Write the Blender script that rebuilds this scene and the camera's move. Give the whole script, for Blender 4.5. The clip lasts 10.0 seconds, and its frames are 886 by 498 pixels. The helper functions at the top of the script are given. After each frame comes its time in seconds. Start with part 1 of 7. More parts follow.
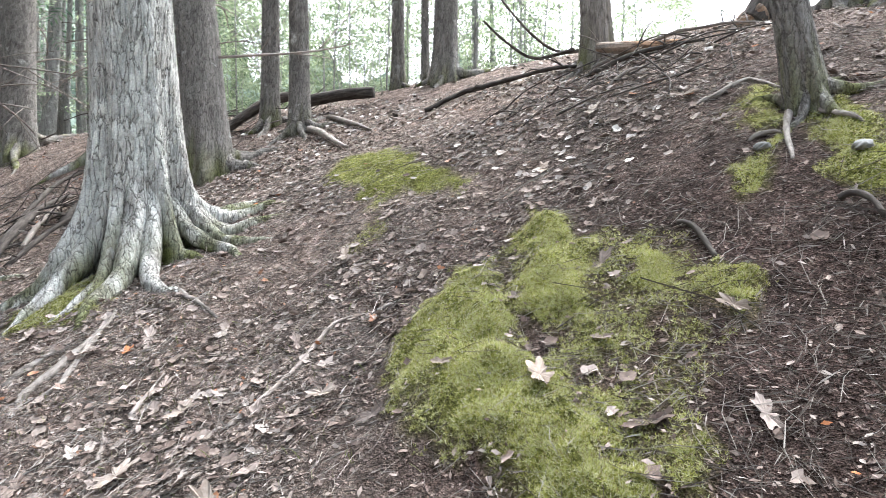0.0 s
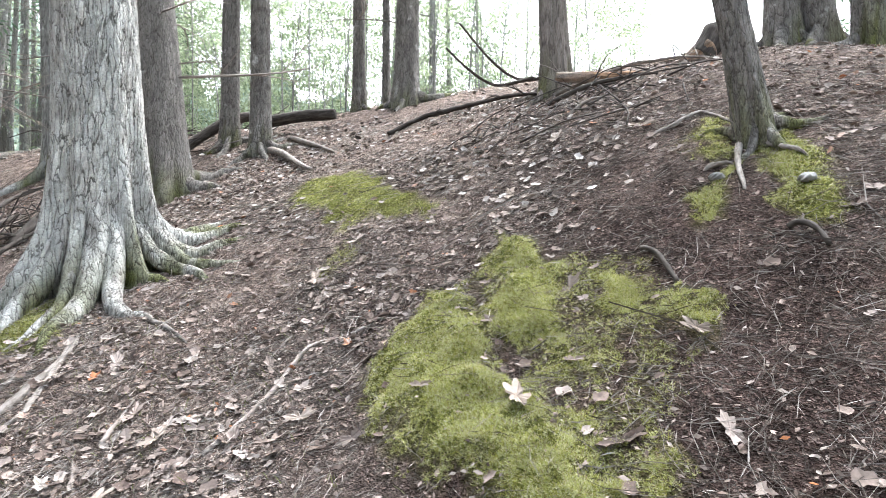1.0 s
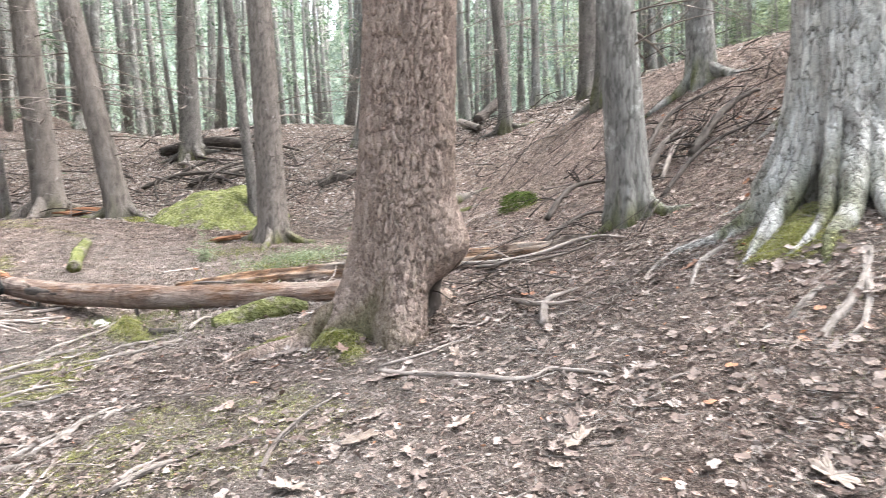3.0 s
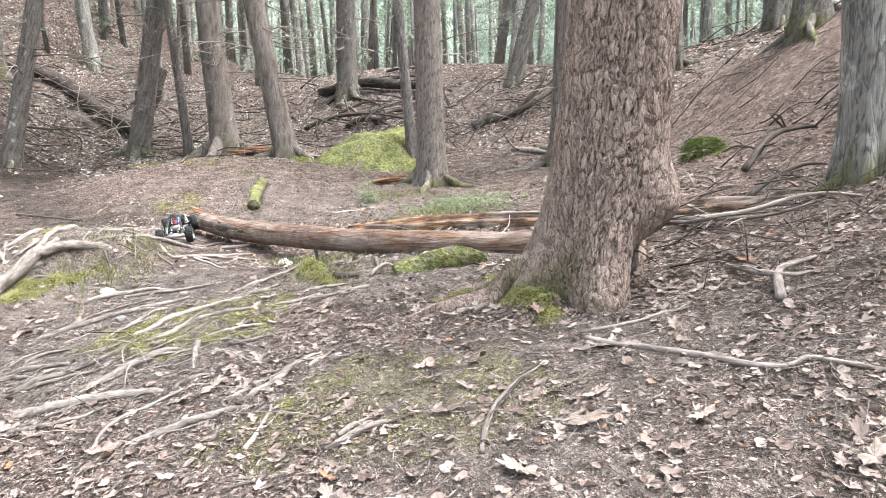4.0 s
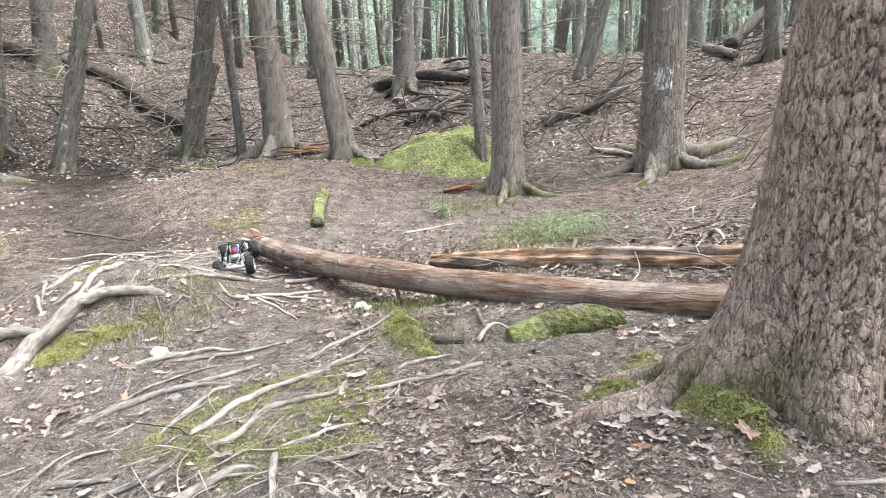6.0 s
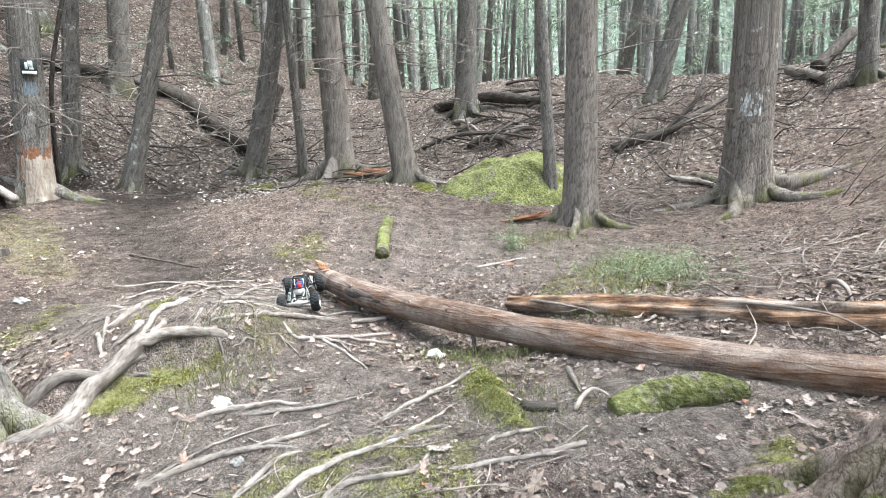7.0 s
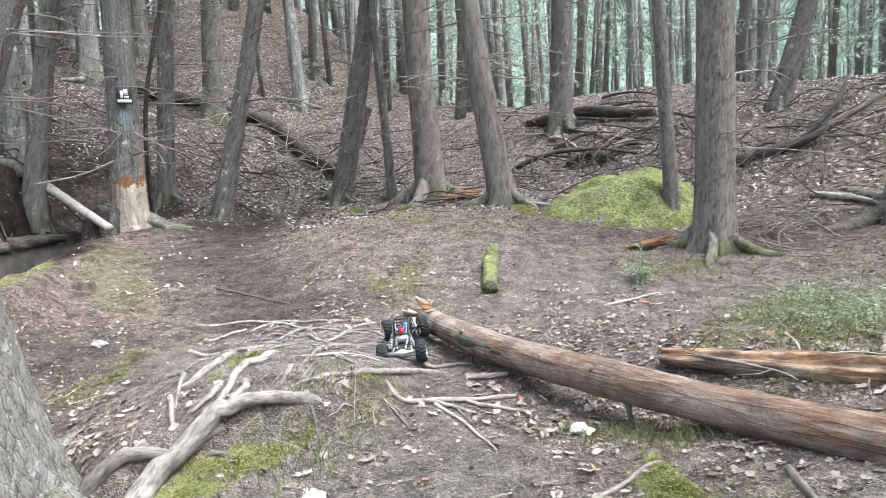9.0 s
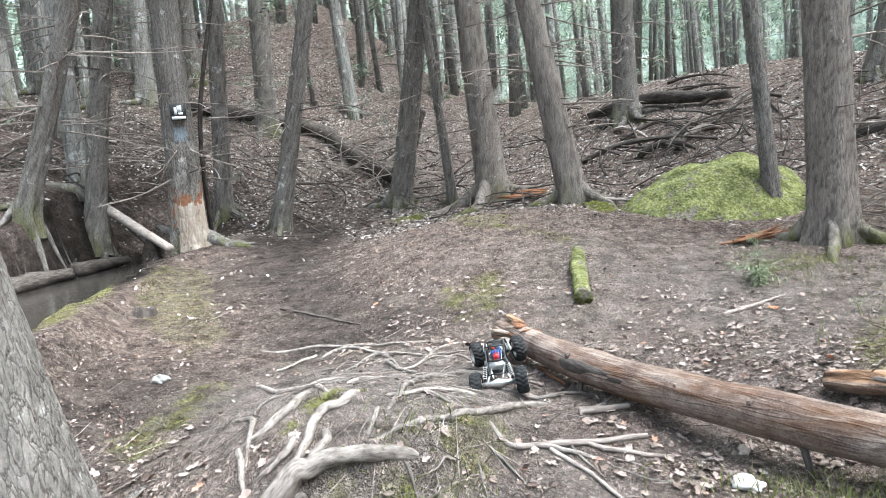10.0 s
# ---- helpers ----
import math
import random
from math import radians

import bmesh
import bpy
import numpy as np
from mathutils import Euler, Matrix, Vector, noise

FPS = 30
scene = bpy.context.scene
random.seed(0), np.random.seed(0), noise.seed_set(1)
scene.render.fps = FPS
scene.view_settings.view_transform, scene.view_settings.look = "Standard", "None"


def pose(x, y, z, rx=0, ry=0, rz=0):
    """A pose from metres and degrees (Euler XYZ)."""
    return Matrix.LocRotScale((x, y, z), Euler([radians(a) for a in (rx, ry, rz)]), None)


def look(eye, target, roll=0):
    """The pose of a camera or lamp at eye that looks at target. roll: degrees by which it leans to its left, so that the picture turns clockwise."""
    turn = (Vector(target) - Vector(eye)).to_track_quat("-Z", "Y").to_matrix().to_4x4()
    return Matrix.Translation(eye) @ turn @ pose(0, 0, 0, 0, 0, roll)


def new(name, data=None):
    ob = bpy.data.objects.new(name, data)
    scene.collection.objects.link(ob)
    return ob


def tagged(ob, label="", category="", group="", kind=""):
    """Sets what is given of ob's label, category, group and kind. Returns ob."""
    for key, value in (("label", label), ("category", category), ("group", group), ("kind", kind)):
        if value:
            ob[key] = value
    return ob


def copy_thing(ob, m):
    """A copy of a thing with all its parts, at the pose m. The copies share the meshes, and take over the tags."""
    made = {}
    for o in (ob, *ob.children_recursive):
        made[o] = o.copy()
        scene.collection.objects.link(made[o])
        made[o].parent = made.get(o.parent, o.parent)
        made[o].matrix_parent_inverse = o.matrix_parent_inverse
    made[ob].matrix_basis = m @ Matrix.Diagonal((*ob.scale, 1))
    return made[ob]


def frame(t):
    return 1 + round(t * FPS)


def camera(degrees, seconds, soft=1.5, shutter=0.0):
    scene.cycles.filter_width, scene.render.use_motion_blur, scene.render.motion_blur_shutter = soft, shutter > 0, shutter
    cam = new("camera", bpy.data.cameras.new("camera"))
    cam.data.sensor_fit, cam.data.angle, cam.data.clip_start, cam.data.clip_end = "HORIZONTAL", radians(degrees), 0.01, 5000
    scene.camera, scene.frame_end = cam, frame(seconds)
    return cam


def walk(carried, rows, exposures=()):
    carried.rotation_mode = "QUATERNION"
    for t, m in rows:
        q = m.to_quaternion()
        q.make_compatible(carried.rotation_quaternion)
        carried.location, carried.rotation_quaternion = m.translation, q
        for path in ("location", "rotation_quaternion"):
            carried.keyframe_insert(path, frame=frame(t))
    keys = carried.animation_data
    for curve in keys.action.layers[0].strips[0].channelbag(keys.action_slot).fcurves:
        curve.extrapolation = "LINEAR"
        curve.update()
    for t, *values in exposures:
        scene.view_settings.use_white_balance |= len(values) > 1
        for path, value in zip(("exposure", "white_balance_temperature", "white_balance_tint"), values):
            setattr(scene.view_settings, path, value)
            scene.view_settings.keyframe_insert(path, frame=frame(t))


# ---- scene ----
cam = camera(70.68, 10.0, 0.75, 0.15)
EXPOSURES = [(0, 2.82, 6000, 5), (1, 2.9, 6000, 5), (2, 2.72, 6150, 7), (3, 2.95, 6250, 8), (5, 2.88, 6250, 7), (7, 2.77, 5950, 2), (10, 2.62, 5800, 2)]
PATH = [
    (0, (1.027, -0.960, 1.201), (2.650, 0.208, 1.220), -0.23),
    (0.5, (1.030, -0.966, 1.204), (2.741, 0.069, 1.250), -1.67),
    (1, (0.946, -0.941, 1.218), (2.647, 0.108, 1.299), -0.31),
    (1.5, (0.764, -0.825, 1.202), (2.223, 0.543, 1.228), -0.77),
    (2, (0.644, -0.687, 1.182), (1.676, 1.025, 1.117), -0.55),
    (2.5, (0.522, -0.493, 1.177), (1.282, 1.352, 1.037), -0.57),
    (3, (0.388, -0.346, 1.221), (0.713, 1.619, 1.044), -2.17),
    (3.2, (0.343, -0.299, 1.228), (0.469, 1.687, 1.029), -1.85),
    (4.3, (0.018, 0.016, 1.281), (-0.107, 1.977, 0.909), -1.94),
    (4.5, (-0.027, 0.104, 1.300), (-0.158, 2.065, 0.927), -2.43),
    (5, (-0.115, 0.347, 1.385), (-0.273, 2.308, 1.025), -1.31),
    (5.2, (-0.163, 0.415, 1.396), (-0.338, 2.378, 1.054), -1.29),
    (6.3, (-0.396, 0.840, 1.508), (-0.685, 2.777, 1.103), -1.20),
    (6.5, (-0.430, 0.904, 1.519), (-0.756, 2.833, 1.105), -0.34),
    (7, (-0.572, 1.053, 1.569), (-0.978, 2.986, 1.248), -1.34),
    (7.5, (-0.695, 1.214, 1.637), (-1.083, 3.157, 1.371), -1.03),
    (8, (-0.742, 1.403, 1.627), (-1.173, 3.337, 1.357), -0.95),
    (8.5, (-0.804, 1.578, 1.630), (-1.324, 3.494, 1.385), -0.23),
    (9, (-1.016, 1.736, 1.564), (-1.669, 3.610, 1.316), -2.73),
    (9.5, (-1.243, 1.932, 1.569), (-2.026, 3.746, 1.261), -4.91),
    (10, (-1.402, 2.163, 1.564), (-2.211, 3.978, 1.336), -6.07),
]
walk(cam, [(t, look(eye, target, roll)) for t, eye, target, roll in PATH], EXPOSURES)

# ---- sky and light ----
world = bpy.data.worlds.new("overcast_sky")
scene.world = world
world.use_nodes = True
wn, wl = world.node_tree.nodes, world.node_tree.links
sky = wn.new("ShaderNodeTexSky")
sky.sky_type = "NISHITA"
sky.sun_disc = False
sky.sun_elevation = radians(58)
sky.sun_rotation = radians(70)
sky.air_density, sky.dust_density, sky.ozone_density = 1.0, 6.0, 1.0
soft_sky = wn.new("ShaderNodeHueSaturation")
soft_sky.inputs["Saturation"].default_value = 0.45
wl.new(sky.outputs[0], soft_sky.inputs["Color"])
wl.new(soft_sky.outputs[0], wn["Background"].inputs[0])
wn["Background"].inputs[1].default_value = 0.15

sun_lamp = bpy.data.lights.new("sun", "SUN")
sun_lamp.energy, sun_lamp.angle, sun_lamp.color = 1.7, radians(25), (1.0, 0.97, 0.93)
sun = new("sun", sun_lamp)
sun.matrix_basis = look((0, 0, 30), (-12.0, 4.0, 0))

# ---- numeric helpers ----
rng = np.random.default_rng(7)


def hash_u(i, j, seed):
    """A number from 0 to 1 for each pair of whole numbers."""
    h = (i.astype(np.int64) * 374761393 + j.astype(np.int64) * 668265263 + seed * 1442695041) & 0xFFFFFFFF
    h = ((h ^ (h >> 13)) * 1274126177) & 0xFFFFFFFF
    h = ((h ^ (h >> 16)) * 2246822519) & 0xFFFFFFFF
    return ((h ^ (h >> 15)) & 0xFFFFFF) / float(0xFFFFFF)


def vnoise(x, y, seed=0):
    """Smooth noise from 0 to 1 in the plane."""
    x, y = np.asarray(x, float), np.asarray(y, float)
    i, j = np.floor(x), np.floor(y)
    u, v = x - i, y - j
    u, v = u * u * (3 - 2 * u), v * v * (3 - 2 * v)
    a, b = hash_u(i, j, seed), hash_u(i + 1, j, seed)
    c, d = hash_u(i, j + 1, seed), hash_u(i + 1, j + 1, seed)
    return (a * (1 - u) + b * u) * (1 - v) + (c * (1 - u) + d * u) * v


def fbm(x, y, seed=0, octaves=4):
    total, amp, norm = 0.0, 1.0, 0.0
    for o in range(octaves):
        total = total + amp * vnoise(np.asarray(x) * 2**o, np.asarray(y) * 2**o, seed + o * 17)
        norm += amp
        amp *= 0.5
    return total / norm


def cells(x, y, seed=0, wrap=0):
    """Distance to the nearest and second-nearest cell point, and the nearest cell's own number; x may wrap."""
    x, y = np.asarray(x, float), np.asarray(y, float)
    i0, j0 = np.floor(x), np.floor(y)
    f1, f2, own = np.full(x.shape, 9.0), np.full(x.shape, 9.0), np.zeros(x.shape)
    for di in (-1, 0, 1):
        for dj in (-1, 0, 1):
            i, j = i0 + di, j0 + dj
            k = np.mod(i, wrap) if wrap else i
            px, py = i + 0.15 + 0.7 * hash_u(k, j, seed), j + 0.1 + 0.8 * hash_u(k, j, seed + 5)
            d = np.hypot(x - px, y - py)
            nearer = d < f1
            f2 = np.where(nearer, f1, np.minimum(f2, d))
            own = np.where(nearer, hash_u(k, j, seed + 9), own)
            f1 = np.where(nearer, d, f1)
    return f1, f2, own


# ---- lie of the land ----
# Broad swells on a five-metre lattice and smaller ones on a 1.7-metre lattice, all over a level of 2.5 m.
BROAD = [
    [0.08, 0.06, -0.22, -0.05, -0.83, -1.28, 0.23, 0.26],
    [0.55, 0.5, -1.27, -1.05, -0.63, -0.25, 0.54, 0.15],
    [0.98, 1.0, -0.53, 0.18, -1.01, 0.44, 0.85, 0.08],
    [0.15, 0.68, -1.58, 0.93, -1.18, 0.09, 0.56, -0.46],
    [-1.02, 2.3, -1.03, -0.34, -1.37, -0.37, 1.16, -0.55],
    [-1.1, 1.79, -0.97, -0.62, 2.39, -0.04, 0.8, 0.01],
    [-0.2, 1.15, 0.9, -0.18, 0.95, 0.11, 0.15, 0.04],
    [0.03, 0.52, 0.99, -0.11, -0.63, -0.19, 0.0, 0.01],
]
FINE = [
    [-0.03, 0.01, 0.1, -0.01, -0.07, 0.46, 0.28],
    [-0.08, -0.1, 0.03, 0.13, -0.15, -0.54, 0.36],
    [-0.08, -0.18, -0.07, -0.01, 0.0, 0.41, -0.33],
    [0.02, 0.09, -0.04, 0.16, -0.41, -0.09, -0.09],
    [-0.04, -0.28, -0.11, 0.07, 0.24, -0.07, 0.08],
    [-0.21, 0.12, 0.09, -0.1, -0.11, -0.09, 0.16],
    [-0.07, 0.48, -0.11, 0.18, -0.02, -0.28, 0.58],
]
CREEK = [(-6.4, 3.5), (-7.2, 5.2), (-7.9, 6.3), (-8.5, 7.2), (-9.1, 8.2)]
CREEK_EDGE = [(-5.2, 3.9), (-5.95, 5.05), (-6.45, 5.65), (-6.9, 6.15), (-7.1, 6.6), (-7.6, 7.25), (-8.35, 8.05), (-9.1, 8.85), (-9.6, 9.35), (-9.95, 9.2), (-9.6, 8.5), (-9.4, 7.9), (-9.22, 7.2), (-8.85, 6.4), (-8.35, 5.4), (-7.4, 3.2)]
WATER_LEVEL = 0.79
# Front lip of the root knoll, then the knoll's back.
LEDGE = [(-3.12, 3.42), (-2.98, 3.52), (-2.86, 3.66), (-2.74, 3.80), (-2.60, 3.90), (-2.44, 3.99), (-2.34, 4.14), (-2.28, 4.36), (-2.26, 4.62)]
KNOLL = LEDGE + [(-2.35, 5.5), (-3.2, 6.0), (-4.35, 5.6), (-4.2, 4.5), (-3.6, 3.7)]


def polyline_distance(x, y, line):
    d = np.full(np.shape(x), 1e9)
    for (ax, ay), (bx, by) in zip(line, line[1:]):
        t = np.clip(((x - ax) * (bx - ax) + (y - ay) * (by - ay)) / ((bx - ax) ** 2 + (by - ay) ** 2), 0, 1)
        d = np.minimum(d, np.hypot(x - ax - t * (bx - ax), y - ay - t * (by - ay)))
    return d


def land(x, y):
    """Height of the bare ground, with the creek bed cut into it."""
    x, y = np.asarray(x, float), np.asarray(y, float)
    z = np.full(x.shape, 2.5)
    for row, line in enumerate(BROAD):
        for col, h in enumerate(line):
            z = z + h * np.exp(-((x - (col * 5 - 20)) ** 2 + (y - (row * 5 - 8)) ** 2) / 40.5)
    for row, line in enumerate(FINE):
        for col, h in enumerate(line):
            z = z + h * np.exp(-((x - (col * 1.7 - 5.4)) ** 2 + (y - (row * 1.7 - 1.3)) ** 2) / 4.5)
    z = z + 0.26 * np.exp(-((x + 2.95) ** 2 + (y - 4.3) ** 2) / 0.3528)
    z = z + 0.5 * np.exp(-((x + 10.2) ** 2 + (y - 7.9) ** 2) / 1.28)
    z = z + 0.09 * np.exp(-(((x + 3.2) / 0.75) ** 2 + ((y - 5.0) / 0.85) ** 2))
    z = z - 0.13 * np.exp(-((x + 1.15) ** 2 + (y - 4.72) ** 2) / 0.3)
    back = np.clip((y - 12.3) / 4.7, 0, 1)
    z = z - 1.25 * np.exp(-(((x - 2.2) / 4.5) ** 2)) * back * back * (3 - 2 * back)
    lip = np.clip(polygon_depth(x, y, KNOLL) / 0.07, 0, 1)
    z = z + 0.17 * lip * lip * (3 - 2 * lip) * np.exp(-polyline_distance(x, y, LEDGE[1:-1]) / 0.45)
    away, turn = np.hypot(x + 1, y - 2), np.degrees(np.arctan2(-(x + 1), y - 2))
    hill = np.clip((away - 16.5) / 11, 0, 1) * np.clip((turn - 20) / 14, 0, 1) * np.clip((100 - turn) / 25, 0, 1)
    z = z + 4.2 * hill * hill * (3 - 2 * hill)
    d = polygon_depth(x, y, CREEK_EDGE) + 0.3 * (fbm(x * 2.5, y * 2.5, 58, 3) - 0.5)
    beyond = np.clip((-x - 8.2) / 0.6, 0, 1) * np.clip((9.3 - y) / 0.8, 0, 1)
    bank = WATER_LEVEL + (0.04 + 0.05 * beyond) * np.clip(-d / 0.22, 0, 1) - 0.7 * np.clip((-d - 0.3) / 0.7, 0, 1)
    z = np.where((d < 0) & (d > -1.0), np.maximum(z, bank), z)
    low = WATER_LEVEL + 0.05 + np.where(beyond > 0.3, 0.05 + 4.0 * np.clip(-d, 0, 2), 0.13 * np.clip(-d, 0, 2))
    z = np.where((d < 0) & (d > -1.4), np.minimum(z, np.maximum(low, z - 0.8 * np.clip(1.4 + d, 0, 1))), z)
    return np.where(d > 0, np.minimum(z, WATER_LEVEL - 0.25 * np.clip(d / 0.2, 0, 1)), z)


# Outlines of the moss patches: height above the soil, then corners.
MOSS = [
    (0.06, [(2.94, 0.2), (2.87, 0.33), (2.72, 0.29), (2.58, 0.32), (2.41, 0.24), (2.28, 0.09), (2.17, -0.06), (2.16, -0.18), (2.15, -0.29), (2.09, -0.40), (2.04, -0.48), (2.12, -0.64), (2.26, -0.48), (2.36, -0.36), (2.46, -0.24), (2.57, -0.1), (2.72, 0.04), (2.89, 0.12)]),
    (0.045, [(3.22, 0.17), (3.15, -0.01), (2.98, -0.15), (2.83, -0.24), (2.71, -0.27), (2.6, -0.37), (2.52, -0.42), (2.5, -0.37), (2.56, -0.26), (2.6, -0.17), (2.67, -0.05), (2.83, 0.07), (2.99, 0.15)]),
    (0.008, [(2.46, -0.38), (2.37, -0.47), (2.28, -0.53), (2.26, -0.47), (2.36, -0.38)]),
    (0.02, [(2.93, -0.26), (2.97, -0.37), (2.9, -0.45), (2.78, -0.47), (2.77, -0.38)]),
    (0.02, [(3.79, 2.02), (4.25, 2.17), (4.28, 1.77), (3.83, 1.15), (3.49, 0.57), (3.44, 0.66), (3.49, 1.03), (3.36, 1.15), (3.48, 1.34)]),
    (0.01, [(3.02, 1.02), (3.21, 1.02), (3.21, 0.88), (3.0, 0.89)]),
    (0.006, [(3.05, 0.02), (3.02, -0.45), (2.62, -0.62), (2.2, -0.66), (2.14, -0.45), (2.5, -0.22)]),
    (0.015, [(2.19, -0.63), (2.27, -0.66), (2.27, -0.71), (2.19, -0.7)]),
    (0.03, [(3.75, -0.78), (3.47, -0.98), (3.08, -1.0), (3.05, -0.87), (3.18, -0.83), (3.43, -0.72), (3.53, -0.76)]),
    (0.02, [(3.43, -0.70), (3.18, -0.60), (3.28, -0.53), (3.44, -0.64)]),
    (0.02, [(3.72, -0.45), (3.95, -0.50), (3.80, -0.60), (3.57, -0.63), (3.56, -0.54)]),
    (0.065, [(2.78, -0.52), (2.84, -0.57), (2.80, -0.65), (2.71, -0.68), (2.66, -0.64), (2.69, -0.56)]),
    (0.035, [(2.13, 2.25), (2.41, 2.39), (2.61, 2.41), (2.57, 2.06), (2.35, 1.71), (2.23, 1.84), (2.03, 1.98)]),
    (0.07, [(0.22, 3.22), (0.36, 3.28), (0.49, 2.91), (0.51, 2.67), (0.41, 2.58), (0.22, 2.81)]),
    (0.02, [(-0.11, 3.05), (0.23, 3.46), (0.25, 3.21), (0.03, 3.05)]),
    (0.08, [(-1.11, 3.98), (-1.04, 4.15), (-0.85, 3.87), (-0.76, 3.50), (-0.97, 3.58)]),
    (0.013, [(-1.95, 2.75), (-1.75, 3.3), (-1.2, 3.55), (-0.9, 3.3), (-0.85, 2.8), (-1.3, 2.55)]),
    (0.006, [(-0.9, 1.75), (-0.4, 2.4), (0.2, 2.35), (0.5, 1.9), (0.1, 1.6), (-0.5, 1.55)]),
    (0.02, [(-0.63, 2.05), (-0.55, 2.03), (-0.53, 1.94), (-0.61, 1.95)]),
    (0.02, [(-2.88, 3.62), (-2.74, 3.79), (-2.60, 3.89), (-2.45, 3.99), (-2.37, 3.93), (-2.48, 3.78), (-2.66, 3.66), (-2.82, 3.52)]),
    (0.015, [(-2.98, 4.05), (-2.98, 4.35), (-2.86, 4.42), (-2.88, 4.16)]),
    (0.012, [(-2.46, 4.22), (-2.30, 4.62), (-2.22, 4.40), (-2.36, 4.14)]),
    (0.02, [(-2.92, 3.49), (-2.85, 3.66), (-2.60, 3.65), (-2.79, 3.48)]),
    (0.012, [(-0.50, 6.36), (0.03, 6.90), (0.22, 5.53), (0.16, 5.21), (-0.47, 5.46)]),
    (0.012, [(-3.48, 6.70), (-3.21, 7.19), (-2.89, 6.67), (-2.95, 6.15), (-3.28, 6.30)]),
    (0.012, [(-3.35, 8.23), (-2.67, 8.05), (-2.54, 7.80), (-3.11, 7.96)]),
    (0.012, [(-5.0, 10.2), (-3.58, 8.86), (-3.31, 8.11), (-3.88, 8.30)]),
    (0.012, [(-1.33, 7.55), (-0.71, 8.10), (-0.42, 7.92), (-1.04, 7.43)]),
    (0.006, [(-4.8, 5.3), (-5.7, 5.7), (-6.7, 6.5), (-7.6, 7.6), (-6.9, 7.7), (-5.8, 6.6), (-4.9, 5.8)]),
    (0.013, [(-5.75, 4.85), (-6.6, 5.6), (-7.20, 6.65), (-6.6, 6.2), (-6.1, 5.6), (-5.7, 5.1)]),
    (0.013, [(-4.20, 4.10), (-4.25, 4.60), (-4.35, 5.10), (-4.10, 4.90), (-3.85, 4.35), (-3.85, 4.05)]),
    (0.012, [(-0.84, 5.73), (-0.56, 6.31), (-0.45, 5.6), (-0.79, 5.19)]),
    (0.02, [(-2.95, 11.29), (-2.48, 10.06), (-2.48, 9.16), (-3.11, 10.46)]),
    (0.03, [(-6.6, 11.5), (-6.2, 12.3), (-5.9, 11.6)]),
    (0.03, [(2.2, 6.1), (2.5, 6.4), (2.6, 6.1), (2.35, 5.95)]),
]


def polygon_depth(x, y, corners):
    """How far inside the outline a place lies, in metres; negative outside."""
    inside = np.zeros(np.shape(x), bool)
    for (ax, ay), (bx, by) in zip(corners, corners[1:] + corners[:1]):
        cross = ((ay > y) != (by > y)) & (x < (bx - ax) * (y - ay) / (by - ay + 1e-12) + ax)
        inside ^= cross
    d = polyline_distance(x, y, corners + corners[:1])
    return np.where(inside, d, -d)


def moss_cover(x, y):
    """Cover from 0 to 1, and the cushion's height."""
    ragged = 0.15 * (fbm(x * 10, y * 10, 31, 3) - 0.5) + 0.07 * (vnoise(x * 45, y * 45, 32) - 0.5)
    cover, rise = np.zeros(np.shape(x)), np.zeros(np.shape(x))
    for h, corners in MOSS:
        xs, ys = [c[0] for c in corners], [c[1] for c in corners]
        near = (x > min(xs) - 0.3) & (x < max(xs) + 0.3) & (y > min(ys) - 0.3) & (y < max(ys) + 0.3)
        if not near.any():
            continue
        d = np.full(np.shape(x), -1.0)
        d[near] = polygon_depth(x[near], y[near], corners)
        c = np.clip((d + ragged + 0.01) / 0.05, 0, 1)
        if h < 0.014:
            c = c * np.clip(2.2 * fbm(x * 14, y * 14, 35, 3) - 0.65, 0, 0.6 if h > 0.007 else 0.22)
        cover = np.maximum(cover, c)
        rise = np.maximum(rise, h * np.clip((d + ragged * 0.5 + 0.02) / 0.1, 0, 1))
    return cover, rise


TRAIL = [(-3.9, 5.9), (-4.7, 6.6), (-5.6, 7.6), (-6.6, 9.0), (-7.4, 10.6)]


def axis_steps(lo, hi, step, far):
    core = np.arange(lo, hi + step / 2, step)
    grow, out = step, []
    edge = hi
    while edge < far:
        grow *= 1.22
        edge += grow
        out.append(edge)
    low, edge, grow = [], lo, step
    while edge > -far:
        grow *= 1.22
        edge -= grow
        low.append(edge)
    return np.array(low[::-1] + list(core) + out)


GX, GY = axis_steps(-9.6, 5.0, 0.046, 400), axis_steps(-1.5, 9.2, 0.046, 400)
gx, gy = np.meshgrid(GX, GY, indexing="ij")
reach = np.maximum(np.abs(gx + 0.5), np.abs(gy - 4.0))
fade = np.clip(1.5 - reach / 14.0, 0.05, 1)
g_moss, g_rise = moss_cover(gx, gy)
gz = land(gx, gy) + g_rise * (0.35 + 1.3 * fbm(gx * 15, gy * 15, 41, 2))
gz += fade * (0.05 * (fbm(gx * 2.2, gy * 2.2, 3, 3) - 0.5) + 0.035 * (fbm(gx * 9, gy * 9, 5, 3) - 0.5) + 0.012 * (vnoise(gx * 22, gy * 22, 6) - 0.5))
gz += np.clip(reach - 12, 0, 30) * 0.04 * (fbm(gx * 0.25, gy * 0.25, 9, 3) - 0.45)


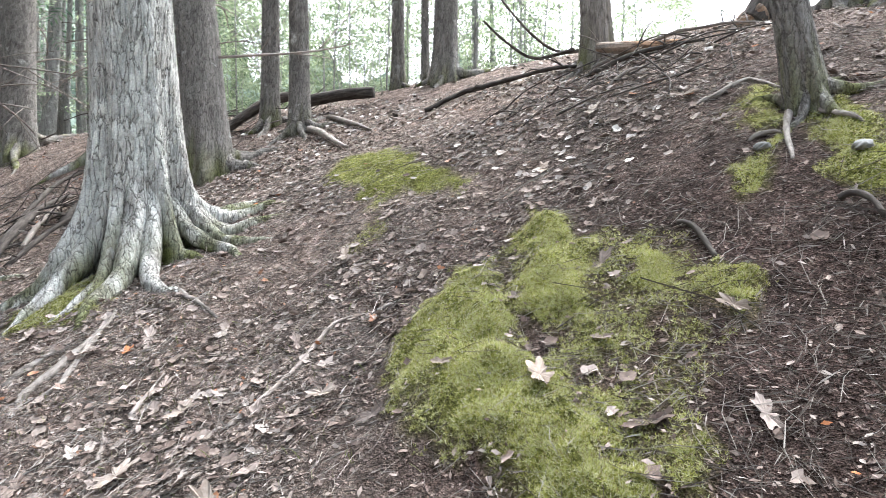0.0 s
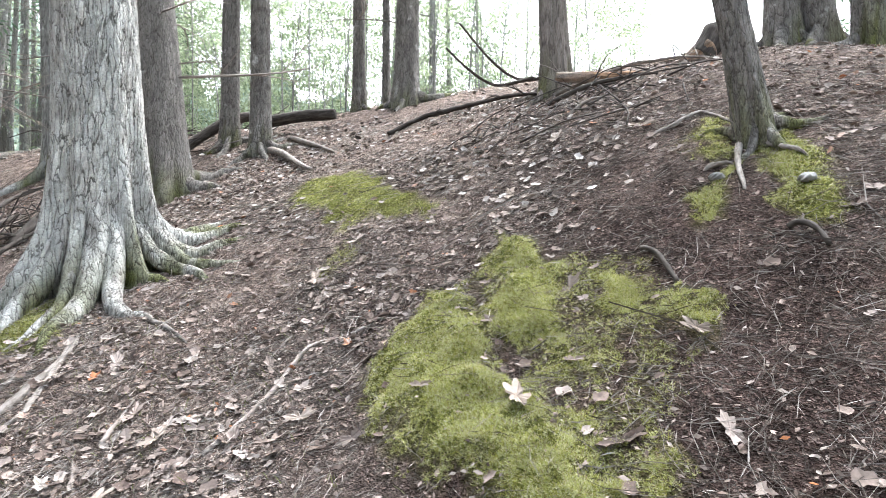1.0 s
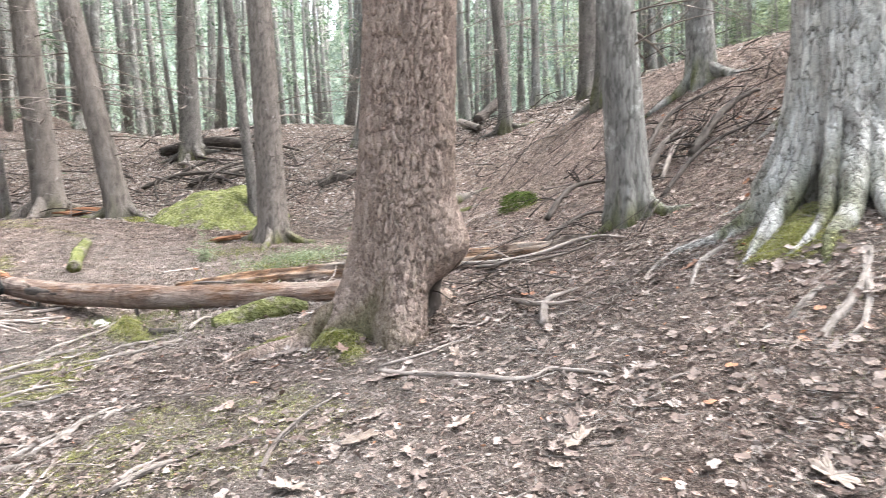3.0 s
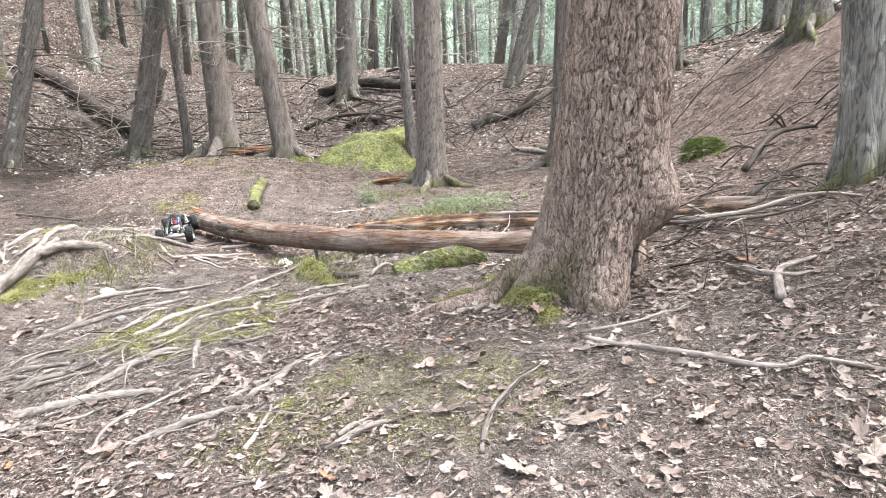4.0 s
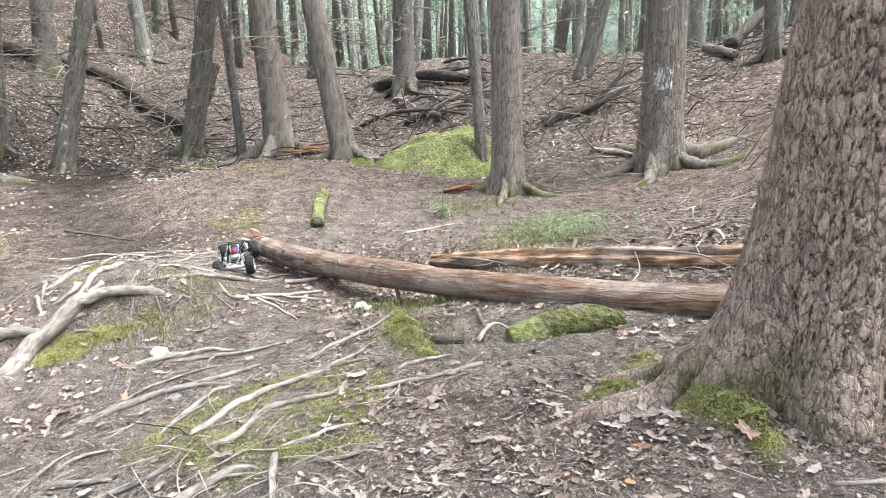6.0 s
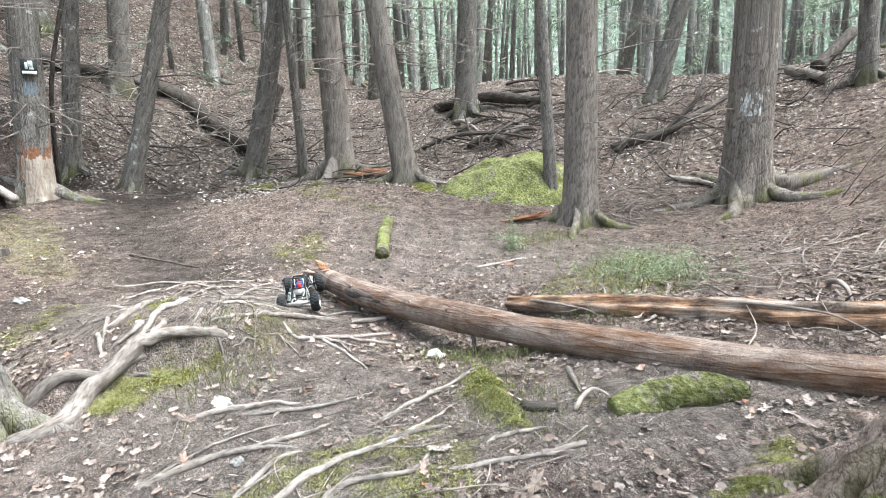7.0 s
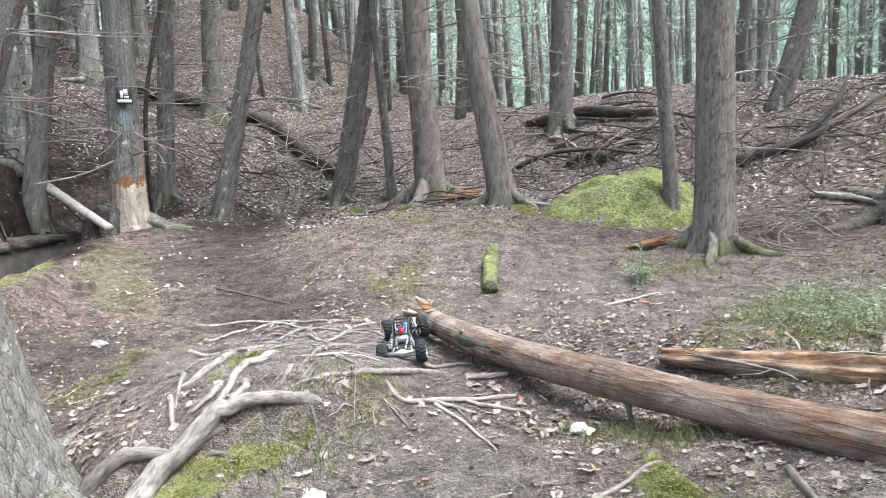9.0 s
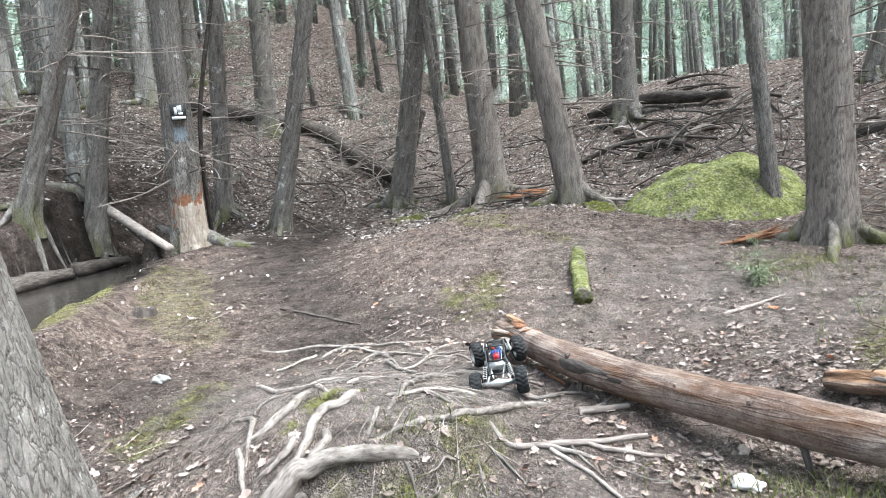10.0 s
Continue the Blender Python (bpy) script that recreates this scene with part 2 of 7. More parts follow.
def ground_z(x, y):
    """Height of the finished ground, with its bumps and moss."""
    x, y = np.asarray(x, float), np.asarray(y, float)
    i = np.clip(np.searchsorted(GX, x) - 1, 0, len(GX) - 2)
    j = np.clip(np.searchsorted(GY, y) - 1, 0, len(GY) - 2)
    u, v = (x - GX[i]) / (GX[i + 1] - GX[i]), (y - GY[j]) / (GY[j + 1] - GY[j])
    return (gz[i, j] * (1 - u) + gz[i + 1, j] * u) * (1 - v) + (gz[i, j + 1] * (1 - u) + gz[i + 1, j + 1] * u) * v


def ground_normal(x, y, d=0.06):
    nx = (ground_z(x - d, y) - ground_z(x + d, y)) / (2 * d)
    ny = (ground_z(x, y - d) - ground_z(x, y + d)) / (2 * d)
    n = np.stack([nx, ny, np.ones_like(nx)], -1)
    return n / np.linalg.norm(n, axis=-1, keepdims=True)


def gz1(x, y):
    return float(ground_z(np.array([x]), np.array([y]))[0])


# ---- materials ----
def mat_new(name):
    m = bpy.data.materials.new(name)
    m.use_nodes = True
    nt = m.node_tree
    return m, nt, nt.nodes["Principled BSDF"]


def toned(c):
    """Browns as grey as this wood's damp litter and bark show."""
    r, g, b = c
    if r >= g >= b and r < 2.6 * b:
        grey = 0.3 * r + 0.6 * g + 0.1 * b
        return tuple(0.6 * v + 0.4 * grey for v in c)
    return c


def ramp(nt, fac, stops):
    r = nt.nodes.new("ShaderNodeValToRGB")
    while len(r.color_ramp.elements) < len(stops):
        r.color_ramp.elements.new(0.5)
    for e, (pos, col) in zip(r.color_ramp.elements, stops):
        e.position, e.color = pos, (*toned(col), 1)
    nt.links.new(fac, r.inputs[0])
    return r.outputs[0]


def coords(nt, scale=(1, 1, 1), kind="Object"):
    c = nt.nodes.new("ShaderNodeTexCoord")
    mp = nt.nodes.new("ShaderNodeMapping")
    mp.inputs["Scale"].default_value = scale
    nt.links.new(c.outputs[kind], mp.inputs[0])
    return mp.outputs[0]


def tex_noise(nt, vec, scale, detail=4.0, rough=0.6):
    n = nt.nodes.new("ShaderNodeTexNoise")
    n.inputs["Scale"].default_value, n.inputs["Detail"].default_value, n.inputs["Roughness"].default_value = scale, detail, rough
    nt.links.new(vec, n.inputs["Vector"])
    return n.outputs[0]


def tex_cells(nt, vec, scale, feature="F1"):
    n = nt.nodes.new("ShaderNodeTexVoronoi")
    n.feature = feature
    n.inputs["Scale"].default_value = scale
    nt.links.new(vec, n.inputs["Vector"])
    return n


def mix(nt, fac, a, b, mode="MIX"):
    n = nt.nodes.new("ShaderNodeMix")
    n.data_type, n.blend_type = "RGBA", mode
    for value, slot in ((fac, 0), (a, 6), (b, 7)):
        if isinstance(value, (int, float)):
            n.inputs[slot].default_value = value
        elif isinstance(value, tuple):
            n.inputs[slot].default_value = (*value, 1)
        else:
            nt.links.new(value, n.inputs[slot])
    return n.outputs[2]


def bump(nt, bsdf, height, strength, distance):
    b = nt.nodes.new("ShaderNodeBump")
    b.inputs["Strength"].default_value, b.inputs["Distance"].default_value = strength, distance
    nt.links.new(height, b.inputs["Height"])
    nt.links.new(b.outputs[0], bsdf.inputs["Normal"])


def attribute(nt, name):
    a = nt.nodes.new("ShaderNodeAttribute")
    a.attribute_name = name
    return a.outputs["Fac"]


def island(nt):
    return nt.nodes.new("ShaderNodeNewGeometry").outputs["Random Per Island"]


def set_rough(b, rough, spec=0.3):
    b.inputs["Roughness"].default_value = rough
    b.inputs["Specular IOR Level"].default_value = spec


def warped(nt, vec, scale, amount):
    """Coordinates pushed about by noise."""
    n = nt.nodes.new("ShaderNodeTexNoise")
    n.inputs["Scale"].default_value, n.inputs["Detail"].default_value = scale, 3
    nt.links.new(vec, n.inputs["Vector"])
    mid = nt.nodes.new("ShaderNodeVectorMath")
    mid.operation = "MULTIPLY_ADD"
    mid.inputs[1].default_value, mid.inputs[2].default_value = (amount,) * 3, (-amount / 2,) * 3
    nt.links.new(n.outputs["Color"], mid.inputs[0])
    add = nt.nodes.new("ShaderNodeVectorMath")
    nt.links.new(vec, add.inputs[0])
    nt.links.new(mid.outputs[0], add.inputs[1])
    return add.outputs[0]


def maths(nt, kind, a, b):
    n = nt.nodes.new("ShaderNodeMath")
    n.operation = kind
    for value, slot in ((a, 0), (b, 1)):
        if isinstance(value, (int, float)):
            n.inputs[slot].default_value = value
        else:
            nt.links.new(value, n.inputs[slot])
    return n.outputs[0]


def ground_material():
    m, nt, b = mat_new("forest_floor")
    v = coords(nt)
    big, mid, fine, grit = tex_noise(nt, v, 1.3, 4), tex_noise(nt, v, 16, 5), tex_noise(nt, v, 95, 4, 0.7), tex_noise(nt, v, 300, 2, 0.6)
    soil = ramp(nt, mid, [(0.32, (0.045, 0.026, 0.020)), (0.5, (0.20, 0.125, 0.096)), (0.7, (0.37, 0.26, 0.21))])
    w = warped(nt, v, 60, 0.03)
    litter, crumbs = tex_cells(nt, w, 38), tex_cells(nt, w, 120)
    flakes = ramp(nt, litter.outputs["Color"], [(0.1, (0.045, 0.027, 0.021)), (0.4, (0.25, 0.165, 0.13)), (0.7, (0.40, 0.29, 0.24)), (0.92, (0.54, 0.43, 0.375))])
    bits = ramp(nt, crumbs.outputs["Color"], [(0.1, (0.045, 0.026, 0.02)), (0.4, (0.23, 0.15, 0.117)), (0.7, (0.39, 0.28, 0.235)), (0.95, (0.54, 0.43, 0.38))])
    # Dark flake and crumb edges carry the litter's small shadows in the colour.
    flake_edge_shade = ramp(nt, litter.outputs["Distance"], [(0.3, (1.15, 1.15, 1.15)), (0.62, (0.35, 0.33, 0.31))])
    flakes = mix(nt, 0.8, flakes, mix(nt, 1.0, flakes, flake_edge_shade, "MULTIPLY"))
    crumb_edge_shade = ramp(nt, crumbs.outputs["Distance"], [(0.3, (1.2, 1.2, 1.2)), (0.65, (0.3, 0.28, 0.27))])
    bits = mix(nt, 0.8, bits, mix(nt, 1.0, bits, crumb_edge_shade, "MULTIPLY"))
    flakes = mix(nt, ramp(nt, tex_noise(nt, v, 9, 3), [(0.4, (0.15, 0.15, 0.15)), (0.6, (0.9, 0.9, 0.9))]), flakes, bits)
    base = mix(nt, ramp(nt, big, [(0.38, (0.35, 0.35, 0.35)), (0.62, (0.9, 0.9, 0.9))]), soil, flakes)
    dusty = ramp(nt, fine, [(0.3, (0.15, 0.12, 0.103)), (0.55, (0.285, 0.237, 0.206)), (0.8, (0.44, 0.38, 0.34))])
    base = mix(nt, attribute(nt, "bare"), base, mix(nt, 0.3, dusty, bits))
    base = mix(nt, attribute(nt, "trail"), base, ramp(nt, fine, [(0.3, (0.03, 0.024, 0.021)), (0.7, (0.10, 0.082, 0.073))]))
    # Reddish needle duff, taken darker to hold the shadow on this ground.
    needles = ramp(nt, crumbs.outputs["Color"], [(0.12, (0.014, 0.0065, 0.0055)), (0.5, (0.055, 0.027, 0.022)), (0.82, (0.115, 0.064, 0.053)), (0.98, (0.28, 0.20, 0.172))])
    base = mix(nt, attribute(nt, "needle"), base, needles)
    green = ramp(nt, fine, [(0.3, (0.045, 0.046, 0.014)), (0.52, (0.13, 0.137, 0.036)), (0.78, (0.28, 0.28, 0.085))])
    # Wet creek soil, with the undercut bank's shade painted in.
    base = mix(nt, attribute(nt, "wet_shade"), base, ramp(nt, fine, [(0.3, (0.012, 0.009, 0.008)), (0.7, (0.05, 0.038, 0.032))]))
    base = mix(nt, attribute(nt, "moss"), base, green)
    # Grit contrast widened in place of missing shadows between the bits.
    base = mix(nt, 0.8, base, mix(nt, 1.0, base, ramp(nt, grit, [(0.32, (0.3, 0.285, 0.275)), (0.66, (1.9, 1.86, 1.82))]), "MULTIPLY"))
    base = mix(nt, 0.75, base, mix(nt, 1.0, base, ramp(nt, tex_noise(nt, v, 6, 6, 0.78), [(0.36, (0.4, 0.39, 0.38)), (0.62, (1.5, 1.48, 1.46))]), "MULTIPLY"))
    nt.links.new(base, b.inputs["Base Color"])
    set_rough(b, 0.95, 0.03)
    bump(nt, b, maths(nt, "ADD", maths(nt, "ADD", fine, litter.outputs["Distance"]), crumbs.outputs["Distance"]), 1.0, 0.03)
    return m


def bark_material(name, dark, mid, light, lichen=0.0, stretch=0.22, size=22.0, green_below=False, cracks=26.0, long=0.25, width=0.07, deep=0.9, relief=1.0, breaks=False):
    m, nt, b = mat_new(name)
    v = coords(nt, (1, 1, stretch))
    plain = coords(nt)
    plate, strand, fine = tex_noise(nt, v, size, 5, 0.65), tex_noise(nt, v, size * 4, 4, 0.7), tex_noise(nt, plain, 150, 3, 0.7)
    blot = tex_noise(nt, plain, 5.5, 6, 0.68)
    edge = tex_cells(nt, warped(nt, warped(nt, coords(nt, (1, 1, long)), 20, 0.045), 70, 0.018), cracks, "DISTANCE_TO_EDGE").outputs["Distance"]
    c = ramp(nt, plate, [(0.32, dark), (0.5, mid), (0.72, light)])
    c = mix(nt, 0.5, c, ramp(nt, strand, [(0.3, dark), (0.5, mid), (0.7, light)]))
    c = mix(nt, 0.3, c, ramp(nt, fine, [(0.3, dark), (0.75, light)]))
    c = mix(nt, 0.75, c, mix(nt, 1.0, c, ramp(nt, attribute(nt, "plate"), [(0.0, (0.76, 0.76, 0.76)), (1.0, (1.22, 1.22, 1.22))]), "MULTIPLY"))
    if lichen:
        spots = ramp(nt, blot, [(0.66 - 0.17 * lichen, (0, 0, 0)), (0.74 - 0.12 * lichen, (0.9, 0.9, 0.9))])
        pale = ramp(nt, fine, [(0.3, (0.38, 0.36, 0.325)), (0.7, (0.76, 0.735, 0.67))])
        pale = mix(nt, 0.8, pale, mix(nt, 1.0, pale, ramp(nt, attribute(nt, "plate"), [(0.0, (0.68, 0.68, 0.68)), (1.0, (1.25, 1.25, 1.25))]), "MULTIPLY"))
        c = mix(nt, spots, c, pale)
    if green_below:
        c = mix(nt, attribute(nt, "moss"), c, ramp(nt, fine, [(0.3, (0.045, 0.05, 0.016)), (0.7, (0.19, 0.195, 0.07))]))
    # Furrows' darker inner bark, deepened again for the shade inside the cracks.
    gap = tuple(v * 0.3 for v in dark)
    split = ramp(nt, edge, [(0.0, (deep,) * 3), (width * 0.45, (deep * 0.75,) * 3), (width, (0, 0, 0))])
    broken = ramp(nt, tex_noise(nt, coords(nt, (1, 1, 0.5)), 17, 4, 0.7), [(0.33, (0.12, 0.12, 0.12)), (0.5, (1, 1, 1))])
    c = mix(nt, mix(nt, 1.0, split, broken, "MULTIPLY") if breaks else split, c, gap)
    c = mix(nt, maths(nt, "MULTIPLY", attribute(nt, "furrow"), 0.6), c, gap)
    nt.links.new(c, b.inputs["Base Color"])
    set_rough(b, 0.95, 0.03)
    rise = maths(nt, "MULTIPLY", maths(nt, "MINIMUM", edge, 0.16), 4.0)
    bump(nt, b, maths(nt, "ADD", rise, maths(nt, "ADD", maths(nt, "MULTIPLY", plate, 0.7), strand)), relief, 0.014)
    return m


def scatter_material(name, stops, rough=0.85, fine_scale=60.0, translucent=0.0):
    """Many small pieces in one mesh, each with a shade of its own."""
    m, nt, b = mat_new(name)
    c = ramp(nt, island(nt), stops)
    grain = tex_noise(nt, coords(nt), fine_scale, 3)
    c = mix(nt, 0.5, c, mix(nt, 1.0, c, ramp(nt, grain, [(0.3, (0.45, 0.45, 0.45)), (0.7, (1.25, 1.2, 1.15))]), "MULTIPLY"))
    nt.links.new(c, b.inputs["Base Color"])
    set_rough(b, rough, 0.08)
    if translucent:
        t = nt.nodes.new("ShaderNodeBsdfTranslucent")
        s = nt.nodes.new("ShaderNodeMixShader")
        s.inputs[0].default_value = translucent
        nt.links.new(c, t.inputs[0])
        nt.links.new(b.outputs[0], s.inputs[1])
        nt.links.new(t.outputs[0], s.inputs[2])
        nt.links.new(s.outputs[0], nt.nodes["Material Output"].inputs[0])
    return m


def fibre_coords(nt, scale):
    """Runs along a limb: its length, then round it."""
    a = nt.nodes.new("ShaderNodeAttribute")
    a.attribute_name = "fibre"
    mp = nt.nodes.new("ShaderNodeMapping")
    mp.inputs["Scale"].default_value = scale
    nt.links.new(a.outputs["Vector"], mp.inputs[0])
    return mp.outputs[0]


def grained_material(name, stops, stretch=(1, 1, 1), size=30.0, rough=0.85, depth=0.006, per_object=0.0, spec=0.06, fibre=False):
    m, nt, b = mat_new(name)
    n1, n2 = tex_noise(nt, fibre_coords(nt, stretch) if fibre else coords(nt, stretch), size, 5, 0.65), tex_noise(nt, coords(nt), 5.0, 4)
    c = ramp(nt, n1, stops)
    c = mix(nt, ramp(nt, n2, [(0.35, (0.0, 0.0, 0.0)), (0.75, (0.5, 0.5, 0.5))]), c, stops[0][1])
    if per_object:
        rnd = nt.nodes.new("ShaderNodeObjectInfo").outputs["Random"]
        c = mix(nt, per_object, c, mix(nt, 1.0, c, ramp(nt, rnd, [(0, (0.45, 0.42, 0.4)), (1, (1.5, 1.45, 1.4))]), "MULTIPLY"))
    nt.links.new(c, b.inputs["Base Color"])
    set_rough(b, rough, spec)
    bump(nt, b, n1, 0.7, depth)
    return m


def log_material(name, stops, dark, grey, grey_share):
    """Wood without bark: long grain, long open cracks, weathered and stained areas."""
    m, nt, b = mat_new(name)
    f = warped(nt, fibre_coords(nt, (0.2, 1, 1)), 12, 0.03)
    grain, streak, fine = tex_noise(nt, f, 38, 5, 0.65), tex_noise(nt, f, 9, 4, 0.6), tex_noise(nt, coords(nt), 120, 3, 0.7)
    edge = tex_cells(nt, warped(nt, warped(nt, fibre_coords(nt, (0.1, 1, 1)), 14, 0.07), 60, 0.02), 22, "DISTANCE_TO_EDGE").outputs["Distance"]
    c = ramp(nt, grain, stops)
    c = mix(nt, ramp(nt, streak, [(0.42, (0, 0, 0)), (0.6, (grey_share,) * 3)]), c, ramp(nt, fine, [(0.3, tuple(v * 0.6 for v in grey)), (0.7, grey)]))
    blot = tex_noise(nt, coords(nt), 6.5, 5, 0.65)
    c = mix(nt, ramp(nt, blot, [(0.47, (0, 0, 0)), (0.64, (0.8, 0.8, 0.8))]), c, ramp(nt, fine, [(0.3, dark), (0.7, tuple(v * 2.4 for v in dark))]))
    c = mix(nt, ramp(nt, edge, [(0.0, (0.28,) * 3), (0.025, (0, 0, 0))]), c, tuple(v * 0.5 for v in dark))
    c = mix(nt, 0.4, c, mix(nt, 1.0, c, ramp(nt, fine, [(0.3, (0.5, 0.5, 0.5)), (0.7, (1.4, 1.4, 1.4))]), "MULTIPLY"))
    nt.links.new(c, b.inputs["Base Color"])
    set_rough(b, 0.85, 0.08)
    bump(nt, b, maths(nt, "ADD", maths(nt, "MULTIPLY", maths(nt, "MINIMUM", edge, 0.1), 5.0), grain), 0.75, 0.01)
    return m


def plain_material(name, colour, rough=0.5, metal=0.0, spec=0.5, wear=0.15):
    m, nt, b = mat_new(name)
    n = tex_noise(nt, coords(nt), 45, 4)
    dim = tuple(c * (1 - wear) for c in colour)
    nt.links.new(ramp(nt, n, [(0.3, dim), (0.7, colour)]), b.inputs["Base Color"])
    set_rough(b, rough, spec)
    b.inputs["Metallic"].default_value = metal
    return m


M_GROUND = ground_material()
M_BARK_GREY = bark_material("grey_lichened_bark", (0.14, 0.115, 0.095), (0.44, 0.395, 0.35), (0.66, 0.61, 0.55), 1.5, 0.3, 26, True, 38, 0.17, 0.06, 0.85, 0.9, True)
M_BARK_RED = bark_material("brown_plated_bark", (0.17, 0.10, 0.072), (0.49, 0.315, 0.232), (0.68, 0.49, 0.385), 0.0, 0.4, 34, True, 40, 0.3, 0.055, 0.62, 1.0, True)
M_BARK_BROWN = bark_material("brown_furrowed_bark", (0.10, 0.075, 0.06), (0.24, 0.188, 0.155), (0.38, 0.315, 0.27), 0.15, 0.14, 40, True, 40, 0.1, 0.05, 0.45, 0.7)
M_BARK_DARK = bark_material("dull_dark_bark", (0.095, 0.078, 0.067), (0.215, 0.182, 0.158), (0.33, 0.29, 0.26), 0.3, 0.3, 34, True, 40, 0.25, 0.06, 0.6, 0.7)
# Paler than the other dull barks: lichen, plus distance haze in the colour.
M_BARK_FAR = bark_material("pale_lichen_haze_bark", (0.13, 0.118, 0.105), (0.27, 0.25, 0.225), (0.41, 0.39, 0.355), 0.6, 0.12, 30, True, 24, 0.12, 0.06, 0.6, 0.7)
M_LEAF = scatter_material("dead_leaves", [(0.0, (0.115, 0.068, 0.052)), (0.3, (0.20, 0.127, 0.097)), (0.55, (0.27, 0.182, 0.142)), (0.82, (0.33, 0.24, 0.196)), (0.975, (0.37, 0.288, 0.245)), (1.0, (0.36, 0.15, 0.07))], 0.85, 90)
M_TWIG = scatter_material("fallen_twigs", [(0.0, (0.06, 0.042, 0.034)), (0.5, (0.17, 0.13, 0.105)), (0.85, (0.33, 0.27, 0.23)), (1.0, (0.48, 0.41, 0.36))], 0.85)
M_PALELEAF = scatter_material("pinkish_oak_leaves", [(0.0, (0.15, 0.095, 0.072)), (0.35, (0.25, 0.172, 0.138)), (0.7, (0.33, 0.24, 0.20)), (0.95, (0.39, 0.305, 0.26)), (1.0, (0.33, 0.14, 0.07))], 0.85, 70)
M_FARLEAF = scatter_material("pale_dead_leaves", [(0.0, (0.06, 0.042, 0.034)), (0.4, (0.20, 0.15, 0.122)), (0.75, (0.40, 0.33, 0.29)), (1.0, (0.60, 0.53, 0.48))], 0.85, 20)
M_FARTWIG = scatter_material("dark_fallen_twigs", [(0.0, (0.05, 0.036, 0.03)), (0.6, (0.14, 0.108, 0.09)), (1.0, (0.28, 0.235, 0.205))], 0.85)
M_MOSS = scatter_material("moss", [(0.0, (0.08, 0.085, 0.02)), (0.2, (0.25, 0.26, 0.05)), (0.45, (0.42, 0.425, 0.13)), (0.75, (0.58, 0.575, 0.245)), (0.92, (0.48, 0.40, 0.19)), (1.0, (0.26, 0.18, 0.10))], 0.9, 7, 0.35)
M_GRASS = scatter_material("grass_blades", [(0.0, (0.09, 0.10, 0.03)), (0.6, (0.22, 0.25, 0.08)), (1.0, (0.38, 0.36, 0.16))], 0.8, 25, 0.3)
M_NEEDLES = scatter_material("hemlock_needles", [(0.0, (0.04, 0.065, 0.04)), (0.5, (0.085, 0.13, 0.08)), (1.0, (0.15, 0.20, 0.115))], 0.8, 8, 0.4)
# Needle green lightened and greyed: distance haze held in the colour.
M_FARGREEN = scatter_material("hazed_hemlock_needles", [(0.0, (0.12, 0.15, 0.12)), (0.5, (0.22, 0.27, 0.21)), (1.0, (0.36, 0.42, 0.32))], 0.85, 6, 0.55)
# Light green, greyed towards the haze seen beyond the ridge.
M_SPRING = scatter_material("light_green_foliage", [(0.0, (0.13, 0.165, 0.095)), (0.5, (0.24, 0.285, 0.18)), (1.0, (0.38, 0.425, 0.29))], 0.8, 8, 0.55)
M_ROOT = grained_material("weathered_root_bark", [(0.32, (0.085, 0.067, 0.056)), (0.48, (0.235, 0.192, 0.165)), (0.72, (0.39, 0.335, 0.295))], (0.3, 1, 1), 75, 0.9, 0.008, 0.5, 0.06, True)
M_STICK = grained_material("dead_branch_wood", [(0.3, (0.12, 0.09, 0.075)), (0.5, (0.27, 0.215, 0.185)), (0.75, (0.45, 0.38, 0.335))], (0.18, 1, 1), 70, 0.85, 0.006, 0.6, 0.06, True)
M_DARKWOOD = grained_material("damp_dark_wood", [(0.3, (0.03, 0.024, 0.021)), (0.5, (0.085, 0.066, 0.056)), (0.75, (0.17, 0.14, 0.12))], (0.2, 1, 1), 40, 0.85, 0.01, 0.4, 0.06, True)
M_LOG = log_material("barkless_log_wood", [(0.3, (0.05, 0.028, 0.018)), (0.45, (0.14, 0.082, 0.053)), (0.6, (0.225, 0.136, 0.09)), (0.75, (0.33, 0.227, 0.152))], (0.06, 0.034, 0.025), (0.37, 0.285, 0.24), 0.6)
M_ROT = grained_material("rotten_red_wood", [(0.3, (0.075, 0.034, 0.02)), (0.5, (0.23, 0.115, 0.068)), (0.72, (0.40, 0.24, 0.148))], (0.12, 1, 1), 50, 0.9, 0.016, 0, 0.06, True)
M_ROTLOG = log_material("split_rotten_log_wood", [(0.3, (0.06, 0.034, 0.022)), (0.47, (0.20, 0.115, 0.07)), (0.62, (0.36, 0.22, 0.135)), (0.76, (0.52, 0.38, 0.26))], (0.045, 0.028, 0.02), (0.42, 0.36, 0.31), 0.7)
M_PALE = grained_material("bare_sapwood", [(0.3, (0.20, 0.14, 0.10)), (0.5, (0.36, 0.28, 0.21)), (0.75, (0.50, 0.42, 0.335))], (1, 1, 0.15), 20, 0.7, 0.004)
M_DARKMOSS = scatter_material("dark_green_moss", [(0.0, (0.03, 0.045, 0.012)), (0.5, (0.075, 0.11, 0.025)), (1.0, (0.15, 0.19, 0.05))], 0.9, 14, 0.2)
M_FLAKYPAINT = grained_material("flaking_white_paint", [(0.38, (0.22, 0.20, 0.185)), (0.5, (0.50, 0.50, 0.49)), (0.7, (0.75, 0.76, 0.76))], (1, 1, 0.3), 45, 0.8, 0.004)
M_STONE = grained_material("field_stone", [(0.3, (0.12, 0.112, 0.105)), (0.5, (0.22, 0.21, 0.20)), (0.75, (0.36, 0.35, 0.335))], (1, 1, 1), 25, 0.85, 0.006, 0.3)
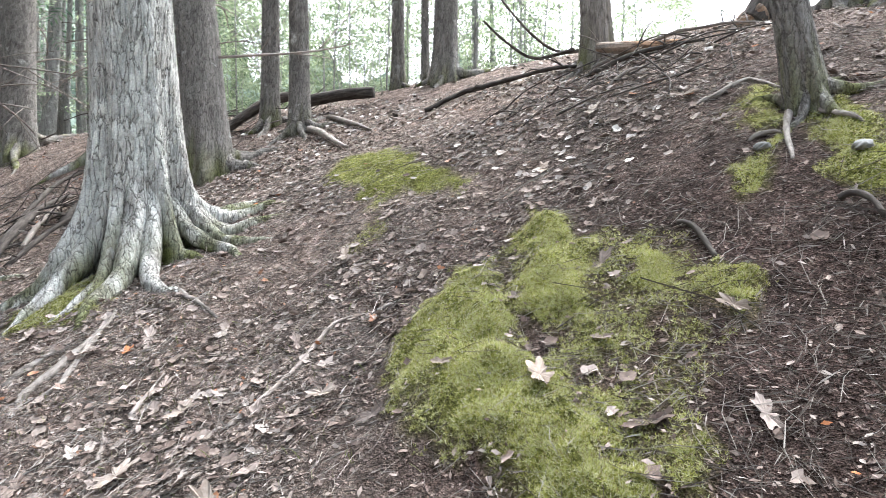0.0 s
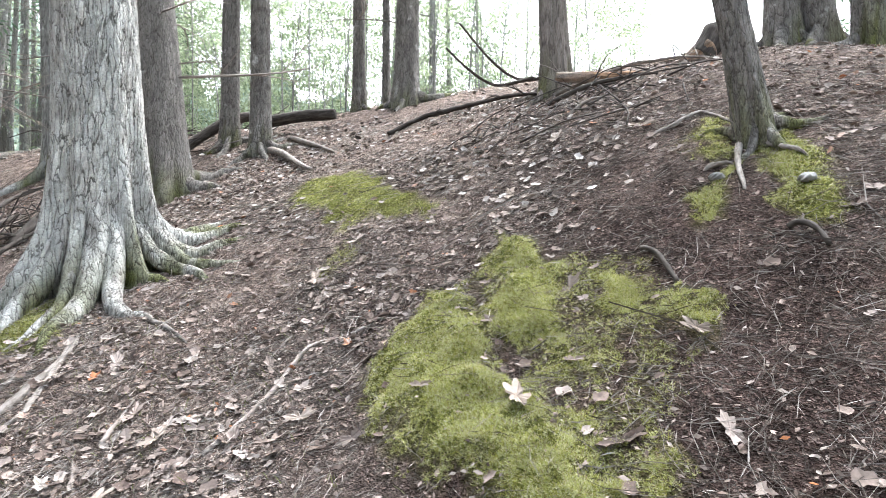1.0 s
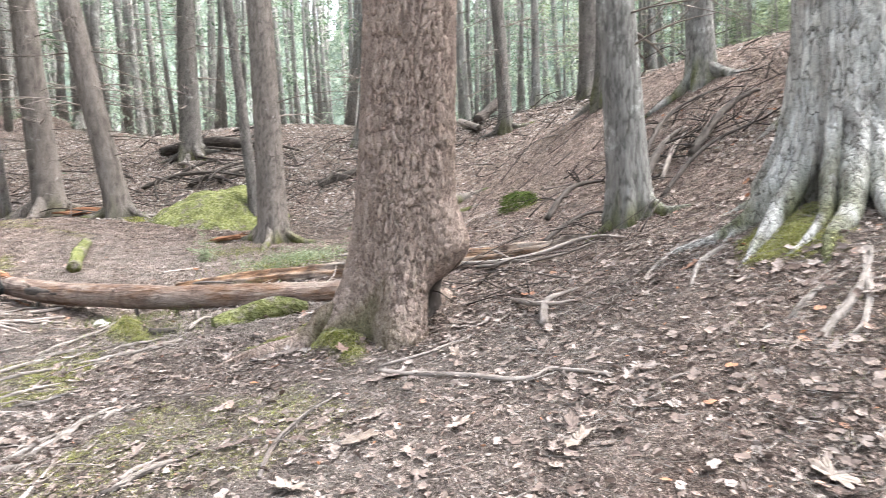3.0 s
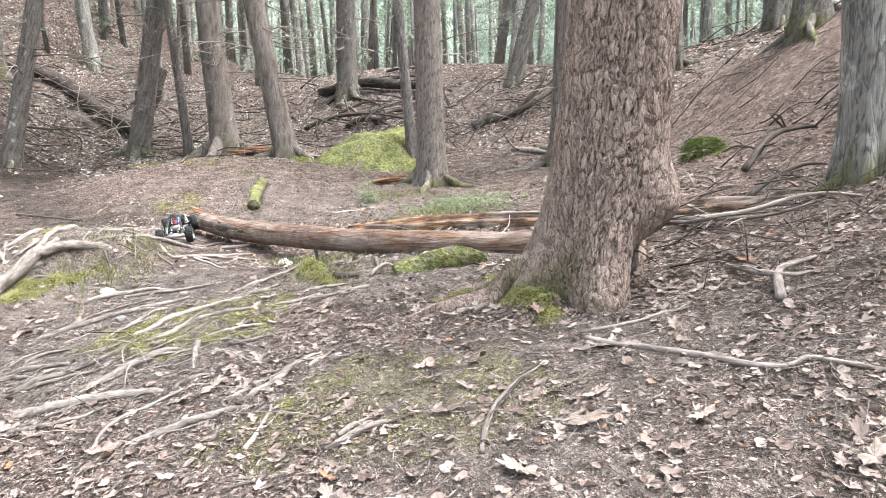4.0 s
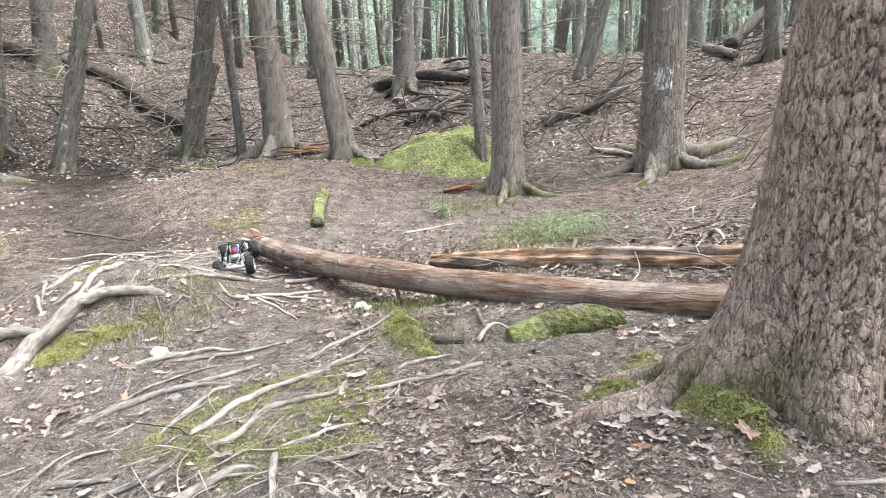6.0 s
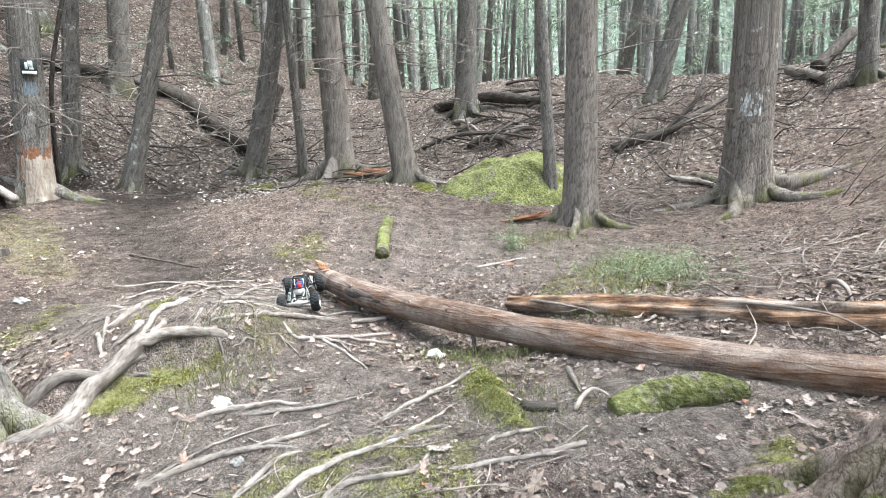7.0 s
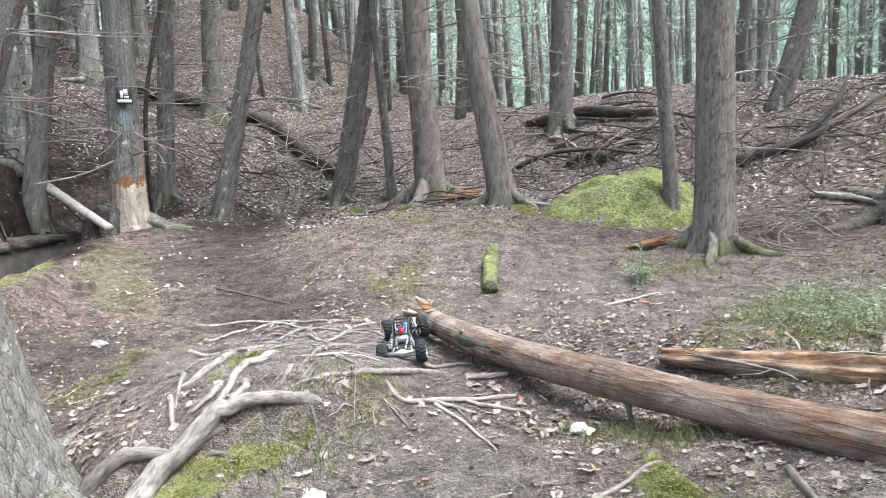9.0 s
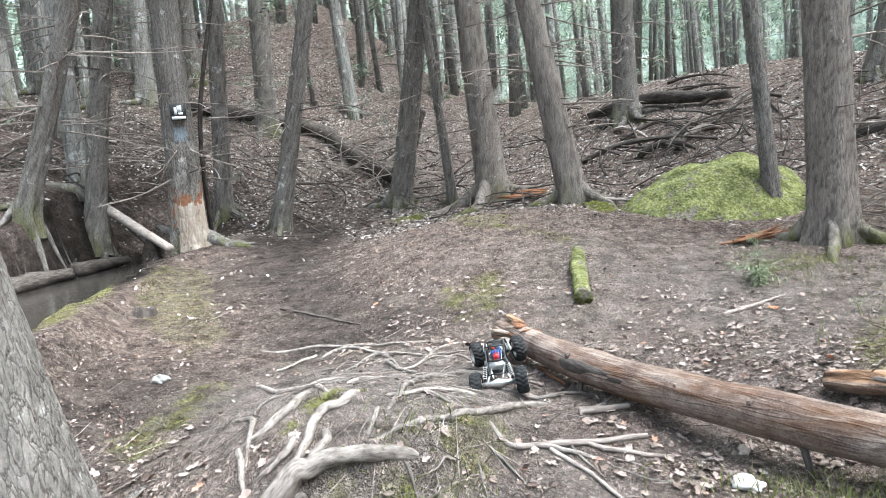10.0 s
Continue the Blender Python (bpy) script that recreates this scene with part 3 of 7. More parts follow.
M_WHITE = grained_material("pale_fungus_flesh", [(0.3, (0.55, 0.50, 0.42)), (0.5, (0.70, 0.67, 0.60)), (0.75, (0.80, 0.78, 0.73))], (1, 1, 1), 30, 0.8, 0.002)
M_OAKLEAF = grained_material("dry_oak_leaf", [(0.3, (0.18, 0.125, 0.09)), (0.5, (0.30, 0.225, 0.175)), (0.75, (0.42, 0.34, 0.285))], (1, 1, 1), 40, 0.85, 0.002, 0.4)
M_TYRE = plain_material("black_tyre_rubber", (0.022, 0.022, 0.023), 0.85, 0, 0.3, 0.4)
M_BLACK = plain_material("black_plastic", (0.02, 0.021, 0.022), 0.45)
M_ALU = plain_material("dull_aluminium", (0.62, 0.62, 0.62), 0.38, 0.9)
M_WHITEP = plain_material("white_plastic", (0.72, 0.73, 0.72), 0.5)
M_BLUE = plain_material("blue_plastic", (0.02, 0.12, 0.42), 0.4)
M_RED = plain_material("red_plastic", (0.55, 0.03, 0.03), 0.4)
M_SIGNBLACK = plain_material("black_sign_paint", (0.02, 0.02, 0.022), 0.5)
M_SIGNWHITE = plain_material("white_sign_paint", (0.75, 0.77, 0.78), 0.5)
M_BLUEPAINT = plain_material("faded_blue_blaze_paint", (0.20, 0.23, 0.26), 0.8, 0, 0.2, 0.4)


def water_material():
    m, nt, b = mat_new("creek_water")
    n = tex_noise(nt, coords(nt), 6, 4)
    nt.links.new(ramp(nt, n, [(0.3, (0.02, 0.016, 0.013)), (0.7, (0.05, 0.041, 0.034))]), b.inputs["Base Color"])
    set_rough(b, 0.07, 0.5)
    bump(nt, b, n, 0.35, 0.02)
    return m


M_WATER = water_material()


# ---- building helpers ----
def mesh_of(name, verts, faces, smooth=True):
    """A mesh from vertices and faces (a list of tuples, or an array with one face a row)."""
    me = bpy.data.meshes.new(name)
    verts = np.asarray(verts, np.float32)
    if isinstance(faces, np.ndarray):
        k = faces.shape[1]
        me.vertices.add(len(verts))
        me.vertices.foreach_set("co", verts.ravel())
        me.loops.add(faces.size)
        me.loops.foreach_set("vertex_index", faces.astype(np.int32).ravel())
        me.polygons.add(len(faces))
        me.polygons.foreach_set("loop_start", np.arange(0, faces.size, k, dtype=np.int32))
        me.polygons.foreach_set("loop_total", np.full(len(faces), k, np.int32))
        me.update(calc_edges=True)
    else:
        me.from_pydata([tuple(map(float, v)) for v in verts], [], [tuple(int(i) for i in f) for f in faces])
        me.update()
    me.polygons.foreach_set("use_smooth", np.full(len(me.polygons), smooth))
    return me


def part(name, shape, material, parent=None, label="", smooth=True, attrs=None):
    """One mesh object from (verts, faces) under a thing or part."""
    me = mesh_of(name, shape[0], shape[1], smooth)
    for key, values in (attrs or {}).items():
        a = me.attributes.new(key, "FLOAT", "POINT")
        a.data.foreach_set("value", np.asarray(values, np.float32))
    if len(shape) > 2:
        a = me.attributes.new("fibre", "FLOAT_VECTOR", "POINT")
        a.data.foreach_set("vector", np.asarray(shape[2], np.float32).ravel())
    me.materials.append(material)
    ob = new(name, me)
    if parent is not None:
        ob.parent = parent
        ob.matrix_parent_inverse = parent.matrix_basis.inverted()
    if label:
        tagged(ob, label)
    return ob


def empty(name, x, y, z, label, category, group="", kind=""):
    ob = new(name)
    ob.empty_display_size = 0.1
    ob.matrix_basis = Matrix.Translation((x, y, z))
    return tagged(ob, label, category, group, kind)


def join(*shapes):
    verts, faces, fib, n = [], [], [], 0
    for v, f, *rest in shapes:
        fib.append(rest[0] if rest else np.asarray(v, float))
        verts.append(np.asarray(v, float))
        faces += [tuple(int(i) + n for i in q) for q in f]
        n += len(v)
    return np.concatenate(verts), faces, np.concatenate(fib)


def smooth_path(points, per=6):
    """A rounded line through the points."""
    p = np.asarray(points, float)
    if len(p) < 3:
        t = np.linspace(0, 1, per * 2)[:, None]
        return p[0] * (1 - t) + p[-1] * t
    e = np.vstack([2 * p[0] - p[1], p, 2 * p[-1] - p[-2]])
    out = []
    for k in range(1, len(e) - 2):
        t = np.linspace(0, 1, per, endpoint=False)[:, None]
        a, b, c, d = e[k - 1], e[k], e[k + 1], e[k + 2]
        out.append(0.5 * (2 * b + (c - a) * t + (2 * a - 5 * b + 4 * c - d) * t**2 + (3 * b - a - 3 * c + d) * t**3))
    return np.vstack(out + [p[-1:]])


def tube(path, radii, sides=8, rough=0.0, seed=0, cap=True, squash=1.0, form=None):
    """A closed limb along a path; rough: uneven girth as a share of the radius."""
    p = np.asarray(path, float)
    n = len(p)
    r = np.interp(np.linspace(0, 1, n), np.linspace(0, 1, len(np.atleast_1d(radii))), np.atleast_1d(radii)) if np.ndim(radii) else np.full(n, radii)
    tang = np.gradient(p, axis=0)
    tang /= np.linalg.norm(tang, axis=1, keepdims=True) + 1e-9
    ref = np.array([0, 0, 1.0]) if abs(tang[:, 2]).mean() < 0.8 else np.array([1.0, 0, 0])
    side = np.cross(tang, ref)
    side /= np.linalg.norm(side, axis=1, keepdims=True) + 1e-9
    up = np.cross(side, tang)
    th = np.linspace(0, 2 * np.pi, sides, endpoint=False)
    rr = r[:, None] * np.ones(sides)
    if rough:
        along = np.concatenate([[0], np.cumsum(np.linalg.norm(np.diff(p, axis=0), axis=1))])
        k = along[:, None] / (3.2 * r.mean()) + seed * 7.3
        rr = rr * (1 + rough * 2 * (fbm(k + np.sin(th)[None] * 0.8, np.cos(th)[None] * 1.3 + seed * 3.1 + k * 0.2, seed, 3) - 0.5))
    if form:
        rr = rr * form(np.linspace(0, 1, n)[:, None] + 0 * th, th + np.zeros((n, 1)))
    ring = p[:, None] + rr[..., None] * (np.cos(th)[None, :, None] * side[:, None] + squash * np.sin(th)[None, :, None] * up[:, None])
    verts = ring.reshape(-1, 3)
    faces = []
    for a in range(n - 1):
        for b in range(sides):
            c = (b + 1) % sides
            faces.append((a * sides + b, a * sides + c, (a + 1) * sides + c, (a + 1) * sides + b))
    if cap:
        faces += [tuple(range(sides - 1, -1, -1)), tuple(range((n - 1) * sides, n * sides))]
    run = np.concatenate([[0], np.cumsum(np.linalg.norm(np.diff(p, axis=0), axis=1))]) + seed * 0.37
    fibre = np.stack([run[:, None] + 0 * th, r[:, None] * np.cos(th), r[:, None] * np.sin(th)], -1).reshape(-1, 3)
    return verts, faces, fibre


def box(x0, x1, y0, y1, z0, z1, bevel=0.0):
    bm = bmesh.new()
    bmesh.ops.create_cube(bm, size=1)
    for v in bm.verts:
        v.co = ((x0 + x1) / 2 + v.co.x * (x1 - x0), (y0 + y1) / 2 + v.co.y * (y1 - y0), (z0 + z1) / 2 + v.co.z * (z1 - z0))
    if bevel:
        bmesh.ops.bevel(bm, geom=bm.edges[:], offset=bevel, segments=2, affect="EDGES")
    bm.verts.index_update()
    shape = [tuple(v.co) for v in bm.verts], [tuple(v.index for v in f.verts) for f in bm.faces]
    bm.free()
    return np.array(shape[0]), shape[1]


def moved(shape, m):
    v = np.asarray(shape[0], float)
    a = np.array(m)
    return (v @ a[:3, :3].T + a[:3, 3], *shape[1:])


def scatter(template, faces, where, normals, yaw, size, tilt=0.0, seed=0):
    """Many copies of a small shape laid on the ground, as one set of vertices and faces."""
    t, n = np.asarray(template, float), len(where)
    r = np.random.default_rng(seed)
    nn = normals + tilt * r.normal(size=(n, 3))
    nn /= np.linalg.norm(nn, axis=1, keepdims=True)
    d = np.stack([np.cos(yaw), np.sin(yaw), np.zeros(n)], 1)
    a = d - (d * nn).sum(1, keepdims=True) * nn
    a /= np.linalg.norm(a, axis=1, keepdims=True)
    b = np.cross(nn, a)
    s = size[:, None, None] if np.ndim(size) == 1 else size
    v = where[:, None] + s * (t[None, :, :1] * a[:, None] + t[None, :, 1:2] * b[:, None] + t[None, :, 2:] * nn[:, None])
    f = (np.asarray(faces)[None] + (np.arange(n) * len(t))[:, None, None]).reshape(-1, np.shape(faces)[1])
    return v.reshape(-1, 3), f


# ---- ground and creek ----
g_index = np.arange(gx.size).reshape(gx.shape)
g_faces = np.stack([g_index[:-1, :-1], g_index[1:, :-1], g_index[1:, 1:], g_index[:-1, 1:]], -1).reshape(-1, 4)
trail = np.clip(1 - polyline_distance(gx, gy, TRAIL) / 1.0 + 0.9 * (fbm(gx * 3, gy * 3, 51, 3) - 0.5) + 0.15, 0, 1)
trail = np.maximum(trail, np.clip(1.2 - polyline_distance(gx, gy, CREEK) / 1.0 + 0.5 * (fbm(gx * 3, gy * 3, 52, 3) - 0.5), 0, 1))
trail = np.maximum(trail, 0.95 * np.clip(1.1 - np.hypot(gx + 4.6, gy - 4.4) / 1.05 + 0.8 * (fbm(gx * 4, gy * 4, 56, 3) - 0.5), 0, 1))


# Far bank: the undercut's shade is put into the soil colour here.
wet_shade = np.clip(1 + (polygon_depth(gx, gy, CREEK_EDGE) + 0.5 * (fbm(gx * 3, gy * 3, 59, 3) - 0.5)) / 0.45, 0, 1) * np.clip((-gx - 7.2 + 0.25 * (gy - 5)) / 1.0 + 0.4, 0, 1)


def dusty(x, y):
    """Trodden, dry, nearly bare soil among the roots."""
    a = 1.15 - np.hypot((x + 3.15) / 1.1, (y - 4.75) / 1.0) / 1.1
    b = 1.1 - np.hypot((x + 1.75) / 1.25, (y - 2.75) / 0.95) / 1.0
    c = 1.1 - np.hypot((x + 2.2) / 1.3, (y - 3.7) / 0.9) / 1.0
    d = 0.62 * np.clip(1.3 - np.hypot((x + 0.4) / 1.3, (y - 3.6) / 0.9), 0, 1)
    f = 0.52 * np.clip(1.35 - np.hypot((x - 0.1) / 1.3, (y - 2.0) / 0.8), 0, 1)
    e = 0.5 * np.clip(1.3 - np.hypot((x + 1.2) / 2.4, (y - 6.8) / 1.6), 0, 1)
    return np.clip(np.maximum(np.maximum(np.maximum(a, b), c), np.maximum(np.maximum(d, e), f)) * 1.5 + 0.9 * (fbm(x * 4, y * 4, 55, 3) - 0.5), 0, 1)


bare = 0.9 * dusty(gx, gy)
needle = np.clip(1.3 - np.hypot(gx - 2.85, gy + 0.8) / 1.4 + 0.9 * (fbm(gx * 3, gy * 3, 53, 3) - 0.5), 0, 1) * 0.9
# Broken darker tone over the slope beyond the creek.
damp = np.clip((-gx - 5.8) / 2.5, 0, 1) * np.clip((gy - 7.5) / 2.0, 0, 1) * np.clip((13.5 - gy) / 3.0, 0.15, 1) * np.clip((fbm(gx * 1.6, gy * 1.6, 63, 4) - 0.3) * 4, 0, 1)
wet_shade = np.maximum(wet_shade, 0.7 * damp)
ground = part("ground", (np.stack([gx, gy, gz], -1).reshape(-1, 3), g_faces), M_GROUND, attrs={"moss": g_moss.ravel(), "bare": bare.ravel(), "trail": 0.75 * trail.ravel(), "needle": needle.ravel(), "wet_shade": wet_shade.ravel()})
tagged(ground, "brown leaf-littered forest soil with patches of moss", "ground", kind="structure")

wx, wy = np.meshgrid(np.linspace(-10.4, -4.8, 62), np.linspace(2.4, 9.8, 76), indexing="ij")
w_index = np.arange(wx.size).reshape(wx.shape)
w_faces = np.stack([w_index[:-1, :-1], w_index[1:, :-1], w_index[1:, 1:], w_index[:-1, 1:]], -1).reshape(-1, 4)
w_near = (polygon_depth(wx, wy, CREEK_EDGE) > -0.3).ravel()[w_faces].all(1)
w_points = np.stack([wx, wy, np.full(wx.shape, WATER_LEVEL - 0.03)], -1).reshape(-1, 3)
w_used, w_back = np.unique(w_faces[w_near], return_inverse=True)
w_verts, w_faces = w_points[w_used], w_back.reshape(-1, 4)
tagged(part("water", (w_verts, w_faces), M_WATER), "shallow brown creek water between low banks", "water", kind="structure")


# ---- trees ----
def trunk_shape(x, y, r, height, lean=(0, 0), flare=0.5, sides=48, fine_to=3.0, step=0.05, bark="furrow", depth=0.01, seed=1, lobes=5, shape=None, flare_h=0.22, foot=None):
    z0 = (gz1(x, y) if foot is None else foot) - 0.3
    hs = np.concatenate([np.arange(0, fine_to, step), np.linspace(fine_to, height, 14)])
    th = np.linspace(0, 2 * np.pi, sides, endpoint=False)
    H, T = np.meshgrid(hs, th, indexing="ij")
    up = np.clip(H - 0.3, 0, None)
    rr = r * (1.06 - 0.62 * (H / height) ** 0.9)
    lobe = 0.55 + 0.45 * np.cos(lobes * T + seed) + 0.3 * np.cos((lobes + 3) * T + 2.1 * seed)
    rr = rr + r * flare * np.exp(-up / flare_h) * np.clip(lobe, 0, 1.4)
    rr = rr * (1 + 0.05 * (fbm(np.cos(T) * 1.3 + H * 0.7, np.sin(T) * 1.3 + H * 0.5, seed, 2) - 0.5))
    if shape:
        rr = rr + shape(up, T)
    around = max(6, int(2 * np.pi * r / (0.034 if bark == "plate" else 0.045)))
    u = T / (2 * np.pi) * around
    sway = fbm(np.cos(T) * 2.2 + 11, np.sin(T) * 2.2 + H * 2.6, seed, 3) - 0.5
    chip = vnoise(np.cos(T) * around * 1.1 + H * 3, np.sin(T) * around * 1.1 + H * 31, seed + 3) - 0.5
    if bark == "plate":
        jag = vnoise(u * 2.3, H * 34, seed + 21) - 0.5
        lean_u = u + 1.5 * sway + 0.22 * jag + 0.25 * np.sin(H * 7 + 3 * np.sin(T * 3 + seed))
        f1, f2, own = cells(lean_u, H / 0.11 + 0.9 * sway + 0.4 * jag, seed, around)
        crack = np.clip((f2 - f1) / 0.075, 0, 1)
        shingle = np.mod(H / 0.11 + own * 3.0, 1.0)
        rr = rr + depth * (crack - 1) + depth * 0.35 * (own - 0.5) * crack + 0.15 * depth * chip + 0.3 * depth * (0.5 - shingle) * crack
    else:
        f1, f2, own = cells(u + 1.0 * sway + 0.4 * chip, H / 0.2, seed, around)
        crack = np.clip((f2 - f1) / 0.2, 0, 1)
        rr = rr + depth * (crack - 1) + 0.3 * depth * (own - 0.5) + 0.3 * depth * chip
    bend = 0.03 * np.sin(H * 0.5 + seed)
    X = x + lean[0] * up + bend + rr * np.cos(T)
    Y = y + lean[1] * up + bend * 0.6 + rr * np.sin(T)
    Z = z0 + H
    n, s = H.shape
    i = np.arange(n * s).reshape(n, s)
    j = np.roll(i, -1, 1)
    faces = np.stack([i[:-1], j[:-1], j[1:], i[1:]], -1).reshape(-1, 4)
    green = np.clip(0.5 - up / 0.45 + 1.6 * (fbm(np.cos(T) * 2 + 5, np.sin(T) * 2 + H * 3, seed + 8, 3) - 0.5), 0, 1)
    return (np.stack([X, Y, Z], -1).reshape(-1, 3), faces), green.ravel(), np.clip((0.6 if bark == "plate" else 0.95) - crack * 1.4, 0, 1).ravel(), own.ravel()


def subset(shape, attrs, mask):
    """The faces of a shape that a mask picks, with only their own vertices."""
    f = shape[1][mask]
    used, back = np.unique(f, return_inverse=True)
    return (shape[0][used], back.reshape(f.shape)), {k: a[used] for k, a in attrs.items()}


def root_line(x, y, r, angle, length, rise, wiggle=0.12, seed=0, steps=36, sink=0.04):
    """A buttress that comes down the trunk and runs out over the ground."""
    a, t = radians(angle), np.linspace(0, 1, steps)
    off = wiggle * length * np.sin(t * 4.2 + seed * 1.7) * t
    d = r * 0.55 + length * t
    px = x + np.cos(a) * d - np.sin(a) * off
    py = y + np.sin(a) * d + np.cos(a) * off
    pz = ground_z(px, py) + rise * np.clip(1 - t * 1.7, 0, 1) ** 2 - sink * t**3 + 0.012
    return np.stack([px, py, pz], 1)


def twig_shape(base, direction, length, r, seed, forks=3):
    q = np.random.default_rng(seed)
    d = np.asarray(direction, float) / np.linalg.norm(direction)
    t = np.linspace(0, 1, 6)[:, None]
    sag = np.array([0, 0, -0.18 * length])
    wob = q.normal(size=3) * 0.07 * length
    line = np.asarray(base) + d * length * t + sag * t**2 + wob * np.sin(t * 3)
    shapes = [tube(line, [r, r * 0.35], 5, 0.2, seed)]
    for k in range(forks):
        at = line[1 + k % 4]
        e = d + q.normal(size=3) * 0.55
        e /= np.linalg.norm(e)
        m = length * q.uniform(0.25, 0.5)
        shapes.append(tube(np.array([at, at + e * m * 0.5, at + e * m + [0, 0, -0.05 * m]]), [r * 0.5, r * 0.2], 4))
    return join(*shapes)


SPRAY = []
for k in range(5):
    for side in (-1, 1):
        x0, ln = 0.08 + k * 0.18, 0.30 - 0.042 * k
        SPRAY.append([(x0, 0, 0), (x0 + 0.05, side * ln * 0.55, -0.02), (x0 + 0.15, side * ln, -0.07), (x0 + 0.13, side * ln * 0.5, -0.02)])
SPRAY = np.array(SPRAY).reshape(-1, 3)
SPRAY_F = np.arange(len(SPRAY)).reshape(-1, 4)


def sprays(where, yaw, size, seed, droop=0.35):
    n = len(where)
    q = np.random.default_rng(seed)
    nn = np.stack([np.cos(yaw) * droop, np.sin(yaw) * droop, np.ones(n)], 1) + q.normal(size=(n, 3)) * 0.25
    return scatter(SPRAY, SPRAY_F, where, nn / np.linalg.norm(nn, axis=1, keepdims=True), yaw, size, 0.15, seed)


def crown_shape(x, y, z0, z1, spread, count, seed):
    q = np.random.default_rng(seed)
    h = q.uniform(0, 1, count) ** 0.8
    rad = spread * (1 - 0.75 * h) * np.sqrt(q.uniform(0.03, 1, count))
    a = q.uniform(0, 2 * np.pi, count)
    where = np.stack([x + rad * np.cos(a), y + rad * np.sin(a), z0 + (z1 - z0) * h - 0.3 * rad], 1)
    return sprays(where, a + q.normal(size=count) * 0.5, q.uniform(0.5, 1.1, count), seed)


def tree(x, y, r, height=11.0, lean=(0, 0), bark=None, label="", sides=40, step=0.08, fine_to=3.2, kind="furrow", depth=0.008, seed=1, roots=(), flare=0.5,
         twigs=5, twig_from=1.4, shape=None, crown=90, root_material=None, lobes=5, flare_h=0.22, group="trees of the wood", twig_side=None, patches=(), coarse=False):
    q = np.random.default_rng(seed + 100)
    g = gz1(x, y)
    t = empty("tree", x, y, g, label, "tree", group)
    m = bark or M_BARK_DARK
    verts, green, furrow, own = trunk_shape(x, y, r, height, lean, flare, sides, fine_to, step, kind, depth, seed, lobes, shape, flare_h)
    attrs = {"moss": green, "furrow": furrow, "plate": own}
    faces = verts[1]
    middle = verts[0][faces].mean(1)
    up = middle[:, 2] - g
    turn = np.arctan2(middle[:, 1] - y - lean[1] * up, middle[:, 0] - x - lean[0] * up)
    left = np.ones(len(faces), bool)
    for name, material, words, facing, half, lo, hi, loose in patches:
        a = np.angle(np.exp(1j * (turn - radians(facing)))) / radians(half)
        n1, n2 = fbm(a * 3 + seed, up * 4, seed + len(name), 3) - 0.5, 1.6 * (fbm(a * 6, up * 22, seed + 51, 3) - 0.5)
        inside = (np.abs(a) + 0.5 * n1 < 1) & (up > lo) & (up + 0.5 * n1 + 0.12 * n2 < hi) & (n2 + 0.5 > loose) & left
        left &= ~inside
        part(name, *[subset(verts, attrs, inside)[0]], material, t, words)
    body, attrs = subset(verts, attrs, left)
    part("trunk", body, m, t, attrs=attrs)
    for k, (angle, length, rr, rise) in enumerate(roots):
        line = root_line(x, y, r, angle, length, rise, seed=seed + k, steps=11 if coarse else 30)
        shape_k = tube(line, [rr * 1.3, rr, rr * 0.75, rr * 0.3], 7 if coarse else 16, 0.28, seed * 3 + k, squash=1.25)
        high = np.clip(1 - (shape_k[0][:, 2] - ground_z(shape_k[0][:, 0], shape_k[0][:, 1])) / 0.25, 0, 1)
        n2 = fbm(shape_k[0][:, 0] * 7, shape_k[0][:, 1] * 7, seed, 3)
        part("root", shape_k, root_material or m, t, attrs={"moss": high * np.clip((n2 - 0.5) * 5, 0, 1), "plate": np.clip(fbm(shape_k[2][:, 1] * 60, shape_k[2][:, 0] * 25, seed, 2) * 2 - 0.5, 0, 1),
                                                             "furrow": np.clip((fbm(shape_k[2][:, 1] * 90, shape_k[2][:, 0] * 14, seed, 2) - 0.55) * 4, 0, 0.9)})
    for k in range(twigs):
        h = twig_from + (5.5 - twig_from) * q.uniform(0, 1) ** 1.5
        a = q.uniform(0, 2 * np.pi) if twig_side is None else radians(twig_side) + q.normal() * 0.7
        rr = r * (1.06 - 0.62 * (h / height))
        base = (x + lean[0] * h + np.cos(a) * rr * 0.9, y + lean[1] * h + np.sin(a) * rr * 0.9, g + h)
        part("branch", twig_shape(base, (np.cos(a), np.sin(a), q.uniform(-0.15, 0.25)), q.uniform(0.4, 1.5), q.uniform(0.007, 0.014), seed * 31 + k, 3), M_STICK, t)
    if crown:
        for k in range(5):
            h, a = height * q.uniform(0.5, 0.95), q.uniform(0, 2 * np.pi)
            ln = 2.4 * (1.15 - h / height) + 0.4
            p = np.array([x + lean[0] * h, y + lean[1] * h, g + h])
            limb = tube(np.array([p, p + [np.cos(a) * ln * 0.5, np.sin(a) * ln * 0.5, 0.05], p + [np.cos(a) * ln, np.sin(a) * ln, -0.25]]), [0.03, 0.012], 5)
            part("limb", limb, M_BARK_DARK, t)
        part("crown", crown_shape(x + lean[0] * height * 0.75, y + lean[1] * height * 0.75, g + height * 0.5, g + height, 2.6, crown, seed + 7), M_NEEDLES, t, "dark green hemlock needles")
    return t


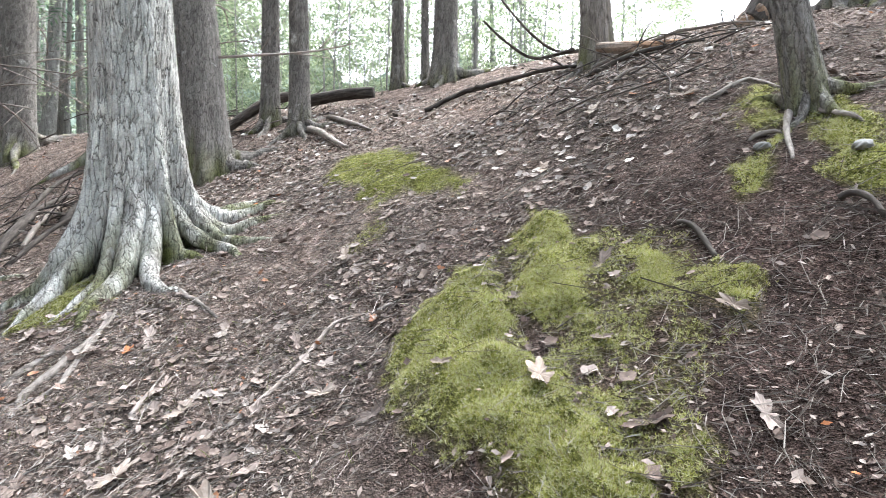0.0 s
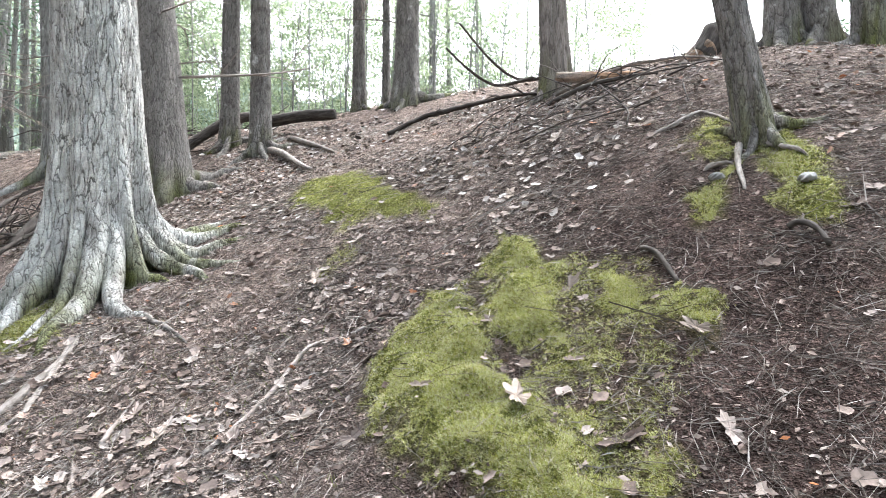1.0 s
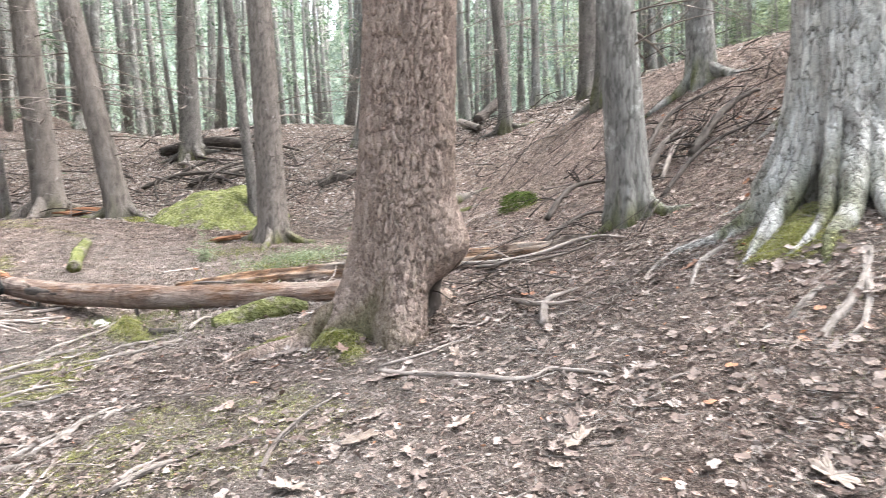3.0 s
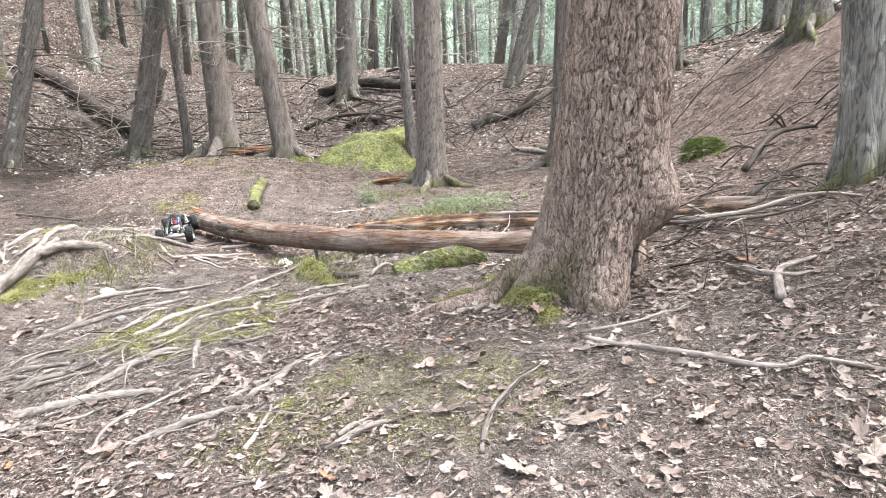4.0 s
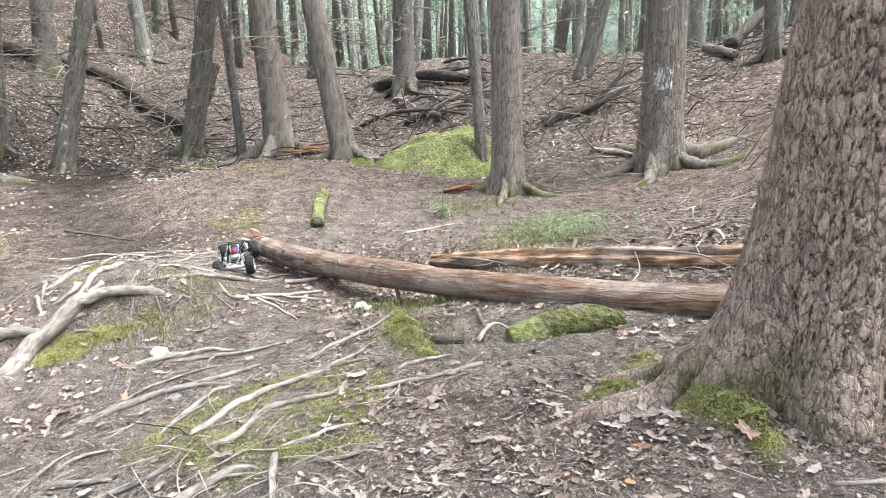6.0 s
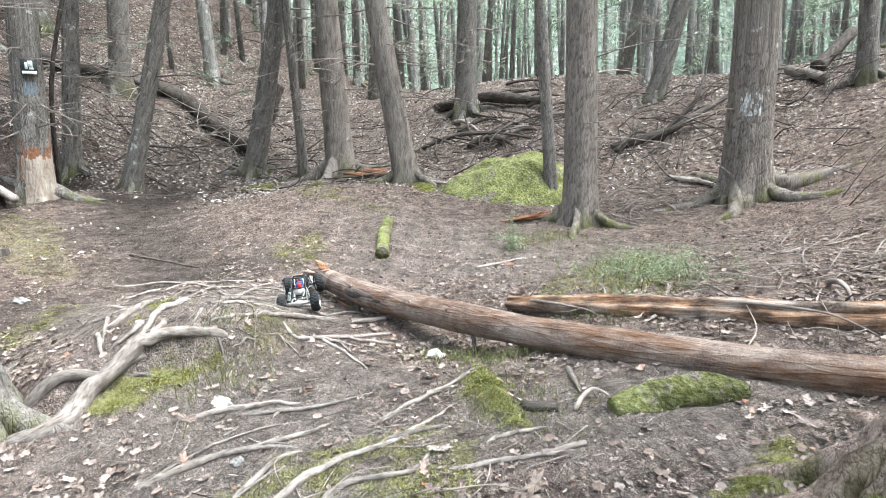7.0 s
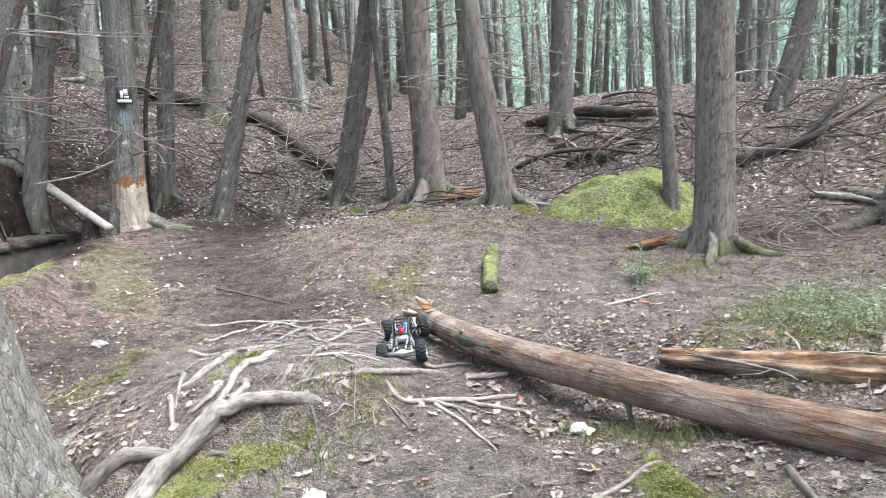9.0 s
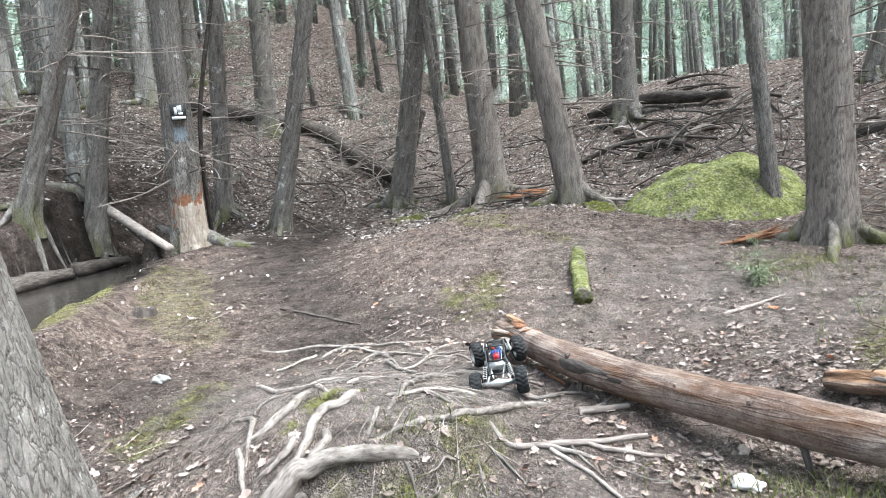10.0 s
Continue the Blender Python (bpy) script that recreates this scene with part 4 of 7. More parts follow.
def wide_foot(up, T):
    """Right-hand side of the big brown trunk: a swelling over a hollow at the foot."""
    def lobe(at, width):
        return np.exp(-((np.angle(np.exp(1j * (T - at))) / width) ** 2))
    hollow = np.exp(-((np.angle(np.exp(1j * (T + 0.30))) / 0.80) ** 4))
    below = 1 / (1 + np.exp((up - 0.23) / 0.045))
    return hollow * (0.085 * np.exp(-(((up - 0.42) / 0.17) ** 2)) - 0.22 * below) + lobe(3.0, 0.55) * 0.20 * np.exp(-up / 0.3) + lobe(-1.75, 0.5) * 0.05 * np.exp(-up / 0.25)


fan_rng = np.random.default_rng(9)
FAN = [(150 + 16 * k + fan_rng.uniform(-4, 4), fan_rng.uniform(0.42, 0.78), fan_rng.uniform(0.032, 0.055), fan_rng.uniform(0.34, 0.58)) for k in range(14)] + [(120, 0.5, 0.05, 0.25), (60, 0.5, 0.05, 0.25)]
# The large pale tree on the slope, with its fan of buttress roots.
tree(2.82, 2.31, 0.208, 13, (-0.06, -0.02), M_BARK_GREY, "large grey trunk with pale lichen and spreading buttress roots", 250, 0.012, 2.3, "plate", 0.009, 3,
     FAN,
     flare=0.95, twigs=0, twig_from=2.6, lobes=9, flare_h=0.30)
# The brown plated tree beside the track.
tree(0.75, 3.05, 0.25, 14, (0.035, -0.10), M_BARK_RED, "large reddish brown conifer trunk with plated bark and a hollow foot", 300, 0.011, 2.2, "plate", 0.017, 5,
     [(172, 0.7, 0.05, 0.26), (186, 0.95, 0.055, 0.22), (236, 0.26, 0.05, 0.14), (120, 0.5, 0.07, 0.2), (60, 0.5, 0.07, 0.2)],
     # Rotten wood patch, its dark colour also filling in the hollow's shade.
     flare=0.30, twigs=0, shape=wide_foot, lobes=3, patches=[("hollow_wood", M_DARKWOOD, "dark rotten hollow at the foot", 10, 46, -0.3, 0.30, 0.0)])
# The leaning tree on the bank whose roots cross the track.
tree(-3.42, 3.26, 0.23, 12, (-0.14, -0.06), M_BARK_DARK, "leaning grey trunk on the creek bank, roots spread over the track", 120, 0.03, 2.6, "plate", 0.012, 8,
     [(20, 0.45, 0.07, 0.22), (300, 0.5, 0.06, 0.2), (200, 0.5, 0.06, 0.2), (110, 0.5, 0.06, 0.2)], flare=0.4, twigs=0, lobes=4)

ANG = 54.2
# x, y, girth radius, lean, bark, seed, number of roots, words
GROVE = [
    (2.42, 3.72, 0.135, (-0.06, 0.03), "far", 11, 3, "slim brown trunk on the leaf-covered slope"),
    (4.35, 3.98, 0.19, (-0.06, 0.08), "dark", 12, 4, "furrowed brown trunk behind the large pale tree"),
    (5.63, 4.77, 0.105, (0, 0), "dark", 13, 4, "slim grey trunk near the ridge with spreading roots"),
    (5.42, 4.04, 0.105, (0, 0.01), "dark", 14, 5, "slim grey trunk near the ridge with spreading roots"),
    (7.1, 4.1, 0.08, (0, 0), "dark", 15, 2, "thin bare trunk on the ridge"),
    (6.95, 3.27, 0.14, (0.02, -0.02), "dark", 16, 3, "dark trunk on the ridge beside a thin stem"),
    (7.15, 3.70, 0.05, (0, 0), "dark", 17, 0, "thin stem beside a dark trunk on the ridge"),
    (5.26, 0.73, 0.105, (-0.03, 0.03), "brown", 18, 4, "brown trunk standing on the ridge by a fallen log"),
    (3.66, -0.72, 0.062, (-0.10, 0.14), "dark", 19, 6, "slim leaning trunk with exposed roots on a mossy bank"),
    (5.9, -0.72, 0.11, (0, 0), "dark", 20, 4, "dark trunk with raised roots on the ridge"),
    (6.09, -0.91, 0.13, (-0.08, 0.06), "dark", 21, 4, "dark leaning trunk on the ridge"),
    (5.73, -1.22, 0.10, (-0.05, 0.06), "dark", 22, 4, "dark trunk with raised roots on the ridge"),
    (5.75, 12.3, 0.22, (0, 0), "dark", 23, 2, "tall dark trunk in the wood"),
    (4.65, 8.93, 0.22, (0.0, 0), "dark", 24, 3, "tall dark trunk in the wood"),
    (4.78, 6.67, 0.16, (-0.05, 0.03), "far", 25, 3, "tall grey trunk on the littered slope"),
    (-0.52, 8.46, 0.19, (0, 0), "brown", 26, 4, "furrowed brown cedar trunk beside the track"),
    (-0.88, 9.64, 0.085, (-0.05, 0), "dark", 27, 1, "thin grey trunk close beside a thicker one"),
    (1.48, 9.3, 0.27, (0.03, 0), "brown", 28, 6, "large trunk with a faded white blaze and mossy roots"),
    (-8.24, 8.86, 0.225, (0.04, 0), "dark", 29, 2, "trunk stripped of bark at the foot with a small sign"),
    (-9.17, 10.6, 0.15, (0.10, 0), "dark", 30, 4, "grey trunk by the creek"),
    (-7.89, 10.37, 0.155, (0.27, 0.03), "dark", 31, 1, "leaning grey trunk by the creek"),
    (-6.96, 12.79, 0.21, (0.21, 0.04), "dark", 32, 5, "leaning trunk with tangled roots at its foot"),
    (-5.87, 12.78, 0.095, (-0.04, 0), "dark", 33, 1, "thin grey trunk behind the track"),
    (-4.97, 12.55, 0.27, (-0.03, 0), "brown", 34, 4, "furrowed trunk with a rotten hollow at the foot"),
    (-3.22, 11.05, 0.20, (-0.15, 0), "brown", 35, 4, "leaning knotty trunk with moss round its foot"),
    (-2.98, 15.6, 0.25, (0.02, 0), "dark", 36, 6, "dark trunk on the far bank with spreading roots"),
    (0.98, 14.2, 0.18, (0.24, 0.05), "dark", 37, 2, "curved leaning trunk on the far bank"),
    (3.8, 12.0, 0.14, (-0.05, 0), "dark", 38, 2, "grey trunk on the far bank"),
    (-11.27, 14.6, 0.25, (0.08, 0.0), "dark", 39, 4, "grey trunk on the far slope above a fallen log"),
    (-9.52, 7.37, 0.135, (0.40, 0.16), "dark", 40, 5, "leaning trunk on the far bank of the creek"),
    (-9.74, 8.5, 0.15, (0.2, 0.08), "dark", 41, 3, "leaning trunk on the far bank of the creek"),
    (-13.85, 15.3, 0.22, (0, 0), "dark", 42, 2, "dark trunk high on the far slope"),
]
BARKS = {"dark": M_BARK_DARK, "brown": M_BARK_BROWN, "far": M_BARK_FAR}
DEAD_TWIGS = (29, 30, 31, 33, 34, 35, 39, 40, 41)
# Stripped bark and paint on single trunks: part, material, words, facing and half width in degrees, from, to, share left out.
PATCHES = {
    29: [("bare_wood", M_PALE, "pale stripped wood at the foot", -32, 64, -0.3, 0.72, 0.0), ("torn_edge", M_ROT, "torn orange inner bark", -40, 66, 0.35, 0.86, 0.2), ("paint_patch", M_BLUEPAINT, "faded blue-grey paint blaze", -46, 26, 1.5, 1.72, 0.3)],
    28: [("paint_blaze", M_FLAKYPAINT, "flaking white paint blaze", -104, 26, 0.98, 1.26, 0.56)],
}
placed = [(2.82, 2.31), (0.75, 3.05), (-3.42, 3.26)]
for x, y, r, lean, bark, seed, nroots, words in GROVE:
    q = np.random.default_rng(seed)
    start = q.uniform(0, 360)
    fine = seed in PATCHES
    roots = [(start + 360 / max(nroots, 1) * k + q.uniform(-20, 20), r * q.uniform(2.2, 4.5), r * q.uniform(0.22, 0.36), r * q.uniform(0.6, 1.2)) for k in range(nroots)]
    if seed == 29:
        roots += [(38, 0.75, 0.055, 0.2)]
    near = math.hypot(x - 0.5, y - 2) < 9
    tree(x, y, r, q.uniform(9.5, 13), lean, BARKS[bark], words, 160 if fine else 110 if seed in (12, 19) else 56 if near else 30, 0.015 if fine else 0.022 if seed in (12, 19) else 0.04 if near else 0.12, 2.0 if fine else 2.6 if seed in (12, 19) else 3.4 if near else 5.0, "plate" if seed in (12, 19) else "furrow", 0.008 if near else 0.012, seed, roots,
         flare=0.45, twigs=2 if near and r < 0.11 else int(q.integers(9, 14)) if near else int(q.integers(40, 50)) if seed in DEAD_TWIGS else int(q.integers(20, 28)), twig_from=1.0, crown=55, patches=PATCHES.get(seed, ()))
    placed.append((x, y))

# Farther trees of the wood: a few kinds, copied.
kinds = []
for k in range(4):
    r = (0.11, 0.15, 0.19, 0.08)[k]
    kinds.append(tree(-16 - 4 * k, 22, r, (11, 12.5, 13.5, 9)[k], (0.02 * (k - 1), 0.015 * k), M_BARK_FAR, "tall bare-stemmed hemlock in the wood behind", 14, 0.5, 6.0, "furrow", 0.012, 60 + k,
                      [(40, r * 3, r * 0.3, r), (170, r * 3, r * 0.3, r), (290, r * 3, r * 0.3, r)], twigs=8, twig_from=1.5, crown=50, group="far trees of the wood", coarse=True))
    placed.append((-16 - 4 * k, 22))
far_rng = np.random.default_rng(17)
count = 0
for _ in range(4000):
    if count >= 150:
        break
    ang, dist = far_rng.uniform(-75, 80), 11 + 34 * far_rng.uniform(0, 1) ** 0.8
    x, y = 0.3 - math.sin(radians(ang)) * dist, 0.5 + math.cos(radians(ang)) * dist
    if -75 < ang < -38 and (dist < 16 or far_rng.uniform() < 0.72):
        continue
    if -38 <= ang < 45 and dist < 16.5 or dist < 13:
        continue
    if min(math.hypot(x - a, y - b) for a, b in placed) < 1.1:
        continue
    if -7 < x < -1 and 11.5 < y < 16 or polyline_distance(np.array(x), np.array(y), CREEK) < 1.2:
        continue
    k = int(far_rng.integers(0, 4))
    src = kinds[k]
    s = far_rng.uniform(0.8, 1.25)
    c = copy_thing(src, Matrix.Translation((x, y, gz1(x, y) - 0.05)) @ Matrix.Rotation(far_rng.uniform(0, 6.28), 4, "Z") @ Matrix.Rotation(far_rng.normal() * 0.04, 4, "X"))
    c.scale = (s, s, far_rng.uniform(0.9, 1.2))
    placed.append((x, y))
    count += 1

for _ in range(400):
    if count >= 172:
        break
    ang, dist = far_rng.uniform(44, 84), far_rng.uniform(16, 30)
    x, y = 0.3 - math.sin(radians(ang)) * dist, 0.5 + math.cos(radians(ang)) * dist
    if min(math.hypot(x - a, y - b) for a, b in placed) < 1.0:
        continue
    c = copy_thing(kinds[int(far_rng.integers(0, 4))], Matrix.Translation((x, y, gz1(x, y) - 0.05)) @ Matrix.Rotation(far_rng.uniform(0, 6.28), 4, "Z") @ Matrix.Rotation(far_rng.normal() * 0.06, 4, "X"))
    s = far_rng.uniform(0.85, 1.3)
    c.scale = (s, s, far_rng.uniform(0.9, 1.2))
    placed.append((x, y))
    count += 1
pole = empty("leaning_pole", -7.6, 8.7, gz1(-7.6, 8.7), "thin dark dead pole leaning beside the stripped trunk", "branch")
part("stem", tube(smooth_path([(-8.35, 9.35, gz1(-8.35, 9.35) - 0.1), (-7.95, 9.0, 2.6), (-7.35, 8.95, 4.3), (-7.0, 9.1, 5.6)], 6), [0.035, 0.03, 0.016], 8, 0.2, 6), M_DARKWOOD, pole)

# Far woods: foliage and stems too many to count.
bough_rng = np.random.default_rng(23)


def far_foliage(name, n, a0, a1, d0, d1, z0, z1, material, label, seed, size):
    q = np.random.default_rng(seed)
    a, d = np.radians(q.uniform(a0, a1, n)), d0 + (d1 - d0) * q.uniform(0, 1, n) ** 0.7
    x, y = 0.3 - np.sin(a) * d, 0.5 + np.cos(a) * d
    keep = fbm(x * 0.35, y * 0.35, seed, 2) + 0.25 * q.uniform(-1, 1, n) > 0.42
    x, y = x[keep], y[keep]
    d = d[keep]
    z = ground_z(x, y) + q.uniform(z0, z1, len(x))
    shape = sprays(np.stack([x, y, z], 1), q.uniform(0, 6.28, len(x)), q.uniform(*size, len(x)) * np.clip(d / 30, 0.45, 1.3), seed)
    tagged(part(name, shape, material), label, "foliage", kind="stuff")


far_foliage("far_hemlock_foliage", 25000, -37, 80, 15, 44, 0.3, 17, M_FARGREEN, "hemlock boughs filling the wood, haze paled into their green", 71, (0.6, 1.25))
far_foliage("ridge_foliage", 21000, -80, -35, 11, 34, 0.2, 14, M_SPRING, "thin light green foliage beyond the ridge, greyed for haze", 72, (0.7, 1.3))
far_foliage("young_hemlock_foliage", 1200, -40, -20, 12, 30, 1.0, 9, M_SPRING, "light green young hemlock boughs between trunks", 73, (0.6, 1.2))
far_foliage("creek_foliage", 9000, 36, 82, 10, 24, 3.6, 11, M_NEEDLES, "dark green hemlock boughs over the creek", 74, (0.6, 1.1))

# Canopy above the view, added to shade the back of the wood.
far_foliage("shading_canopy", 7000, -24, 84, 8, 17, 6.2, 12, M_NEEDLES, "unseen hemlock canopy added to shade the ground", 76, (0.9, 1.6))
# Unseen boughs behind the camera, added to cut light from low sky.
far_foliage("blocking_foliage_behind", 9000, 84, 268, 7, 26, 2.0, 13, M_NEEDLES, "hemlock boughs added behind the view to block low light", 75, (1.0, 1.8))


def hazed_wood():
    """Hemlock woods far off, mottled pale green; distance haze is in the colour."""
    m, nt, b = mat_new("hazed_wood")
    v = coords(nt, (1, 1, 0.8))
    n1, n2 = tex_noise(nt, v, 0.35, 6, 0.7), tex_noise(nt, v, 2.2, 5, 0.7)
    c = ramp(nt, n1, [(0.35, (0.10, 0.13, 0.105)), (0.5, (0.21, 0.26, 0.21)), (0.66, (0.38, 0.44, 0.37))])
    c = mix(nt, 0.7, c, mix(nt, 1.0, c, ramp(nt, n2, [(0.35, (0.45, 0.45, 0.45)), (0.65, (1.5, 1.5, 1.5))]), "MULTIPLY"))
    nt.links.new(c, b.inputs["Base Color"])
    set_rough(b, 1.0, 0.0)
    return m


# The ring also runs unseen behind the camera to close off low sky light.
ring_a = np.radians(np.linspace(-78, 262, 260))
ring_top = 12 + 24 * fbm(ring_a * 16, ring_a * 0, 88, 5) * np.clip((ring_a - ring_a[0]) / 0.5, 0.2, 1) * np.clip((ring_a[-1] - ring_a) / 0.5, 0.2, 1)
ring_rows = [np.stack([0.3 - np.sin(ring_a) * (68 + 3 * s), 0.5 + np.cos(ring_a) * (68 + 3 * s), -6 + (ring_top + 6) * s], 1) for s in (0, 0.25, 0.5, 0.75, 1)]
ring_i = np.arange(5 * 260).reshape(5, 260)
ring_f = np.stack([ring_i[:-1, :-1], ring_i[:-1, 1:], ring_i[1:, 1:], ring_i[1:, :-1]], -1).reshape(-1, 4)
tagged(part("backdrop", (np.concatenate(ring_rows), ring_f), hazed_wood()), "distant hemlock woods with pale green haze in the colour", "woods", kind="structure")

stem_rng = np.random.default_rng(29)
stems = []
for k in range(560):
    ang, dist = stem_rng.uniform(-78, 80), stem_rng.uniform(20, 60)
    if -78 < ang < -36 and stem_rng.uniform() < 0.9:
        continue
    x, y = 0.3 - math.sin(radians(ang)) * dist, 0.5 + math.cos(radians(ang)) * dist
    z, r = gz1(x, y), stem_rng.uniform(0.05, 0.17)
    lx, ly = stem_rng.normal() * 0.5, stem_rng.normal() * 0.5
    stems.append(tube(np.array([[x, y, z - 0.3], [x + lx * 0.4, y + ly * 0.4, z + 4], [x + lx, y + ly, z + 13]]), [r * 1.1, r * 0.5], 7))
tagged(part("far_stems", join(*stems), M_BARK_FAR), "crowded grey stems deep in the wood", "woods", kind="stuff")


saplings = []
for k in range(330):
    ang, dist = stem_rng.uniform(-80, -34), stem_rng.uniform(9.5, 28)
    x, y = 0.3 - math.sin(radians(ang)) * dist, 0.5 + math.cos(radians(ang)) * dist
    z, r, h = gz1(x, y), stem_rng.uniform(0.005, 0.016), stem_rng.uniform(2, 7)
    lx, ly = stem_rng.normal() * 0.9, stem_rng.normal() * 0.9
    saplings.append(tube(smooth_path([[x, y, z - 0.2], [x + lx * 0.2, y + ly * 0.2, z + h * 0.5], [x + lx, y + ly, z + h]], 3), [r, r * 0.3], 5))
    for b in range(2):
        s, a = stem_rng.uniform(0.3, 0.9), stem_rng.uniform(0, 6.28)
        p = np.array([x + lx * s * s, y + ly * s * s, z + h * s])
        saplings.append(tube(np.array([p, p + [math.cos(a) * 0.4, math.sin(a) * 0.4, 0.25], p + [math.cos(a) * 0.8, math.sin(a) * 0.8, 0.7]]), [r * 0.5, r * 0.15], 4))
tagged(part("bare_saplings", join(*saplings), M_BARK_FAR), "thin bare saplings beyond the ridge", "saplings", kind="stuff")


# ---- logs ----
def mossy(name, cover=0.0, dim=1.0):
    """Stone dressed in moss: greener where it faces up."""
    m, nt, b = mat_new(name)
    v = coords(nt)
    fine, mid = tex_noise(nt, v, 34, 5, 0.6), tex_noise(nt, v, 5, 6, 0.7)
    green = ramp(nt, fine, [(0.32, (0.10, 0.105, 0.035)), (0.5, (0.20, 0.21, 0.07)), (0.72, (0.36, 0.36, 0.15))])
    green = mix(nt, 1.0, green, (dim, dim, dim), "MULTIPLY")
    rock = ramp(nt, fine, [(0.3, (0.07, 0.05, 0.04)), (0.7, (0.24, 0.185, 0.15))])
    green = mix(nt, 0.7, green, mix(nt, 1.0, green, ramp(nt, tex_noise(nt, v, 4.5, 5, 0.7), [(0.38, (0.3, 0.34, 0.25)), (0.6, (1.35, 1.35, 1.35))]), "MULTIPLY"))
    nt.links.new(mix(nt, ramp(nt, mid, [(0.32 + cover, (0, 0, 0)), (0.42 + cover, (0.95, 0.95, 0.95))]), rock, green), b.inputs["Base Color"])
    set_rough(b, 0.95, 0.1)
    bump(nt, b, maths(nt, "ADD", fine, mid), 1.0, 0.035)
    return m


M_MOSSROCK = mossy("moss_on_rock", 0.04, 0.82)
M_MOSSLOG = mossy("moss_on_rotten_wood", 0.02, 0.6)
M_MOSSSTICK = mossy("moss_on_stick", 0.07, 0.8)


def fallen_log(name, label, points, radii, material, sides=26, rough=0.12, seed=0, per=14, squash=1.0, form=None):
    line = smooth_path(points, per)
    t = empty(name, *points[0], label, "log")
    part("stem", tube(line, radii, sides, rough, seed, squash=squash, form=form), material, t)
    return t, line


big_log, big_line = fallen_log("fallen_log", "barkless tan fallen log with a torn red end across the track",
                               [(-2.66, 5.75, 0.585), (-2.2, 5.36, 0.55), (-1.75, 5.05, 0.525), (-0.9, 4.56, 0.525), (-0.25, 4.2, 0.54), (0.5, 3.86, 0.585), (0.86, 3.72, 0.61)],
                               [0.074, 0.084, 0.094, 0.088, 0.092, 0.084, 0.08], M_LOG, 56, 0.16, 4, 26)
q = np.random.default_rng(5)
along = np.array([-0.79, 0.61, 0.05])
toward = np.array([-0.5, -0.86, 0.0])
for k in range(26):
    a, ln = q.uniform(-0.6, 3.4), q.uniform(0.05, 0.17)
    off = q.uniform(0.035, 0.085) * (np.cos(a) * toward + np.sin(a) * np.array([0, 0, 1.0]))
    start = np.array([-2.48, 5.6, 0.585]) + off - along * q.uniform(-0.1, 0.12)
    tip = start + along * ln + off * q.uniform(-0.25, 0.15) + q.normal(size=3) * 0.012
    r = q.uniform(0.018, 0.042)
    part("splinter", tube(smooth_path([start, (start + tip) / 2 + q.normal(size=3) * 0.012, tip], 5), [r * 0.7, r, r * 0.9, r * 0.25], 7, 0.8, k, squash=q.uniform(0.3, 0.7)), M_ROTLOG if k % 3 else M_ROT, big_log, "torn red rotten wood")
part("charred_strip", tube(smooth_path([np.array([-1.75, 5.05, 0.54]) + toward * 0.075, np.array([-2.05, 5.27, 0.55]) + toward * 0.08, np.array([-2.35, 5.5, 0.575]) + toward * 0.06], 8), [0.012, 0.034, 0.02], 9, 0.4, 3, squash=1.3), M_DARKWOOD, big_log, "dark damp strip")
for k, (s, side) in enumerate(((34, -1), (70, 1))):
    p = big_line[s]
    part("branch_stub", tube(np.array([p + [0, -0.04, -0.06], p + [0.02 * side, -0.07, -0.16], p + [0.03 * side, -0.08, -0.24]]), [0.016, 0.01], 7, 0.3, k), M_DARKWOOD, big_log, "broken stub under the log")
for k, s in enumerate((31, 58, 66)):
    p = big_line[s]
    part("knot", tube(np.array([p + [-0.02, -0.06, 0.05], p + [-0.03, -0.072, 0.066]]), [0.02, 0.008], 8, 0.3, k), M_LOG, big_log, "small broken knot")

def split_form(t, th):
    """A long open split along the front of the log."""
    at = 0.75 + 0.5 * np.sin(t * 9) * 0.4
    d = np.angle(np.exp(1j * (th - at)))
    wide = 0.16 + 0.26 * vnoise(t * 14, t * 0 + 3, 8)
    flake = 1 + 0.10 * (vnoise(t * 40, th * 6, 9) - 0.5)
    return flake * (1 - 0.35 * np.exp(-((d / wide) ** 4)))


fallen_log("rotten_log", "split rotten red-brown log half sunk behind the fallen log",
           [(-1.0, 5.25, 0.50), (-0.42, 4.98, 0.56), (0.25, 4.74, 0.62), (0.67, 4.58, 0.65), (1.62, 4.19, 0.74), (2.1, 3.8, 0.86)], [0.05, 0.08, 0.09, 0.09, 0.085, 0.06], M_ROTLOG, 48, 0.35, 9, 22, 0.85, split_form)
q = np.random.default_rng(6)
fallen_log("mossy_log", "short broken log wrapped in green moss", [(-0.40, 3.62, 0.46), (-0.22, 3.70, 0.49), (0.0, 3.76, 0.51), (0.15, 3.8, 0.5)], [0.05, 0.08, 0.085, 0.06], M_MOSSLOG, 24, 0.35, 12)
moss_stick, _ = fallen_log("mossy_log", "short mossy yellow-green log lying on the track", [(-2.31, 6.55, gz1(-2.31, 6.55) + 0.06), (-2.42, 7.0, gz1(-2.42, 7.0) + 0.06), (-2.52, 7.5, gz1(-2.52, 7.5) + 0.05)], [0.065, 0.07, 0.055], M_MOSSSTICK, 18, 0.3, 14)
